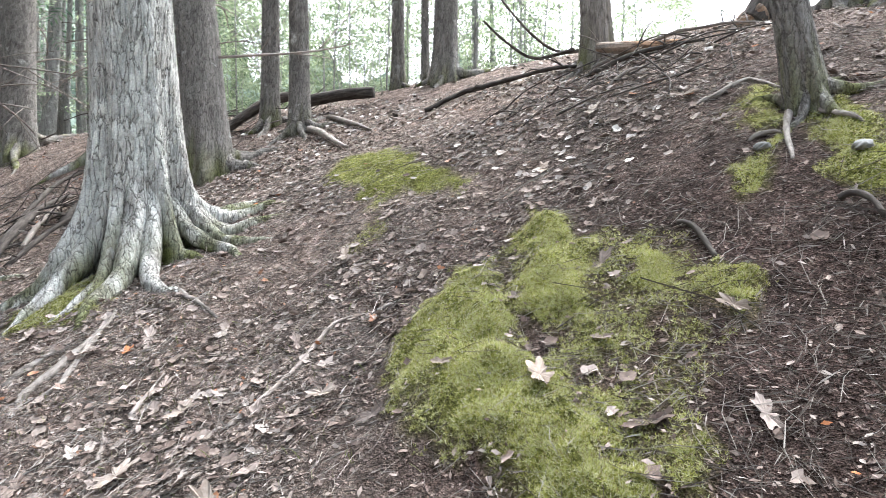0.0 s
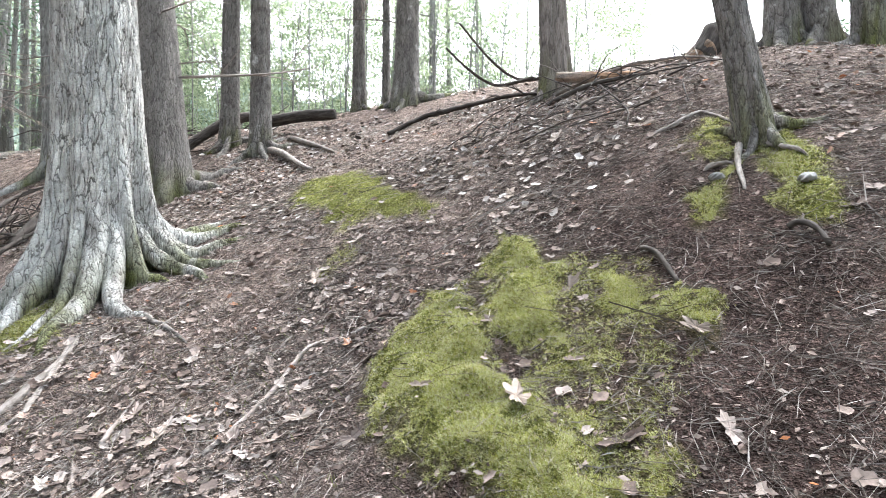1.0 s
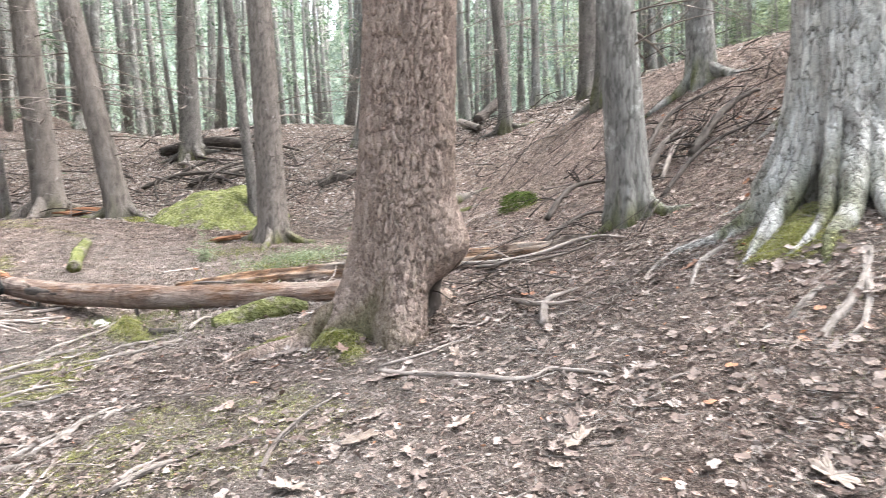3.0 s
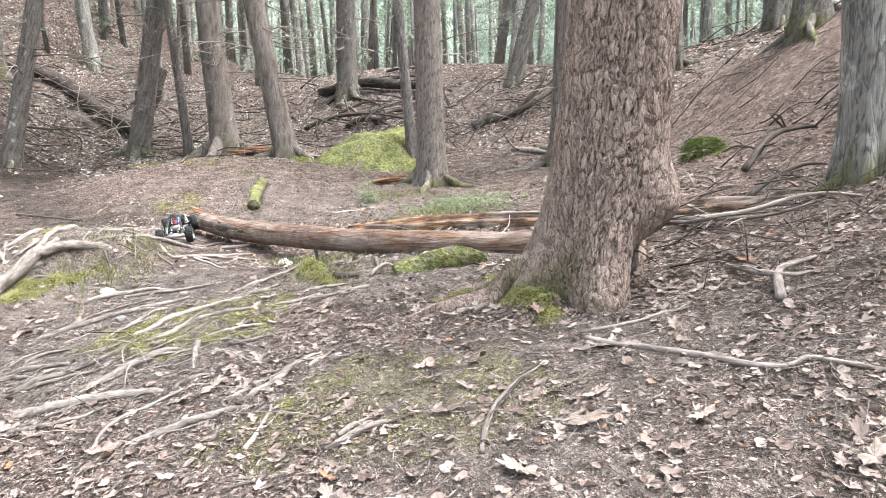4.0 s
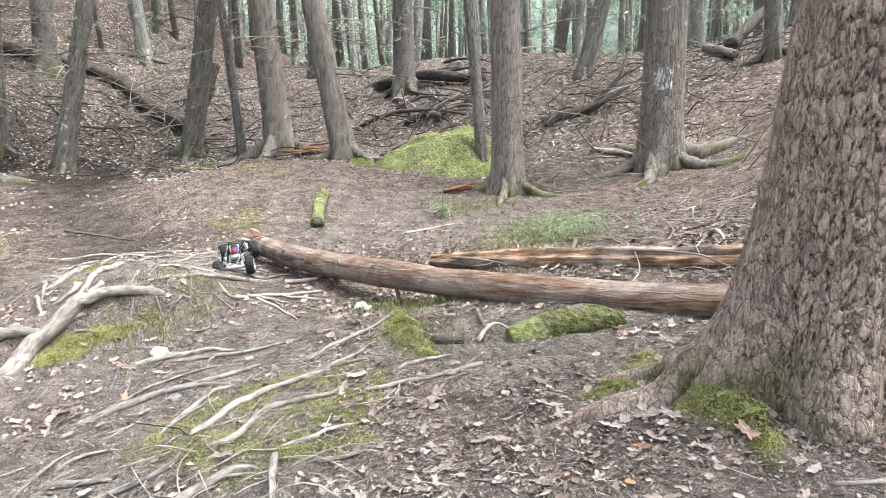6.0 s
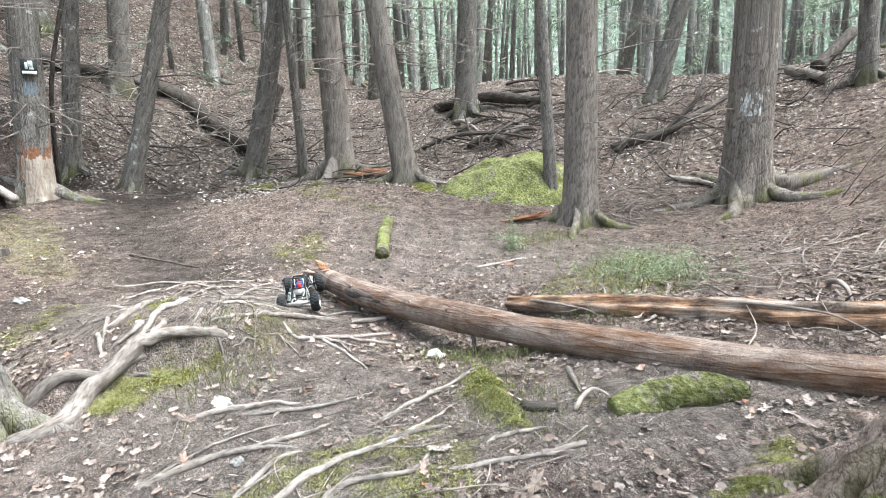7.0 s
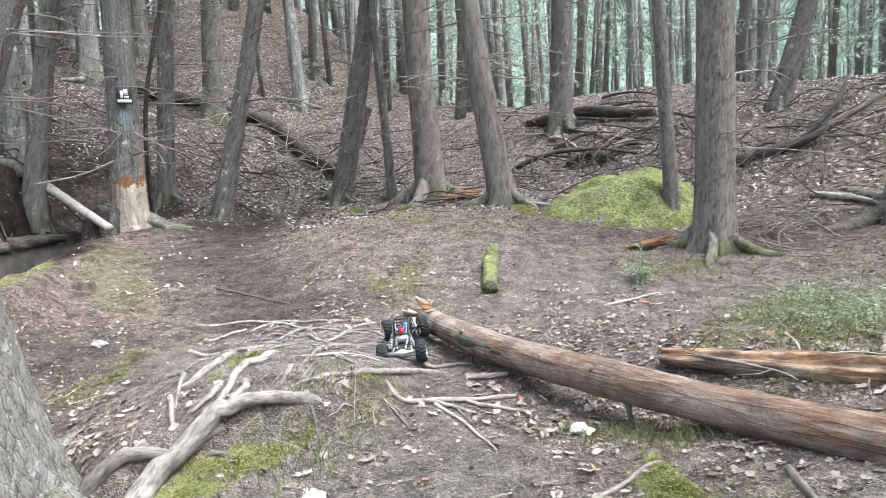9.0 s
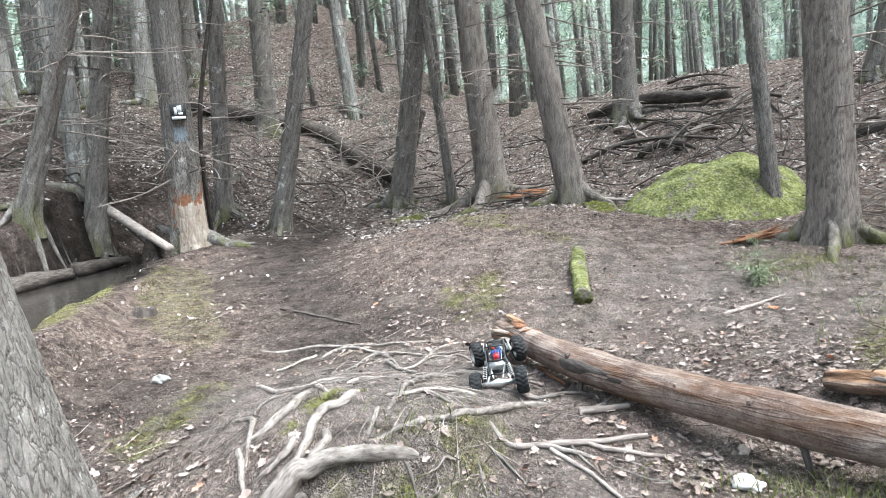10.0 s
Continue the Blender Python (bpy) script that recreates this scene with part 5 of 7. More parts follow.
fallen_log("fallen_log", "long dark fallen log lying down the far slope",
           [(-12.6, 13.6, gz1(-12.6, 13.6) + 0.25), (-11.3, 15.0, gz1(-11.3, 15) + 0.22), (-10.3, 15.6, gz1(-10.3, 15.6) + 0.2), (-9.0, 14.9, gz1(-9, 14.9) + 0.2), (-7.6, 14.2, gz1(-7.6, 14.2) + 0.15)], [0.16, 0.16, 0.16, 0.14], M_DARKWOOD, 16, 0.4, 15)
fallen_log("fallen_log", "dark broken trunk propped up beside the long far log", [(-7.75, 14.2, gz1(-7.75, 14.2) + 0.1), (-7.45, 14.5, gz1(-7.45, 14.5) + 0.75), (-7.2, 14.8, gz1(-7.2, 14.8) + 1.5)], [0.17, 0.15, 0.12], M_DARKWOOD, 16, 0.4, 28)
fallen_log("fallen_log", "decayed log lying at the edge of the far bank", [(-3.9, 16.4, gz1(-3.9, 16.4) + 0.12), (-2.6, 15.9, gz1(-2.6, 15.9) + 0.2), (-1.1, 14.9, gz1(-1.1, 14.9) + 0.15)], [0.11, 0.13, 0.09], M_DARKWOOD, 16, 0.5, 16)
fallen_log("fallen_log", "pale fallen pole across the creek", [(-9.64, 8.68, 1.62), (-8.9, 8.49, 1.32), (-8.08, 8.28, 1.0)], [0.07, 0.065, 0.055], M_STICK, 14, 0.12, 17)
fallen_log("fallen_log", "pale barkless log on the far slope", [(3.3, 14.0, gz1(3.3, 14) + 0.12), (3.38, 12.5, gz1(3.38, 12.5) + 0.12)], [0.09, 0.07], M_STICK, 14, 0.3, 18)
fallen_log("fallen_log", "dark log leaning on the far slope", [(3.5, 13.2, gz1(3.5, 13.2) + 0.15), (4.5, 14.5, gz1(4.5, 14.5) + 0.5)], [0.12, 0.1], M_DARKWOOD, 14, 0.2, 19)
fallen_log("driftwood", "dark rotten log under the overhanging creek bank", [(-8.55, 6.2, 0.82), (-8.9, 6.9, 0.84), (-9.1, 7.55, 0.83)], [0.1, 0.12, 0.08], M_DARKWOOD, 14, 0.5, 24)
red_log, red_line = fallen_log("fallen_log", "weathered reddish log lying along the ridge", [(4.98, 0.62, 2.57), (5.03, 0.28, 2.52), (5.08, -0.02, 2.49), (5.2, -0.18, 2.57), (5.28, -0.31, 2.69)], [0.036, 0.04, 0.045, 0.055, 0.07], M_ROTLOG, 20, 0.25, 20)
fallen_log("root_plate", "dark torn root end of the ridge log", [(5.24, -0.26, 2.62), (5.33, -0.34, 2.76), (5.38, -0.44, 2.80)], [0.07, 0.1, 0.05], M_DARKWOOD, 12, 0.6, 21)
fallen_log("fallen_log", "dark log lying behind two slim trunks", [(5.35, 5.2, gz1(5.35, 5.2) + 0.05), (5.75, 4.95, 3.0), (6.1, 4.7, 3.12)], [0.06, 0.055], M_DARKWOOD, 14, 0.25, 22)
fallen_log("fallen_log", "dark fallen log lying along the ridge top", [(5.96, 4.5, 2.98), (6.1, 4.1, 3.02), (6.25, 3.75, 3.03)], [0.07, 0.06], M_DARKWOOD, 14, 0.25, 23)


# ---- sticks, branches and roots on the ground ----
def ground_line(points, lift, r, arch=0.0):
    p = smooth_path([(a, b, 0) for a, b in points], 9)
    n = len(p)
    wob = 0.02 * (fbm(np.arange(n) * 0.35 + points[0][0] * 9, np.full(n, points[0][1]), 5, 3) - 0.5)
    p[:, 0] += wob
    p[:, 1] -= wob * 0.7
    base = ground_z(p[:, 0], p[:, 1])
    span = max(3, int(r * 120) // 2 * 2 + 1)
    if n > 2 * span:
        soft = [np.convolve(np.convolve(np.pad(v, span - 1, mode="edge"), np.ones(span) / span, mode="valid"), np.ones(span) / span, mode="valid") for v in (p[:, 0], p[:, 1], base)]
        p[:, 0], p[:, 1], base = soft
    p[:, 2] = base + r * lift - (1.6 * r * (np.abs(np.linspace(-1, 1, n)) ** 6) if lift < 0.5 else 0) + arch * np.sin(np.linspace(0, np.pi, n))
    return p


def stick(points, r, label="dead branch lying on the leaf litter", material=None, lift=0.7, arch=0.0, side=0, name="branch", category="branch", group="", taper=0.4):
    r = r * (0.78 if name == "branch" else 1)
    line = ground_line(points, lift, r, arch)
    seed = int(abs(points[0][0] * 131 + points[0][1] * 57)) % 997
    t = empty(name, *line[0], label, category, group)
    part("stem", tube(line, [r, r * 1.05, r * (1 + taper) / 2, r * taper], 20 if r > 0.03 else 10, 0.34 if name == "surface_root" else 0.3, seed), material or M_STICK, t)
    q = np.random.default_rng(seed)
    for k in range(side):
        p = line[int(q.integers(2, len(line) - 2))]
        d = q.normal(size=3)
        d[2] = abs(d[2]) * 0.5
        part("twig", twig_shape(p, d, q.uniform(0.12, 0.35), r * 0.4, seed + k, 2), material or M_STICK, t)
    return t


stick([(2.09, 0.56), (2.25, 0.56), (2.49, 0.62), (2.60, 0.62), (2.67, 0.55), (2.74, 0.45)], 0.010, "long thin pale stick lying on the leaf litter", taper=0.5)
stick([(2.76, 0.62), (2.78, 0.31)], 0.006)
stick([(3.03, -0.42), (2.95, -0.50), (2.86, -0.57)], 0.012, "short dark grey branch on moss", M_DARKWOOD, 1.0, 0.01, taper=0.8)
stick([(2.02, 0.93), (2.19, 1.04)], 0.010)
stick([(1.87, 0.81), (1.94, 0.93)], 0.009)
stick([(0.52, 2.35), (0.80, 2.08), (1.04, 1.82), (1.14, 1.81), (1.30, 1.63)], 0.015, "long pale stick with a dark knot on the leaf litter", taper=0.6)
stick([(0.52, 2.46), (0.70, 2.43), (0.91, 2.48), (1.03, 2.57), (1.25, 2.76)], 0.009, "thin forked pale stick beside the brown trunk", side=2)
stick([(1.16, 4.47), (1.59, 3.72), (2.00, 3.60), (2.16, 3.31)], 0.02, "grey branch lying behind the brown trunk", arch=0.06, side=3)
stick([(1.42, 4.70), (1.61, 3.82)], 0.014, side=2, arch=0.05)
stick([(1.34, 4.08), (1.52, 3.78), (1.71, 3.53), (2.11, 3.54)], 0.018, "grey fallen branch beside the rotten log", arch=0.05, side=3)
stick([(1.30, 2.92), (1.33, 2.48), (1.51, 2.54)], 0.018, "crooked broken branch with a dark end", arch=0.05, side=1)
stick([(1.27, 2.30), (1.37, 2.54), (1.59, 2.67)], 0.024, "crooked pale broken branch on the litter", arch=0.04)
stick([(1.39, 3.25), (1.39, 2.81), (1.42, 2.62)], 0.014, "dark dead branch on the litter", M_DARKWOOD, side=2)
stick([(1.76, 0.46), (1.91, 0.35)], 0.009)
stick([(1.34, 1.48), (1.52, 1.47)], 0.009)
stick([(0.35, 1.68), (0.47, 1.79)], 0.01)
stick([(-0.64, 1.7), (-0.63, 1.77), (-0.64, 1.95), (-0.66, 2.07)], 0.010, "thin straight pale stick lying over the roots", taper=0.7)
stick([(0.1, 1.6), (0.14, 1.76), (0.21, 1.92), (0.33, 2.15)], 0.011, "long dark brown stick lying on the leaf litter", M_DARKWOOD, taper=0.6)
stick([(2.17, 4.89), (2.56, 5.2), (2.91, 5.26)], 0.035, "dark fallen branch on the slope behind the brown trunk", M_DARKWOOD, arch=0.12, side=4)
stick([(1.87, 4.1), (2.24, 4.34), (2.51, 4.31)], 0.022, "dark fallen branch beside the rotten log", M_DARKWOOD, arch=0.06, side=3)
stick([(3.00, 4.43), (3.79, 5.33)], 0.025, "pale dead branch on the slope", arch=0.08, side=2)
stick([(2.7, 3.9), (3.3, 4.3), (4.0, 4.4)], 0.022, "dead branch on the slope", M_DARKWOOD, arch=0.1, side=3)
stick([(3.2, 5.2), (3.9, 5.9), (4.6, 6.0)], 0.03, "dead branch on the slope", M_DARKWOOD, arch=0.12, side=3)
stick([(-0.58, 2.27), (-0.52, 2.49)], 0.012, "short brown stick on the leaf litter")
stick([(-0.38, 1.64), (-0.27, 1.72), (-0.11, 1.82)], 0.011, "brown stick on the leaf litter", M_DARKWOOD)
stick([(0.10, 1.57), (0.14, 1.77), (0.21, 1.94), (0.35, 2.14)], 0.012, "bent brown stick on the leaf litter")
stick([(-0.35, 1.73), (-0.25, 1.85)], 0.012)
stick([(-2.23, 4.52), (-2.0, 4.63), (-1.71, 4.81)], 0.018, "straight grey stick lying below the log end", taper=0.8)
stick([(-1.96, 4.66), (-1.76, 4.63), (-1.6, 4.68)], 0.014, taper=0.7)
stick([(-2.09, 4.56), (-1.89, 4.43), (-1.65, 4.14)], 0.012, taper=0.6)
stick([(-2.01, 4.62), (-1.84, 4.42)], 0.008)
stick([(-2.05, 4.95), (-1.81, 5.04)], 0.022, "short brown broken branch below the log end", taper=0.8)
stick([(-2.38, 5.50), (-2.17, 5.28)], 0.014, "splinter of orange wood fallen from the log end", M_ROT, taper=0.7)
stick([(-1.98, 5.02), (-1.92, 5.16)], 0.010)
stick([(-4.97, 6.50), (-3.89, 6.11)], 0.014, "thin dark stick lying across the trail", M_DARKWOOD, side=1)
stick([(-1.41, 6.35), (-1.01, 6.92)], 0.016, "pale stick lying on the track", side=1)
stick([(-1.25, 3.43), (-1.08, 3.72)], 0.013)
stick([(-0.59, 4.09), (-0.55, 3.90), (-0.52, 3.80)], 0.02, "short crooked root piece")
stick([(-0.56, 3.63), (-0.49, 3.77), (-0.40, 3.76)], 0.014, arch=0.03)
stick([(0.29, 5.51), (0.39, 5.00)], 0.012, side=2)
stick([(0.96, 5.20), (0.95, 4.78)], 0.022, arch=0.06)
stick([(-1.0, 5.4), (-0.75, 5.05), (-0.4, 4.85)], 0.014, arch=0.1, side=2)
stick([(0.1, 4.9), (0.55, 4.45), (0.9, 4.3)], 0.012, arch=0.12, side=2)
stick([(-0.79, 3.67), (-0.62, 3.66)], 0.03, "short dark mossy root stub", M_DARKWOOD, taper=0.8)
stick([(-0.68, 3.25), (-0.51, 3.33)], 0.018, taper=0.8)
stick([(5.51, 2.48), (5.78, 2.23), (5.72, 1.68), (5.4, 1.05), (5.1, 0.66)], 0.028, "long curved branch lying over the ridge", M_DARKWOOD, arch=0.04, side=3)
stick([(5.05, 0.7), (5.03, 0.22), (4.9, -0.1), (4.95, -0.4)], 0.016, "grey branch over the ridge log", arch=0.08, side=3)
stick([(4.7, 0.6), (4.75, 0.2), (4.85, -0.1)], 0.02, "dark branch under the ridge log", M_DARKWOOD, arch=0.05, side=4)
stick([(4.3, 0.3), (4.5, 0.05)], 0.012, side=3, arch=0.05)
stick([(-3.64, 13.59), (-2.90, 13.33), (-2.21, 13.14), (-1.16, 13.38)], 0.06, "dead branch in a brush heap", M_DARKWOOD, arch=0.2, side=3)
stick([(-3.22, 15.14), (-2.42, 13.87)], 0.05, "dead branch in a brush heap", arch=0.1, side=3)
stick([(-2.0, 12.9), (-1.2, 13.3)], 0.08, "dead branch in a brush heap", arch=0.15)
stick([(-2.6, 13.0), (-1.6, 12.7)], 0.07, "dead branch in a brush heap", M_DARKWOOD, arch=0.15)
stick([(-3.55, 15.44), (-2.89, 15.7), (-2.01, 15.43)], 0.055, "dark dead branch lying on the bank behind the mossy boulder", M_DARKWOOD, arch=0.15, side=3)
stick([(-3.02, 14.3), (-2.32, 14.43), (-1.87, 13.85)], 0.04, "dark dead branch lying on the bank behind the mossy boulder", M_DARKWOOD, arch=0.1, side=4)
stick([(-2.81, 16.12), (-1.7, 16.27), (-1.07, 16.23)], 0.05, "dark dead branch lying on the bank behind the mossy boulder", M_DARKWOOD, arch=0.1, side=5)
stick([(-2.32, 17.64), (-0.94, 16.9)], 0.04, "dark dead branch lying on the bank behind the mossy boulder", M_DARKWOOD, arch=0.1, side=3)
stick([(0.1, 11.7), (0.4, 11.96), (0.67, 12.12)], 0.045, "dark dead branch lying on the bank behind the mossy boulder", M_DARKWOOD, arch=0.15, side=4)
stick([(-3.51, 16.49), (-2.5, 14.81), (-1.73, 14.37)], 0.035, "dark dead branch lying on the bank behind the mossy boulder", M_DARKWOOD, arch=0.08, side=5)
stick([(-3.97, 16.64), (-3.45, 17.58), (-3.34, 18.96)], 0.03, "dark dead branch lying on the bank behind the mossy boulder", M_DARKWOOD, arch=0.085, side=3)
stick([(-1.59, 15.1), (-1.01, 15.07)], 0.05, "dark dead branch lying on the bank behind the mossy boulder", M_DARKWOOD, arch=0.12, side=4)

far_stick = empty("fallen_branch", 0.05, 11.95, gz1(0.05, 11.95), "dark forked dead branch propped on the far slope", "branch")
part("stem", tube(np.array([(0.05, 11.9, gz1(0.05, 11.9)), (0.95, 11.95, 1.75), (2.05, 12.1, 2.4)]), [0.09, 0.07, 0.03], 10, 0.2, 3), M_DARKWOOD, far_stick)
part("fork", tube(np.array([(0.78, 11.9, 1.45), (0.95, 11.95, 1.8), (1.35, 12.0, 2.2), (1.5, 12.1, 2.62)]), [0.05, 0.04, 0.02], 8, 0.25, 4), M_DARKWOOD, far_stick)

for k, (y0, z1) in enumerate(((1.40, 3.10), (1.15, 3.28))):
    t = empty("branch", 5.6, y0, 2.7, "thin bare branch reaching up from the ridge", "branch")
    part("stem", tube(smooth_path([(5.35, y0 - 0.45, 2.72), (5.58, y0, 2.8), (5.45, y0 + 0.2, 2.95), (5.33, y0 + 0.32 + 0.12 * k, z1)], 5), [0.016, 0.008], 6, 0.2, k), M_DARKWOOD, t)

ROOTS = [
    (0.046, [(-3.22, 3.30), (-3.06, 3.33), (-2.95, 3.42), (-2.95, 3.55), (-2.9, 3.65), (-2.84, 3.74), (-2.8, 3.81), (-2.75, 3.86), (-2.66, 3.93), (-2.57, 3.99), (-2.49, 4.05), (-2.44, 4.12)], "thick pale root"),
    (0.034, [(-3.55, 3.22), (-3.32, 3.36), (-3.12, 3.5), (-2.98, 3.6), (-2.86, 3.7), (-2.76, 3.84)], "broad pale root"),
    (0.016, [(-4.0, 5.0), (-3.6, 4.75), (-3.3, 4.66), (-3.06, 4.4), (-2.95, 4.3)], ""),
    (0.013, [(-3.55, 4.35), (-3.3, 4.2), (-3.15, 4.0), (-3.05, 3.85)], ""),
    (0.012, [(-2.5, 4.9), (-2.62, 4.7), (-2.66, 4.5), (-2.8, 4.35)], ""),
    (0.02, [(-2.89, 4.45), (-2.84, 4.23), (-2.89, 4.15), (-2.87, 4.05), (-2.84, 3.96), (-2.81, 3.86), (-2.83, 3.79)], ""),
    (0.018, [(-2.83, 4.07), (-2.76, 3.98), (-2.75, 3.91), (-2.77, 3.85), (-2.82, 3.8)], ""),
    (0.022, [(-3.17, 4.49), (-3.07, 4.2), (-3.1, 4.12), (-3.12, 4.04), (-3.2, 3.98)], ""),
    (0.014, [(-2.94, 4.04), (-2.88, 3.92), (-2.9, 3.85), (-2.95, 3.78)], ""),
    (0.014, [(-3.24, 4.03), (-3.09, 3.88), (-3.02, 3.8), (-2.92, 3.7)], ""),
    (0.018, [(-2.48, 5.28), (-2.73, 5.22), (-2.8, 4.99), (-2.76, 4.69), (-2.69, 4.4), (-2.66, 4.23)], ""),
    (0.018, [(-2.19, 5.16), (-2.31, 4.96), (-2.33, 4.6), (-2.4, 4.37), (-2.48, 4.27), (-2.56, 4.16), (-2.61, 4.01)], ""),
    (0.013, [(-4.44, 5.54), (-4.14, 5.61), (-3.91, 5.71), (-3.59, 5.73), (-3.32, 5.81), (-3.07, 5.95)], ""),
    (0.011, [(-3.01, 5.94), (-3.09, 5.69), (-3.04, 5.34), (-3.09, 5.2), (-3.29, 5.42), (-3.36, 5.33)], ""),
    (0.012, [(-3.88, 5.52), (-3.81, 5.7), (-3.58, 5.63), (-3.18, 5.53), (-2.77, 5.61)], ""),
    (0.012, [(-2.71, 4.29), (-2.67, 4.18), (-2.64, 4.07)], ""),
    (0.010, [(-3.95, 5.61), (-3.96, 5.37), (-4.0, 5.18)], ""),
    (0.012, [(-3.25, 5.43), (-3.46, 5.57), (-3.49, 5.34), (-3.51, 5.23)], ""),
    (0.010, [(-2.68, 4.61), (-2.55, 4.53), (-2.45, 4.5)], ""),
    (0.007, [(-2.48, 4.04), (-2.44, 4.02), (-2.39, 3.97), (-2.33, 3.87)], "thin hanging root"),
    (0.006, [(-2.35, 4.25), (-2.37, 4.16), (-2.42, 4.07)], "thin hanging root"),
    (0.005, [(-2.3, 4.3), (-2.25, 4.21), (-2.15, 4.03)], "thin hanging root"),
    (0.006, [(-2.3, 4.43), (-2.21, 4.37), (-2.1, 4.27)], "thin hanging root"),
    (0.012, [(-2.8, 3.74), (-2.75, 3.75), (-2.68, 3.76)], ""),
    (0.016, [(-2.3, 3.05), (-2.18, 3.13), (-2.05, 3.25), (-1.88, 3.31), (-1.7, 3.45), (-1.59, 3.59)], ""),
    (0.013, [(-1.79, 2.92), (-1.75, 3.16), (-1.63, 3.31)], ""),
    (0.016, [(-1.66, 2.86), (-1.61, 2.99), (-1.54, 3.12), (-1.44, 3.25), (-1.31, 3.34), (-1.14, 3.51)], ""),
    (0.014, [(-1.99, 2.41), (-1.88, 2.47), (-1.79, 2.56), (-1.62, 2.65), (-1.66, 2.86)], ""),
    (0.02, [(-1.55, 2.3), (-1.5, 2.41), (-1.44, 2.52), (-1.34, 2.63), (-1.25, 2.65)], ""),
    (0.022, [(-1.76, 2.16), (-1.72, 2.18), (-1.53, 2.19), (-1.38, 2.23), (-1.23, 2.23), (-1.15, 2.24)], ""),
    (0.013, [(-2.12, 2.62), (-1.94, 2.62), (-1.78, 2.63)], ""),
    (0.014, [(-1.55, 2.78), (-1.44, 2.83), (-1.4, 3.06), (-1.23, 3.1), (-1.14, 3.17), (-1.1, 3.37)], ""),
    (0.011, [(-1.25, 2.76), (-1.13, 2.77), (-1.07, 2.86), (-0.96, 2.94)], ""),
    (0.014, [(-1.24, 2.74), (-1.18, 2.55), (-1.12, 2.41)], ""),
    (0.012, [(-1.35, 3.38), (-1.22, 3.42), (-1.06, 3.54)], ""),
    (0.013, [(-1.13, 2.23), (-1.08, 2.27), (-1.02, 2.35)], ""),
    (0.009, [(-1.11, 2.65), (-0.96, 2.7), (-0.82, 2.71)], ""),
    (0.008, [(-2.13, 2.72), (-2.05, 2.81), (-1.92, 2.84)], ""),
    (0.008, [(-1.8, 2.88), (-1.75, 3.04), (-1.71, 3.19)], ""),
    (0.015, [(-1.12, 1.83), (-1.01, 1.9), (-0.89, 1.94), (-0.81, 1.98), (-0.71, 2.02)], ""),
    (0.01, [(-1.61, 2.3), (-1.51, 2.37), (-1.46, 2.49), (-1.36, 2.59), (-1.21, 2.61)], ""),
    (0.009, [(-1.99, 2.39), (-1.87, 2.43), (-1.74, 2.5), (-1.5, 2.54)], ""),
    (0.012, [(-0.37, 1.65), (-0.27, 1.74), (-0.16, 1.81)], ""),
    (0.009, [(-0.88, 2.08), (-0.78, 2.13), (-0.67, 2.27), (-0.54, 2.51)], ""),
    (0.012, [(-0.81, 2.05), (-0.71, 2.13), (-0.65, 2.28), (-0.61, 2.4), (-0.55, 2.52)], ""),
]
q = np.random.default_rng(77)
for k in range(26):
    if k < 14:
        x, y = q.uniform(-3.6, -2.3), q.uniform(4.2, 5.7)
        a = radians(q.choice([-35, 20, 75])) + q.normal() * 0.35
    else:
        x, y = q.uniform(-2.4, -0.7), q.uniform(1.7, 3.6)
        a = radians(32) + q.normal() * 0.22
    ln, bend, pts = q.uniform(0.25, 0.8), q.normal() * 0.9, []
    for s in np.linspace(0, 1, 5):
        pts.append((x, y))
        x, y = x + math.cos(a + bend * (s - 0.5)) * ln / 4, y + math.sin(a + bend * (s - 0.5)) * ln / 4
    ROOTS.append((q.uniform(0.006, 0.015), pts, "thin pale root"))
for r, pts, words in ROOTS:
    stick(pts, r, words + " over bare trodden soil" if words else "pale exposed tree root over bare trodden soil", M_ROOT, 0.08, 0.01, 0, "surface_root", "root", "roots over the track", 0.55)
for r, pts in ((0.016, [(1.81, 1.33), (2.05, 1.45), (2.26, 1.60), (2.43, 1.79)]), (0.013, [(2.57, 1.60), (2.52, 1.36), (2.49, 1.15)]), (0.013, [(1.88, 1.52), (2.06, 1.61), (2.21, 1.64)]),
               (0.012, [(2.35, 1.71), (2.02, 1.35), (1.90, 1.32)]), (0.014, [(2.2, 2.3), (2.0, 2.25), (1.8, 2.0)]), (0.013, [(2.3, 2.6), (2.0, 2.55), (1.75, 2.35)])):
    stick(pts, r, "pale root running down from the large grey tree", M_ROOT, 0.3, 0.0, 0, "surface_root", "root", "roots below the grey tree", 0.4)
for r, pts in ((0.014, [(3.67, -0.66), (3.49, -0.66), (3.27, -0.71)]), (0.011, [(3.48, -0.55), (3.48, -0.66)]), (0.012, [(3.86, -0.26), (3.94, -0.37), (4.02, -0.47), (3.75, -0.7)]), (0.012, [(3.65, -0.73), (3.51, -0.81), (3.4, -0.9)])):
    stick(pts, r, "bare root of the slim leaning tree on the mossy bank", M_ROOT, 0.4, 0.01, 0, "surface_root", "root", "roots of the leaning tree", 0.4)
for r, pts in ((0.035, [(5.5, 4.0), (5.11, 3.33), (4.52, 2.43)]), (0.025, [(5.8, 4.0), (5.48, 3.37), (5.16, 2.78)]), (0.04, [(0.68, 10.42), (1.16, 10.0), (1.4, 9.5)]), (0.03, [(-3.0, 11.0), (-2.6, 10.6), (-2.3, 10.5)])):
    stick(pts, r, "dark raised tree root on the slope", M_ROOT, 0.6, 0.02, 0, "surface_root", "root", "roots on the slope", 0.4)

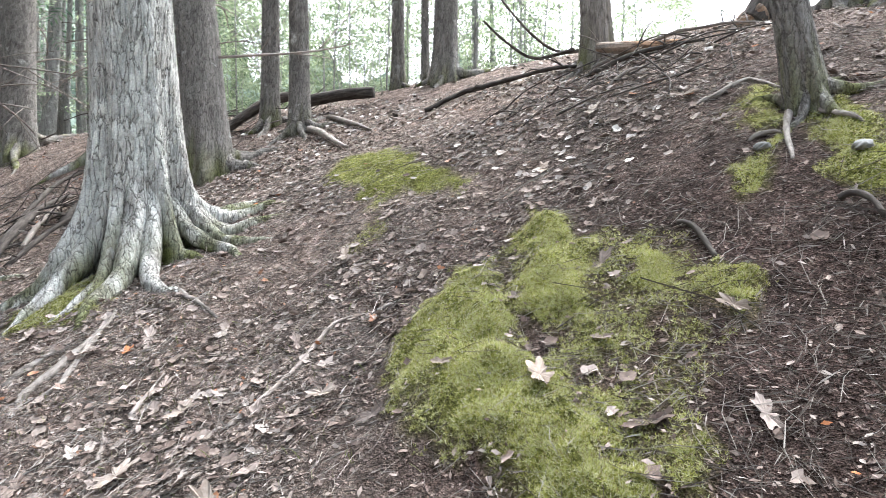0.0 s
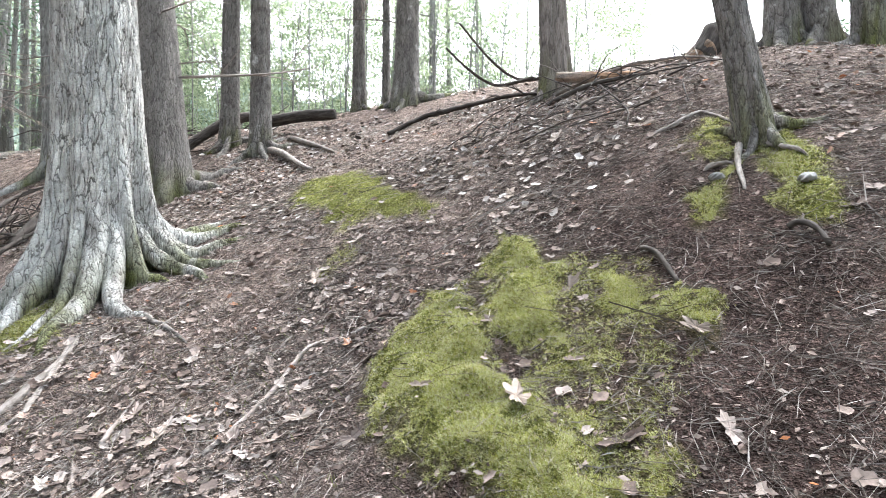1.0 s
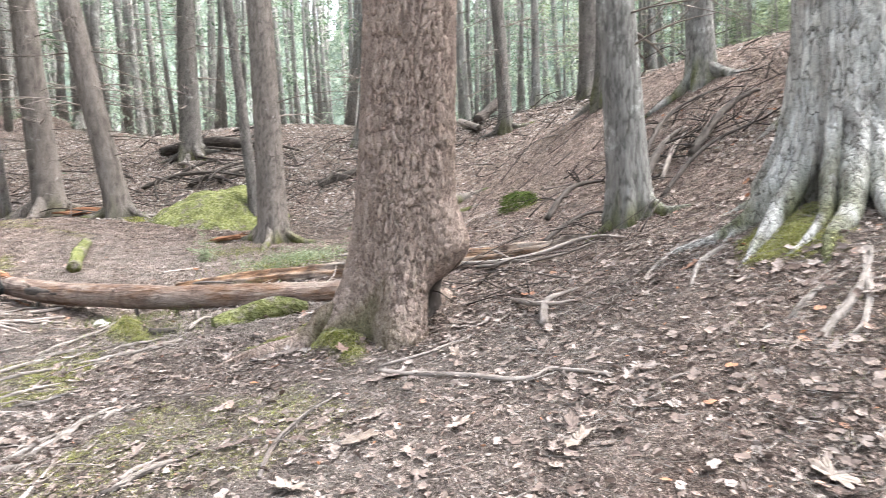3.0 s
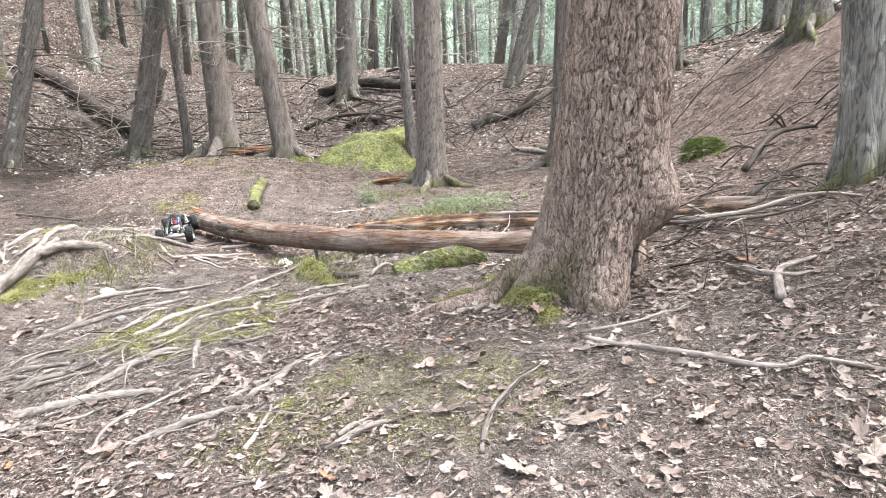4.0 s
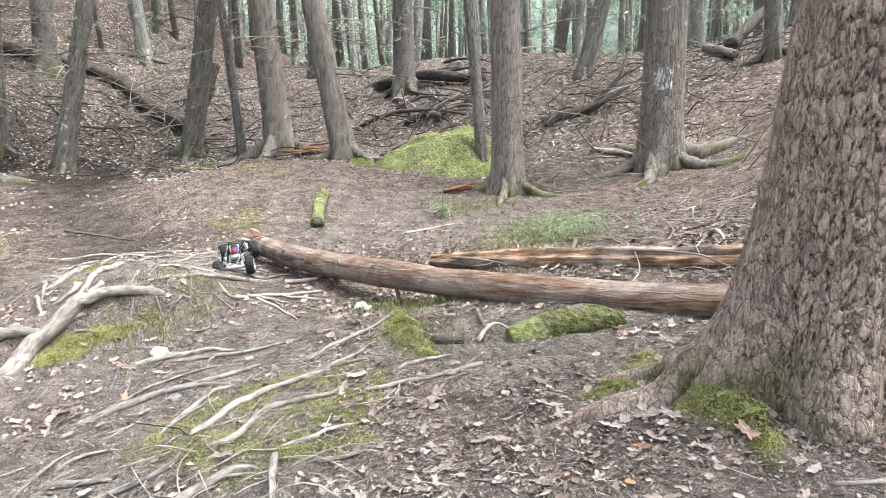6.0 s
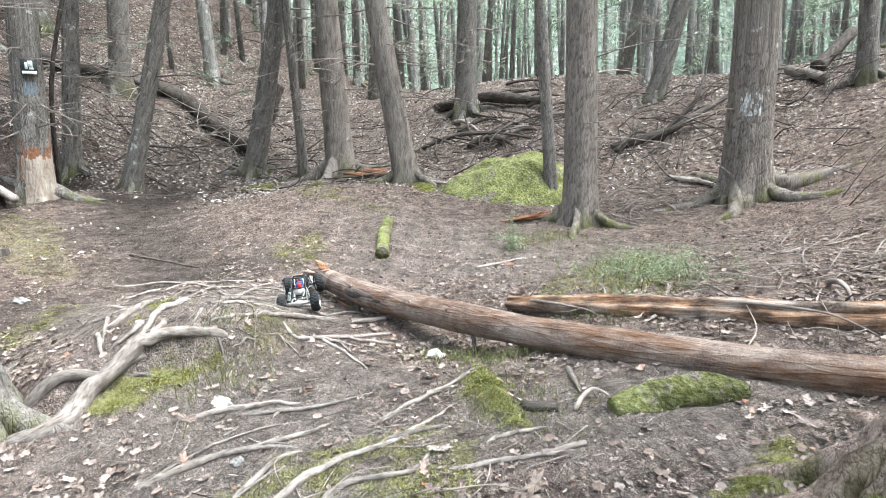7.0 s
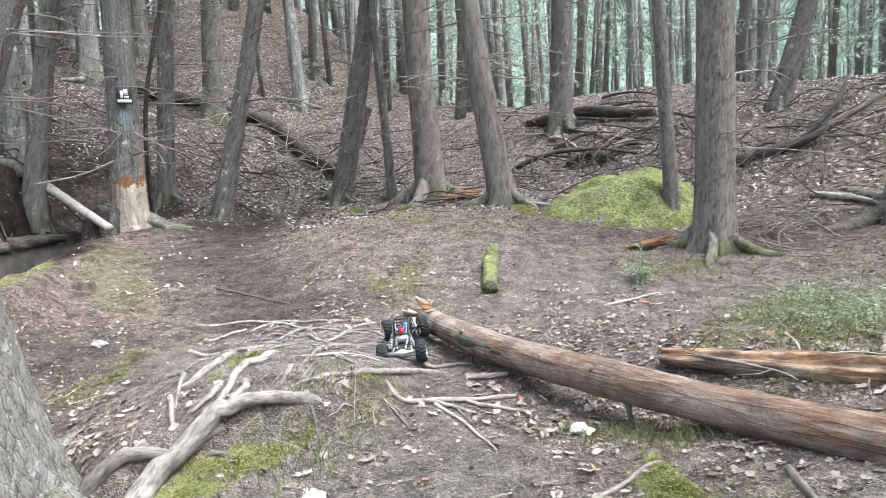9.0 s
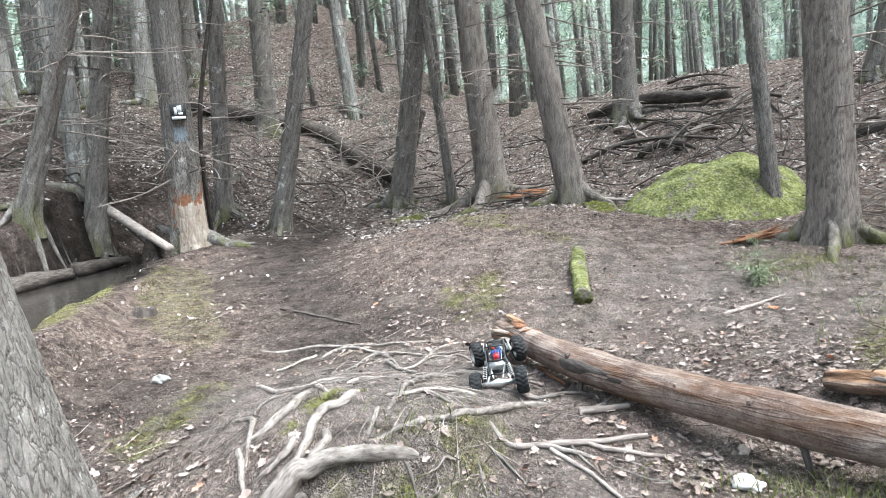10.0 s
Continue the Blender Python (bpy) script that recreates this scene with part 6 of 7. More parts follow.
# Brush heaps: thin dead twigs beyond counting.
def brush(name, label, cx, cy, rx, ry, n, height, seed, length=(0.4, 1.3), r=(0.004, 0.012), material=None):
    q = np.random.default_rng(seed)
    shapes = []
    for k in range(n):
        x, y = cx + float(np.clip(q.normal(), -1.6, 1.6)) * rx, cy + float(np.clip(q.normal(), -1.6, 1.6)) * ry
        z = gz1(x, y) + abs(q.normal()) * height * 0.5 + 0.01
        a, ln = q.uniform(0, 2 * np.pi), q.uniform(*length)
        d = np.array([np.cos(a), np.sin(a), 0])
        p0, p1 = np.array([x, y, z]) - d * ln / 2, np.array([x, y, z]) + d * ln / 2
        p0[2], p1[2] = gz1(p0[0], p0[1]) + q.uniform(0, height * 0.5), gz1(p1[0], p1[1]) + q.uniform(0, height)
        mid = (p0 + p1) / 2 + q.normal(size=3) * 0.09 * ln
        rr = q.uniform(*r)
        shapes.append(tube(smooth_path([p0, mid, p1], 3), [rr, rr * 0.5], 5))
    return tagged(part(name, join(*shapes), material or M_STICK), label, "brush", kind="stuff")


brush("brush_heap", "dark fallen twigs over the far creek slope", -11.0, 12.0, 2.6, 2.2, 70, 0.3, 95, (0.3, 1.6), (0.005, 0.02), M_DARKWOOD)
brush("brush_heap", "dark fallen twigs over the bank behind the cedar", 3.6, 10.0, 1.6, 1.8, 40, 0.2, 96, (0.15, 0.6), (0.003, 0.010), M_DARKWOOD)
brush("brush_heap", "dark fallen branches under the far trees", -5.5, 15.5, 2.6, 1.4, 70, 0.4, 97, (0.4, 1.5), (0.006, 0.025), M_DARKWOOD)
for k, (bx, by, brx, bry, bn) in enumerate([(-4.6, 12.6, 1.6, 0.9, 70), (0.2, 13.6, 1.8, 1.2, 60), (2.9, 12.6, 1.5, 1.3, 55), (-9.0, 14.2, 1.8, 1.4, 90), (4.4, 8.4, 1.1, 1.3, 14), (-0.6, 11.4, 1.0, 0.8, 60)]):
    brush("brush_heap", "dead twigs and branches strewn over the far slope", bx, by, brx, bry, bn, 0.3, 210 + k, (0.3, 1.5), (0.004, 0.016), M_DARKWOOD)
brush("brush_heap", "dark tangle of dead branches below the ridge", 3.55, 4.95, 0.5, 0.5, 70, 0.3, 100, (0.12, 0.45), (0.002, 0.009), M_DARKWOOD)
stick([(2.75, 4.35), (3.3, 4.95), (3.9, 5.5)], 0.045, "dark fallen branch below the ridge", M_DARKWOOD, arch=0.12, side=3)
stick([(3.3, 4.5), (3.9, 4.95), (4.5, 5.2)], 0.05, "dark rotten branch below the ridge", M_DARKWOOD, arch=0.1, side=3)
brush("rootlets", "thin pale rootlets hanging below the root ledge", -2.45, 4.02, 0.14, 0.2, 70, 0.08, 92, (0.06, 0.22), (0.001, 0.0028), M_STICK)
brush("rootlets", "thin pale rootlets tangled over the trodden soil", -2.9, 4.85, 0.4, 0.45, 110, 0.03, 93, (0.1, 0.4), (0.0015, 0.004), M_STICK)
brush("rootlets", "thin pale rootlets crossing the trodden soil", -1.5, 2.7, 0.55, 0.5, 130, 0.025, 94, (0.1, 0.4), (0.0015, 0.004), M_STICK)
brush("brush_heap", "heap of thin dead twigs beside the cedar trunk", 0.24, 9.16, 0.38, 0.38, 90, 0.28, 81, (0.25, 0.9), (0.003, 0.009))
brush("brush_heap", "scattered dead twigs behind the fallen logs", 0.9, 5.8, 0.8, 0.9, 80, 0.12, 82, (0.2, 0.9), (0.002, 0.007))
brush("brush_heap", "tangle of dead branches at the leaning trunk", -7.9, 14.5, 0.7, 0.5, 60, 1.2, 83, (0.5, 1.7), (0.008, 0.02))
brush("brush_heap", "heap of dead branches on the far bank", -1.8, 13.2, 0.8, 0.4, 45, 0.45, 84, (0.3, 1.3), (0.006, 0.03), M_DARKWOOD)
brush("brush_heap", "dead branches strewn over the far slope", 1.6, 12.0, 1.4, 1.4, 60, 0.35, 85, (0.3, 1.2), (0.004, 0.011), M_DARKWOOD)
brush("brush_heap", "dead branches strewn over the slope", 3.9, 6.4, 1.0, 1.2, 22, 0.2, 86, (0.2, 0.7), (0.003, 0.008), M_DARKWOOD)
brush("brush_heap", "dead twigs beside the brown trunk", 1.7, 3.7, 0.5, 0.6, 70, 0.16, 87, (0.15, 0.6), (0.002, 0.006), M_DARKWOOD)
brush("brush_heap", "dead twigs on the ridge below the log", 4.7, 0.3, 0.35, 0.4, 60, 0.12, 88, (0.15, 0.5), (0.003, 0.007), M_DARKWOOD)
brush("brush_heap", "dark dead branches behind the slim trunks", 5.4, 5.4, 0.6, 0.5, 70, 0.3, 89, (0.15, 0.6), (0.003, 0.010), M_DARKWOOD)
brush("brush_heap", "wet twigs and roots caught along the far edge of the creek", -9.2, 7.6, 0.14, 0.45, 50, 0.06, 98, (0.12, 0.35), (0.003, 0.008), M_DARKWOOD)
fallen_log("rotten_log", "dark rotten log under the far creek bank", [(-9.2, 7.7, 0.84), (-9.36, 8.2, 0.85), (-9.5, 8.75, 0.83)], [0.10, 0.09, 0.06], M_DARKWOOD, 14, 0.4, 27)
brush("brush_heap", "dead branches along the creek bank", -11.4, 8.4, 0.6, 0.9, 40, 0.2, 90, (0.3, 0.9), (0.006, 0.02), M_DARKWOOD)
brush("brush_heap", "dead branches strewn over the creek slope", -12.0, 12.5, 2.0, 2.2, 36, 0.25, 91, (0.3, 1.3), (0.006, 0.018), M_DARKWOOD)


# ---- stones, stumps and small growth ----
def stone(name, x, y, sx, sy, sz, label, material, seed, category="stone", sink=0.55, detail=4, rough=0.45):
    bm = bmesh.new()
    bmesh.ops.create_icosphere(bm, subdivisions=detail, radius=1)
    v = np.array([p.co for p in bm.verts])
    f = [tuple(p.index for p in t.verts) for t in bm.faces]
    bm.free()
    n = fbm(v[:, 0] * 1.6 + seed, v[:, 1] * 1.6 + v[:, 2] * 1.1, seed, 2) - 0.5
    v = v * (1 + rough * 2 * n)[:, None] * [sx, sy, sz]
    v[:, 2] = np.where(v[:, 2] < 0, v[:, 2] * 0.6, v[:, 2])
    g = gz1(x, y)
    v += [x, y, g + sz * (0.6 - sink)]
    return tagged(part(name, (v, f), material), label, category), v


def dome(x, y, sx, sy, h, seed):
    """A low boulder that slopes gently one way and rises steeply the other."""
    n = 90
    u, v = np.meshgrid(np.linspace(-1.15, 1.15, n), np.linspace(-1.15, 1.15, n), indexing="ij")
    far = np.hypot(u, v) * (1 + 0.22 * (fbm(np.cos(np.arctan2(v, u)) * 2 + seed, np.sin(np.arctan2(v, u)) * 2, seed, 3) - 0.5))
    rise = np.clip(1 - far**2.4, -0.3, 1) * (0.78 + 0.32 * np.clip(u + 0.35, -1, 0.6))
    rise = rise + 0.30 * (fbm(u * 2.6, v * 2.6, seed + 1, 3) - 0.5) + 0.10 * (fbm(u * 9, v * 9, seed + 2, 3) - 0.5)
    px, py = x + sx * u, y + sy * v
    i = np.arange(n * n).reshape(n, n)
    f = np.stack([i[:-1, :-1], i[1:, :-1], i[1:, 1:], i[:-1, 1:]], -1).reshape(-1, 4)
    p = np.stack([px, py, ground_z(px, py) + h * rise], -1).reshape(-1, 3)
    keep = (far < 1.14).ravel()[f].all(1)
    return subset((p, f), {}, keep)[0]


tagged(part("boulder", dome(-1.45, 10.15, 1.05, 0.9, 0.58, 4), M_MOSSROCK), "low boulder covered in yellow-green moss", "boulder")
stone("stone", 3.40, -0.60, 0.038, 0.028, 0.02, "small pale stone on the mossy bank", M_STONE, 5)
stone("stone", 3.25, -0.89, 0.042, 0.03, 0.024, "flat grey stone in moss", M_STONE, 6)
stick([(3.06, -0.84), (3.02, -0.90), (2.96, -0.95)], 0.012, "short arched dark root on the bank", M_DARKWOOD, 0.6, 0.03, taper=0.8)
stone("stone", -4.63, 4.89, 0.06, 0.045, 0.03, "grey stone on the creek slope", M_STONE, 10)
stone("stone", -2.25, 3.68, 0.045, 0.035, 0.03, "small white stone on the trodden soil", M_WHITE, 11)
stone("stone", -1.91, 3.22, 0.03, 0.025, 0.02, "small pale pebble on the soil", M_STONE, 12)
stone("bracket_fungus", -1.35, 4.50, 0.06, 0.045, 0.03, "white bracket fungus lying below the fallen log", M_WHITE, 13, "fungus", 0.1)
q = np.random.default_rng(12)
n = 900
a, e = q.uniform(0, 6.28, n), q.uniform(0.0, 1.0, n)
nn = np.stack([np.cos(a) * np.sqrt(1 - e**2), np.sin(a) * np.sqrt(1 - e**2), e], 1)
lump = 0.9 + 0.3 * fbm(nn[:, 0] * 3, nn[:, 1] * 3 + nn[:, 2] * 2, 3, 2)
where = np.array([2.35, 6.25, gz1(2.35, 6.25) - 0.03]) + nn * [0.17, 0.15, 0.2] * lump[:, None]
tagged(part("moss_clump", sprays(where, a, q.uniform(0.05, 0.1, n), 13, 0.5), M_DARKMOSS), "round clump of dark green moss on the slope", "moss")

sx0, sy0, sz0 = -5.95, 5.95, gz1(-5.95, 5.95)
stump = empty("stump", sx0, sy0, sz0, "small hollow broken stump on the creek bank", "stump")
th = np.linspace(0, 2 * np.pi, 40, endpoint=False)
jag = 0.03 + 0.24 * np.clip(fbm(np.cos(th) * 2.4 + 4, np.sin(th) * 2.4, 5, 3) - 0.25, 0, 1) + 0.05 * vnoise(th * 9, th * 0, 6)
rings = [(0.12, -0.08 + 0 * th), (0.085, 0.04 + 0 * th), (0.08, jag * 0.45), (0.06, jag * 0.42), (0.055, 0.02 + 0 * th), (0.02, 0.0 * th - 0.01)]
v = np.concatenate([np.stack([sx0 + r * np.cos(th) * (1 + 0.2 * np.sin(3 * th) + 0.1 * np.sin(11 * th)), sy0 + r * np.sin(th), sz0 + h], 1) for r, h in rings])
f = [(k * 40 + i, k * 40 + (i + 1) % 40, (k + 1) * 40 + (i + 1) % 40, (k + 1) * 40 + i) for k in range(5) for i in range(40)]
part("wall", (v, np.array(f)), M_DARKWOOD, stump)

def rotten_chunk(x, y, yaw, long, wide, label, seed):
    """Crumbling rotten wood: splinters of uneven length lying side by side."""
    q = np.random.default_rng(seed)
    g = gz1(x, y)
    t = empty("wood_chunk", x, y, g, label, "wood", "rotten wood pieces")
    a = radians(yaw)
    d, s = np.array([math.cos(a), math.sin(a), 0]), np.array([-math.sin(a), math.cos(a), 0])
    for k in range(9):
        off = q.uniform(-1, 1)
        c = np.array([x, y, g]) + s * off * wide + np.array([0, 0, 0.02 + wide * 0.7 * (1 - off**2) * q.uniform(0.3, 1)]) + d * q.normal() * long * 0.12
        half = d * long * q.uniform(0.25, 0.5)
        r = wide * q.uniform(0.22, 0.45)
        part("splinter", tube(smooth_path([c - half, c + q.normal(size=3) * 0.015, c + half + [0, 0, q.uniform(-0.02, 0.04)]], 5), [r * 0.4, r, r * 0.8, r * 0.3], 6, 0.7, seed + k, squash=0.6), M_ROT, t)


rotten_chunk(-1.08, 8.5, 52, 0.75, 0.09, "heap of crumbling orange rotten wood beside a trunk", 30)
rotten_chunk(-4.2, 12.1, 4, 0.8, 0.15, "broken block of orange rotten wood by a trunk", 33)
q = np.random.default_rng(46)
n = 260
x, y = -0.02 + q.normal(size=n) * 0.24, 5.95 + q.normal(size=n) * 0.36
tagged(part("seedlings", sprays(np.stack([x, y, ground_z(x, y) + q.uniform(0.02, 0.13, n)], 1), q.uniform(0, 6.28, n), q.uniform(0.08, 0.17, n), 47, 0.2), M_SPRING), "low feathery hemlock seedlings on the forest floor", "seedlings", kind="stuff")
sapling = empty("sapling", -1.15, 7.2, gz1(-1.15, 7.2), "tiny green hemlock sapling on the track", "sapling")
part("stem", tube(np.array([(-1.15, 7.2, gz1(-1.15, 7.2) - 0.02), (-1.15, 7.2, gz1(-1.15, 7.2) + 0.42)]), [0.006, 0.002], 5), M_STICK, sapling)
q = np.random.default_rng(44)
n = 46
sh = q.uniform(0.05, 1, n)
sa = q.uniform(0, 6.28, n)
sw = np.stack([-1.15 + 0 * sh, 7.2 + 0 * sh, gz1(-1.15, 7.2) + 0.4 * sh], 1)
part("foliage", sprays(sw, sa, 0.24 * (1.15 - sh), 45, 0.1), M_SPRING, sapling, "soft green needles")

# Trail sign.
sz = gz1(-8.24, 8.86) + 1.88
sign_m = Matrix.Translation((-8.24 + 0.075 + 0.178, 8.86 - 0.18, sz)) @ Matrix.Rotation(radians(-46 + 90), 4, "Z")
sign = empty("trail_sign", *sign_m.translation, "small black and white trail sign on the stripped trunk", "sign")
part("plate", moved(box(-0.10, 0.10, -0.006, 0.006, -0.10, 0.12, 0.003), sign_m), M_SIGNBLACK, sign)
part("text_bar", moved(box(-0.088, 0.088, -0.011, -0.006, -0.085, -0.045, 0.001), sign_m), M_SIGNWHITE, sign, "white lettering bar")
part("symbol", moved(join(box(-0.05, -0.015, -0.011, -0.006, -0.02, 0.075, 0.002), box(-0.01, 0.045, -0.011, -0.006, 0.015, 0.095, 0.002), box(0.0, 0.055, -0.011, -0.006, -0.025, 0.005, 0.002)), sign_m), M_SIGNWHITE, sign, "white symbol")


# ---- model crawler ----
car_m = Matrix.Translation((-2.50, 5.20, gz1(-2.50, 5.20) + 0.02)) @ Euler((radians(9), radians(-5), radians(18))).to_matrix().to_4x4() @ Matrix.Scale(1.17, 4)
crawler = empty("model_crawler", *car_m.translation, "radio-controlled rock crawler with black tyres and open tube frame", "toy car")
R_T, W_T = 0.060, 0.052


def tyre_shape():
    """Ring tyre with staggered tread lugs; the axle lies along x."""
    seg, prof = 72, []
    for u in np.linspace(-1, 1, 15):
        prof.append((u * W_T / 2, R_T * (1 - 0.16 * abs(u) ** 3.2)))
    prof += [(W_T * 0.42, R_T * 0.66), (W_T * 0.36, R_T * 0.56), (-W_T * 0.36, R_T * 0.56), (-W_T * 0.42, R_T * 0.66)]
    n = len(prof)
    verts = []
    for k in range(seg):
        a = 2 * math.pi * k / seg
        for i, (x, r) in enumerate(prof):
            if i < 15:
                u = abs(i - 7) / 7
                lug = ((k + (2 if i < 7 else 0) + int(u * 2)) % 4) < 2
                r = r + (0.0 if lug else -0.0055)
            verts.append((x, r * math.cos(a), r * math.sin(a)))
    faces = [(k * n + i, k * n + (i + 1) % n, ((k + 1) % seg) * n + (i + 1) % n, ((k + 1) % seg) * n + i) for k in range(seg) for i in range(n)]
    return np.array(verts), faces


def lathe(profile, seg=28):
    n = len(profile)
    verts = [(x, r * math.cos(2 * math.pi * k / seg), r * math.sin(2 * math.pi * k / seg)) for k in range(seg) for x, r in profile]
    faces = [(k * n + i, k * n + i + 1, ((k + 1) % seg) * n + i + 1, ((k + 1) % seg) * n + i) for k in range(seg) for i in range(n - 1)]
    return np.array(verts), faces


def rod(p, q, r, sides=8):
    return tube(np.array([p, (np.array(p) + q) / 2, q]), r, sides)


def local(name, shape, material, parent, label="", smooth=True):
    return part(name, moved(shape, car_m), material, parent, label, smooth)


WB, TR = 0.155, 0.098
for sy, steer in ((1, 16), (-1, 0)):
    for sx in (-1, 1):
        place = Matrix.Translation((sx * TR, sy * WB, R_T)) @ Matrix.Rotation(radians(steer), 4, "Z")
        wheel = local("wheel", moved(lathe([(-0.02, 0.0), (-0.02, 0.012), (0.022, 0.012), (0.022, 0.0)], 14), place), M_BLACK, crawler)
        local("tyre", moved(tyre_shape(), place), M_TYRE, wheel, "black lugged rubber tyre")
        ring = [(sx * 0.024, 0.038), (sx * 0.027, 0.034), (sx * 0.024, 0.029), (sx * 0.012, 0.027), (-sx * 0.02, 0.03), (-sx * 0.022, 0.036), (sx * 0.024, 0.038)]
        local("rim", moved(lathe(ring), place), M_ALU, wheel, "silver beadlock ring")
        spokes = [moved(box(sx * 0.010 - 0.003, sx * 0.010 + 0.003, -0.005, 0.005, 0.008, 0.03, 0.001), Matrix.Rotation(2 * math.pi * k / 6, 4, "X")) for k in range(6)]
        local("spokes", moved(join(*spokes), place), M_BLACK, wheel)
    local("axle", join(tube(np.array([(-TR + 0.012, sy * WB, R_T), (-0.03, sy * WB, R_T), (0, sy * WB, R_T), (0.03, sy * WB, R_T), (TR - 0.012, sy * WB, R_T)]), [0.009, 0.009, 0.012, 0.022, 0.012, 0.009, 0.009], 12)), M_ALU if sy < 0 else M_BLACK, crawler, "pale metal axle housing" if sy < 0 else "black axle housing")
    for sx in (-1, 1):
        local("link", rod((sx * 0.055, sy * WB * 0.95, R_T - 0.008), (sx * 0.03, sy * 0.045, R_T + 0.012), 0.004), M_ALU, crawler, "silver suspension link")
        local("link", rod((sx * 0.02, sy * WB * 0.97, R_T + 0.022), (sx * 0.035, sy * 0.05, R_T + 0.04), 0.0035), M_ALU, crawler, "silver suspension link")
        lo, hi = np.array((sx * 0.062, sy * WB * 0.86, R_T + 0.004)), np.array((sx * 0.045, sy * WB * 0.66, R_T + 0.085))
        shock = local("shock_absorber", rod(lo, hi, 0.0045), M_BLACK, crawler)
        t = np.linspace(0, 1, 90)
        axis = (hi - lo) / np.linalg.norm(hi - lo)
        s1 = np.cross(axis, (1, 0, 0)) / np.linalg.norm(np.cross(axis, (1, 0, 0)))
        s2 = np.cross(axis, s1)
        coil = lo + np.outer(0.12 + 0.62 * t, hi - lo) + 0.0085 * (np.outer(np.cos(t * 44), s1) + np.outer(np.sin(t * 44), s2))
        local("spring", tube(coil, 0.0013, 5), M_WHITEP, shock, "pale coil spring")
local("skid_plate", box(-0.035, 0.035, -0.06, 0.06, R_T - 0.004, R_T + 0.006, 0.003), M_BLACK, crawler)
local("gearbox", box(-0.022, 0.022, -0.035, 0.03, R_T + 0.006, R_T + 0.045, 0.005), M_BLACK, crawler)
local("motor", moved(lathe([(-0.03, 0.0), (-0.03, 0.017), (0.03, 0.017), (0.032, 0.006), (0.032, 0.0)], 20), Matrix.Translation((0, -0.06, R_T + 0.035))), M_ALU, crawler, "silver can motor")
local("battery", box(-0.024, 0.024, 0.035, 0.135, R_T + 0.035, R_T + 0.062, 0.004), M_BLACK, crawler)
local("speed_controller", box(-0.02, 0.024, -0.02, 0.022, R_T + 0.05, R_T + 0.075, 0.003), M_BLUE, crawler, "blue electronics case")
local("servo", box(-0.012, 0.016, -0.045, -0.02, R_T + 0.052, R_T + 0.08, 0.003), M_RED, crawler, "red connector housing")
local("servo", box(-0.03, 0.02, 0.135, 0.158, R_T + 0.02, R_T + 0.045, 0.003), M_BLACK, crawler)
cage = [((0.042, -0.13, 0.09), (0.042, -0.03, 0.175)), ((0.042, -0.03, 0.175), (0.042, 0.04, 0.165)), ((0.042, 0.04, 0.165), (0.038, 0.15, 0.12)), ((0.042, -0.13, 0.09), (0.04, 0.14, 0.08)), ((0.042, -0.03, 0.175), (0.045, 0.0, 0.085)),
        ((0.042, 0.04, 0.165), (0.045, 0.03, 0.085)), ((0.038, 0.15, 0.12), (0.04, 0.14, 0.08)), ((0.042, -0.10, 0.115), (0.045, 0.0, 0.085))]
for a, b in cage:
    for s in (-1, 1):
        local("tube", rod((s * a[0], a[1], a[2]), (s * b[0], b[1], b[2]), 0.0035), M_BLACK, crawler)
for y, z in ((-0.13, 0.09), (-0.03, 0.175), (0.04, 0.165), (0.15, 0.12), (-0.08, 0.13)):
    local("tube", rod((-0.042, y, z), (0.042, y, z), 0.0035), M_BLACK, crawler)
for k, (x, c) in enumerate(((-0.012, M_RED), (0.0, M_BLACK), (0.012, M_BLUE), (0.02, M_WHITEP))):
    wire = smooth_path([(x, -0.05, R_T + 0.05), (x + 0.01, -0.02, R_T + 0.095), (x - 0.006, 0.03, R_T + 0.085), (x, 0.06, R_T + 0.06)], 6)
    local("wire", tube(wire, 0.002, 5), c, crawler)


# ---- leaf litter, twigs, moss and grass ----
def region(n, x0, x1, y0, y1, seed):
    q = np.random.default_rng(seed)
    return q.uniform(x0, x1, n), q.uniform(y0, y1, n), q


LEAF = np.array([(-0.5, 0, 0.02), (-0.22, 0.2, 0.07), (0.12, 0.24, 0.06), (0.5, 0, 0.04), (0.12, -0.24, 0.10), (-0.22, -0.2, 0.05), (-0.1, 0, 0.0), (0.2, 0, 0.0)])
LEAF_F = np.array([(0, 6, 1), (1, 6, 2), (2, 6, 7), (2, 7, 3), (3, 7, 4), (4, 7, 6), (4, 6, 5), (5, 6, 0)])
CURLED = LEAF * [1, 0.7, 1] + np.c_[np.zeros(8), np.zeros(8), 1.3 * np.abs(LEAF[:, 1]) + 0.5 * LEAF[:, 0] ** 2]


def torn_leaf(seed, n, long, lobed):
    """A dry leaf with an uneven outline, cupped along its middle."""
    q = np.random.default_rng(seed)
    pts = []
    for k in range(n):
        a = 2 * math.pi * k / n
        e = long * abs(math.cos(a)) + (1 - long) * 0.9 * abs(math.sin(a))
        e *= (1 - lobed * (0.5 + 0.5 * math.cos(k * 2 * math.pi * 7 / n))) * q.uniform(0.9, 1.08)
        x, y = e * math.cos(a) * 0.75, e * math.sin(a) * 0.75
        pts.append((x, y, 0.03 + 0.3 * abs(y) * q.uniform(0.2, 1.0) + 0.25 * x * x + q.normal() * 0.02))
    return np.array(pts + [(0, 0, 0.0)]), np.array([(k, (k + 1) % n, n) for k in range(n)])


OAK, OAK_F = torn_leaf(3, 42, 0.73, 0.34)
OAK2, OAK2_F = torn_leaf(4, 36, 0.72, 0.3)
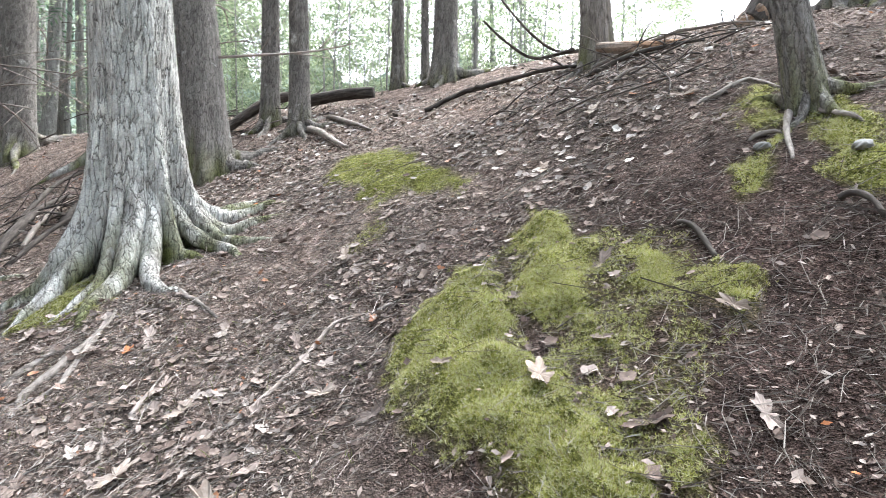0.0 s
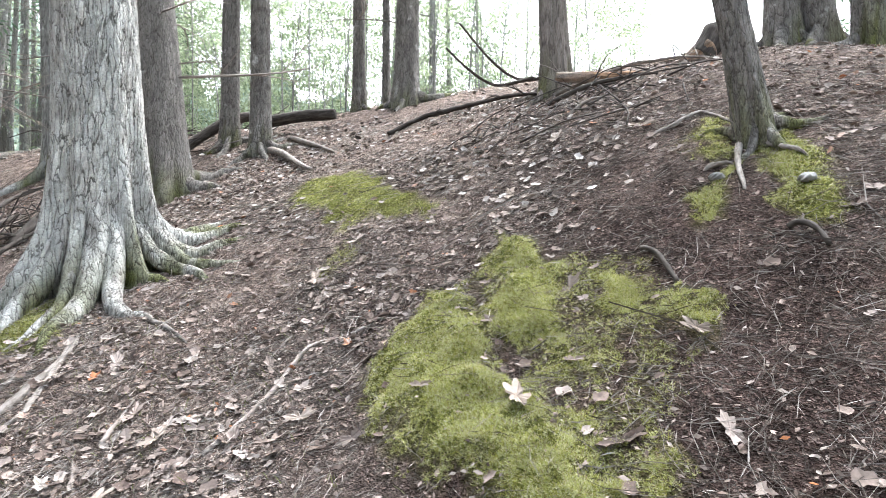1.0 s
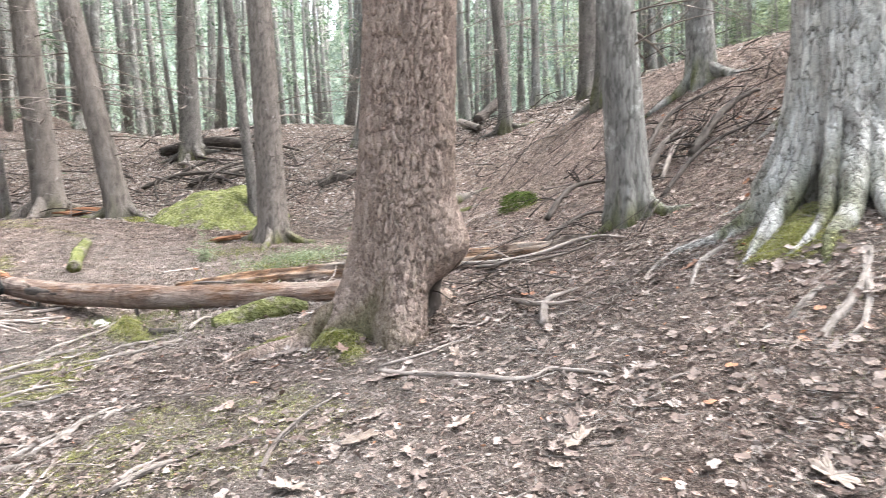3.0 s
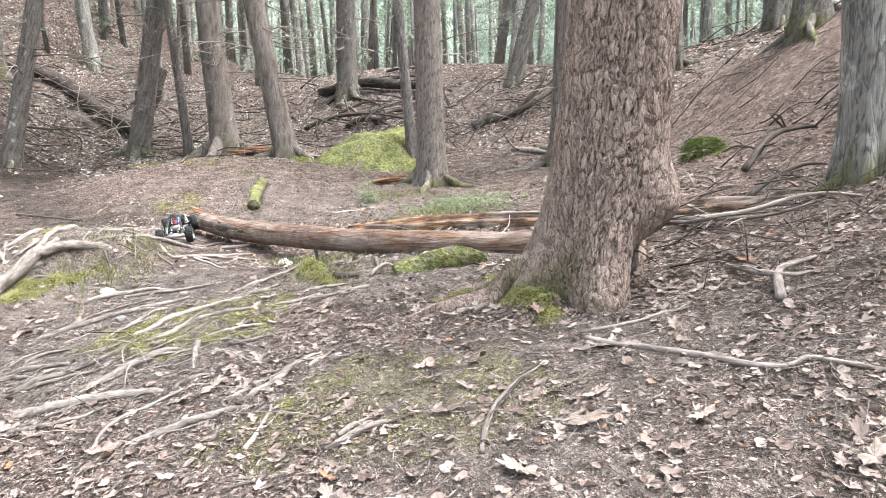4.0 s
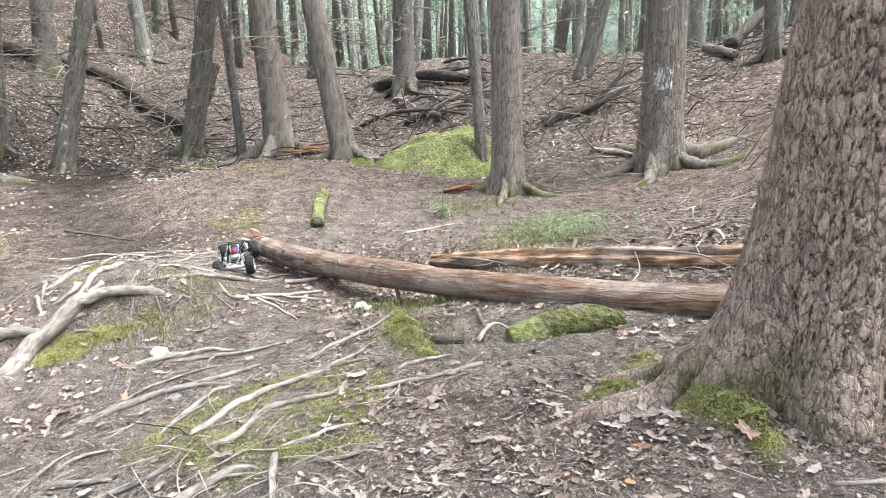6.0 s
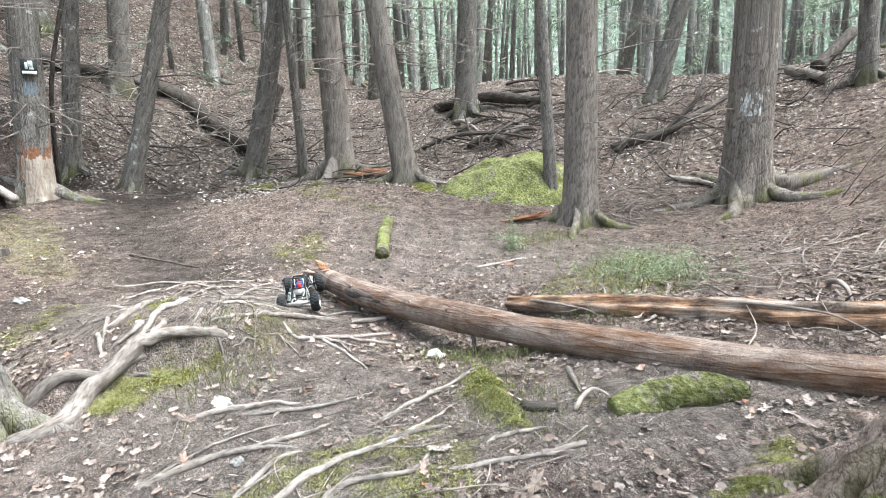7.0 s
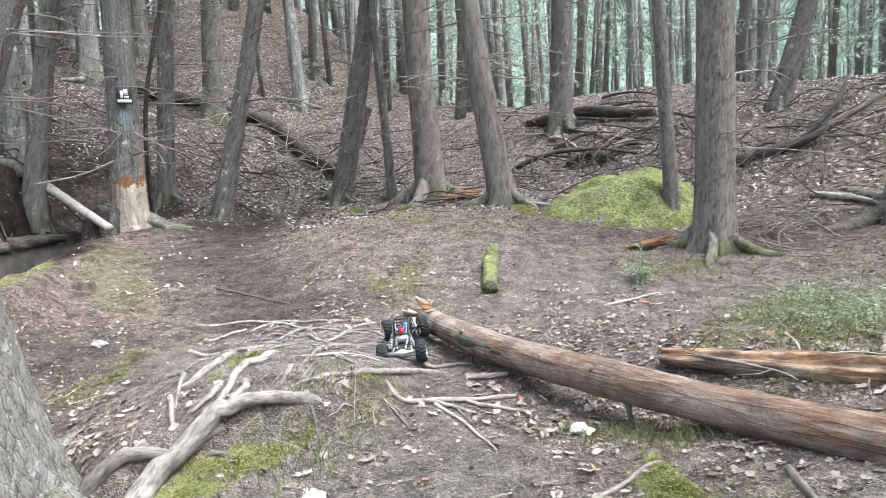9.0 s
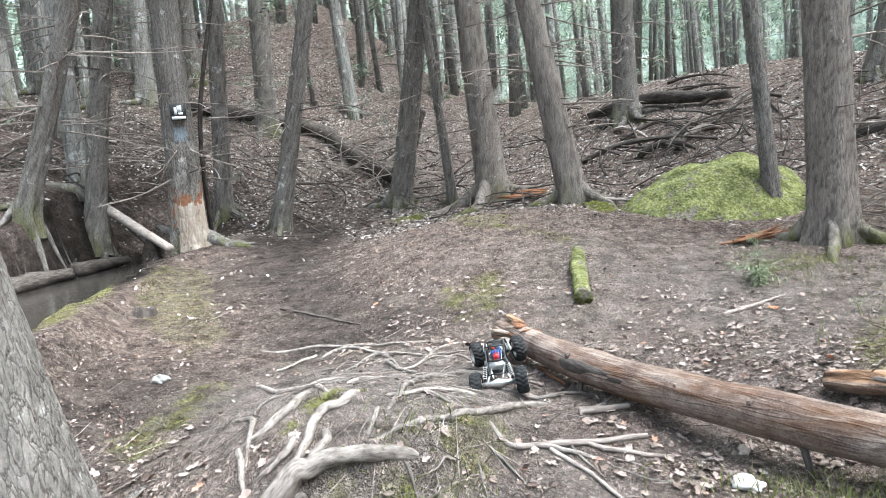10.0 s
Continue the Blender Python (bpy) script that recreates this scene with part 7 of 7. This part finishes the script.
OAK, OAK2 = OAK * [1.2, 0.75, 1.0], OAK2 * [1.25, 0.7, 1.0]
TORN, TORN_F = torn_leaf(5, 9, 0.72, 0.25)
TORN2, TORN2_F = torn_leaf(8, 12, 0.68, 0.35)
CRUMB = np.array([(-0.5, 0.05, 0.02), (-0.1, 0.24, 0.12), (0.5, -0.04, 0.03), (0.06, -0.22, 0.0)])
CRUMB_F = np.array([(0, 3, 1), (1, 3, 2)])
SLIVER = np.array([(-0.5, 0.0, 0.02), (0.02, 0.035, 0.06), (0.5, 0.03, 0.02), (0.0, 0.0, 0.01)])
FLAT = np.array([(-0.5, 0, 0.02), (0.0, 0.26, 0.1), (0.5, 0, 0.05), (0.05, -0.24, 0.04), (0, 0, 0)])
FLAT_F = np.array([(0, 4, 1), (1, 4, 2), (2, 4, 3), (3, 4, 0)])


def lay(name, template, faces, x, y, q, size, tilt, lift, material, label, category):
    w = np.stack([x, y, ground_z(x, y) + lift * q.uniform(0.2, 1, len(x))], 1)
    v, f = scatter(template, faces, w, ground_normal(x, y), q.uniform(0, 6.28, len(x)), size, tilt, int(q.integers(1e6)))
    return tagged(part(name, (v, f), material, smooth=False), label, category, kind="stuff")


def thinned(x, y, q, far=False, keep_moss=0.03, keep_bare=0.22, keep_needle=0.3):
    moss, _ = moss_cover(x, y)
    trail = np.clip(1 - polyline_distance(x, y, TRAIL) / 0.8, 0, 1)
    knoll = dusty(x, y)
    wet_shade = np.clip(1.3 - polyline_distance(x, y, CREEK) / 1.2, 0, 1)
    wet_shade = np.maximum(wet_shade, 0.6 * np.clip((-x - 5.8) / 2.5, 0, 1) * np.clip((y - 7.5) / 2.0, 0, 1) * np.clip((12.5 - y) / 2.0, 0, 1))
    duff = np.clip(1.3 - np.hypot(x - 2.85, y + 0.85) / 1.35, 0, 1)
    p = (1 - (1 - keep_moss) * moss) * (1 - 0.95 * trail) * (1 - (1 - keep_bare) * knoll) * (1 - 0.95 * wet_shade) * (1 - (1 - keep_needle) * duff)
    p = p * (1 - 0.25 * np.clip((-3.3 - x) / 0.8, 0, 1) * (y < 7.5))
    p = p * (0.35 + 1.1 * np.clip((fbm(x * 1.7, y * 1.7, 61, 3) - 0.3) * 2.2, 0, 1))
    return (q.uniform(size=len(x)) < p) & ((x > -5.6) & (x < 5.6) & (y < 9.6) | far)


for name, tmpl, fc, n, box4, size, tilt, seed, words in (
    ("leaf_litter", CRUMB, CRUMB_F, 120000, (-5.5, 5.5, -1.6, 9.5), (0.010, 0.03), 0.35, 301, "crumbs of dry brown leaves over the ground"),
    ("leaf_litter", CRUMB, CRUMB_F, 90000, (-2.2, 3.4, -1.0, 3.4), (0.006, 0.022), 0.4, 309, "fine crumbs of dry leaves over the ground"),
    ("needle_litter", SLIVER, CRUMB_F, 120000, (-2.4, 4.2, -1.2, 4.2), (0.015, 0.06), 0.3, 310, "dry needles and stalks over the ground"),
    ("leaf_litter", LEAF, LEAF_F, 21000, (-5.5, 5.5, -1.6, 9.5), (0.015, 0.042), 0.28, 305, "dry brown beech leaves strewn over the ground"),
    ("leaf_litter", TORN, TORN_F, 12000, (-4, 5.0, -1.6, 7), (0.02, 0.055), 0.22, 306, "torn dry brown leaves strewn over the ground"),
    ("leaf_litter", TORN2, TORN2_F, 7000, (-4, 5.0, -1.6, 7), (0.025, 0.065), 0.22, 307, "torn dry brown leaves strewn over the ground"),
    ("leaf_litter", CURLED, LEAF_F, 8500, (-5.5, 5.5, -1.6, 9.5), (0.015, 0.045), 0.45, 302, "curled dry brown leaves strewn over the ground"),
    ("oak_leaf_litter", OAK2, OAK2_F, 1100, (-2.6, 4.5, -1.2, 5.5), (0.045, 0.09), 0.2, 303, "dry oak leaves strewn over the ground"),
    ("far_leaf_litter", CRUMB, CRUMB_F, 90000, (-17, 7, 6, 20), (0.03, 0.08), 0.35, 304, "pale dry leaves on the far slopes"),
    ("ridge_leaf_litter", TORN, TORN_F, 3200, (3.3, 6.2, -0.4, 4.6), (0.025, 0.055), 0.25, 317, "pale dry leaves on the slope below the ridge"),
    ("far_leaf_litter", FLAT, FLAT_F, 26000, (-17, -5, 9.5, 21), (0.05, 0.10), 0.3, 315, "pale dry leaves on the slope beyond the creek"),
    ("far_leaf_litter", FLAT, FLAT_F, 9000, (-5, 6, 10.5, 20), (0.05, 0.10), 0.3, 316, "pale dry leaves on the far bank"),
    ("far_leaf_litter", FLAT, FLAT_F, 9000, (5, 11, -3, 12), (0.05, 0.11), 0.35, 308, "pale dry leaves on the ridge"),
):
    x, y, q = region(n, *box4, seed)
    keep = thinned(x, y, q, True, 0.04, 0.6 if name[0] == "n" else 0.15, 1.0 if name[0] == "n" else 0.1) & ((x < -5) | (x > 5) | (y > 9) if name.startswith("far") else True)
    if name.startswith("far"):
        keep &= ~((x > -9.8) & (y < 9.8) & (q.uniform(size=len(x)) > 0.2))
    x, y = x[keep], y[keep]
    lay(name, tmpl, fc, x, y, q, q.uniform(*size, len(x)), tilt, 0.012, M_TWIG if name[0] == "n" else M_FARLEAF if name[0] in "fr" else M_PALELEAF if name[0] == "o" or seed == 307 else M_LEAF, words, "leaves")

TWIG = np.array([(-0.5, 0.006, 0), (-0.5, -0.005, 0.002), (-0.5, 0, 0.010), (0.02, 0.105, 0.0), (0.02, 0.095, 0.002), (0.02, 0.10, 0.009), (0.5, 0.0, 0.004)])
TWIG_F = np.array([(0, 1, 4), (0, 4, 3), (1, 2, 5), (1, 5, 4), (2, 0, 3), (2, 3, 5), (3, 4, 6), (4, 5, 6), (5, 3, 6)])
for n, box4, size, seed in ((9000, (-5.5, 5.5, -1.6, 9.5), (0.06, 0.26), 311), (22000, (1.0, 4.6, -1.5, 2.6), (0.03, 0.17), 312), (9000, (-3.5, 3, 0.5, 6), (0.02, 0.14), 314), (5000, (-15, 10, -3, 20), (0.1, 0.5), 313)):
    x, y, q = region(n, *box4, seed)
    keep = thinned(x, y, q, True, 0.2, 0.6, 1.0)
    x, y = x[keep], y[keep]
    lay("twig_litter", TWIG, TWIG_F, x, y, q, q.uniform(*size, len(x)), 0.12, 0.014, M_FARTWIG if seed == 313 else M_TWIG, "thin dead twigs strewn over the ground", "twigs")

blades = []
for k in range(5):
    a = 2 * math.pi * k / 5
    blades += [(0.10 * math.cos(a + 0.5), 0.10 * math.sin(a + 0.5), 0), (0.10 * math.cos(a - 0.5), 0.10 * math.sin(a - 0.5), 0), (0.55 * math.cos(a), 0.55 * math.sin(a), 0.5)]
TUFT, TUFT_F = np.array(blades), np.arange(15).reshape(-1, 3)
moss_rng = np.random.default_rng(321)
mx, my = [], []
for h, corners in MOSS:
    xs, ys = [c[0] for c in corners], [c[1] for c in corners]
    wide = (max(xs) - min(xs) + 0.3) * (max(ys) - min(ys) + 0.3)
    close = min(math.hypot(xs[0] - 1, ys[0] + 0.9), math.hypot(xs[0], ys[0] - 0.5), math.hypot(xs[0] + 1.3, ys[0] - 2))
    n = int(wide * (36000 if close < 3.2 else 7000 if close < 6 else 2500))
    mx.append(moss_rng.uniform(min(xs) - 0.15, max(xs) + 0.15, n))
    my.append(moss_rng.uniform(min(ys) - 0.15, max(ys) + 0.15, n))
mx, my = np.concatenate(mx), np.concatenate(my)
cover, _ = moss_cover(mx, my)
keep = moss_rng.uniform(size=len(mx)) < cover * (0.35 + 0.65 * np.clip((fbm(mx * 11, my * 11, 77, 3) - 0.35) * 4, 0, 1))
mx, my = mx[keep], my[keep]
lay("moss", TUFT, TUFT_F, mx, my, moss_rng, moss_rng.uniform(0.007, 0.019, len(mx)), 0.5, 0.003, M_MOSS, "yellow-green moss cushions on the soil", "moss")

GRASS = np.array([(-0.03, 0, 0), (0.03, 0, 0), (0.12, 0.02, 0.5), (0.3, 0.04, 0.85)])
GRASS_F = np.array([(0, 1, 2), (0, 2, 3)])
for n, cx, cy, sx, sy, size, seed in ((900, -0.05, 6.0, 0.3, 0.45, (0.05, 0.13), 331), (500, -1.05, 4.45, 0.25, 0.12, (0.04, 0.1), 332), (500, -2.4, 4.0, 0.12, 0.2, (0.04, 0.11), 333), (600, -0.8, 3.7, 0.2, 0.2, (0.03, 0.07), 334),
                                      (400, -0.9, 7.6, 0.3, 0.3, (0.04, 0.1), 335), (300, -0.3, 5.0, 0.2, 0.2, (0.04, 0.1), 336), (500, 2.2, 1.0, 0.4, 0.5, (0.02, 0.05), 337)):
    q = np.random.default_rng(seed)
    x, y = cx + q.normal(size=n) * sx, cy + q.normal(size=n) * sy
    lay("grass", GRASS, GRASS_F, x, y, q, q.uniform(*size, n), 0.25, 0.0, M_GRASS, "sparse thin grass on the soil", "grass")

# Single large leaves that stand out.
for k, (x, y, s, yaw, label) in enumerate((
    (2.38, -0.27, 0.105, 40, "pale dry oak leaf lying on the moss"), (2.28, 0.37, 0.085, 120, "brown dry leaf on the needle litter"), (2.95, 0.94, 0.09, 30, "pale dry leaf on the litter"),
    (1.86, 0.29, 0.11, 70, "dry lobed oak leaf on the litter"), (1.85, 0.68, 0.10, 10, "dry oak leaf on the litter"), (2.08, 0.76, 0.09, 200, "dry brown leaf on the litter"),
    (0.86, 2.28, 0.09, 80, "pale dry leaf beside the stick"), (-0.07, 2.08, 0.08, 150, "pale dry oak leaf on the litter"), (0.42, 1.66, 0.10, 20, "tan dry leaf on the litter"),
    (0.75, 1.64, 0.09, 220, "tan dry leaf on the litter"), (-0.69, 3.06, 0.09, 75, "upright pale dry leaf by the roots"), (3.55, 0.3, 0.10, 15, "pale dry leaf on the slope"),
    (4.0, 0.25, 0.12, 5, "pale dry oak leaf on the slope"), (3.95, -0.2, 0.11, 80, "pale dry oak leaf on the slope"), (2.65, -0.65, 0.07, 60, "small pale leaf on the bank"),
    (-0.95, 2.2, 0.09, 60, "dry leaf on the trodden soil"), (0.2, 1.45, 0.12, 130, "large tan oak leaf on the litter"), (-0.3, 1.4, 0.09, 300, "dry leaf on the litter"),
    (-1.42, 2.68, 0.07, 10, "dry leaf on the trodden soil"), (1.05, 1.35, 0.1, 40, "dry oak leaf on the litter"), (1.5, 0.9, 0.1, 280, "dry oak leaf on the litter"), (2.35, 0.0, 0.05, 280, "small orange leaf on the moss edge"),
)):
    a = radians(yaw)
    nrm = ground_normal(np.array([x]), np.array([y]))
    v, f = scatter(*((OAK, OAK_F) if k % 2 == 0 else (OAK2, OAK2_F)), np.array([[x, y, gz1(x, y) + 0.014]]), nrm, np.array([a]), np.array([s]), 0.1, 500 + k)
    tagged(part("leaf", (v, f), M_OAKLEAF, smooth=False), label, "leaf", "single dry leaves")
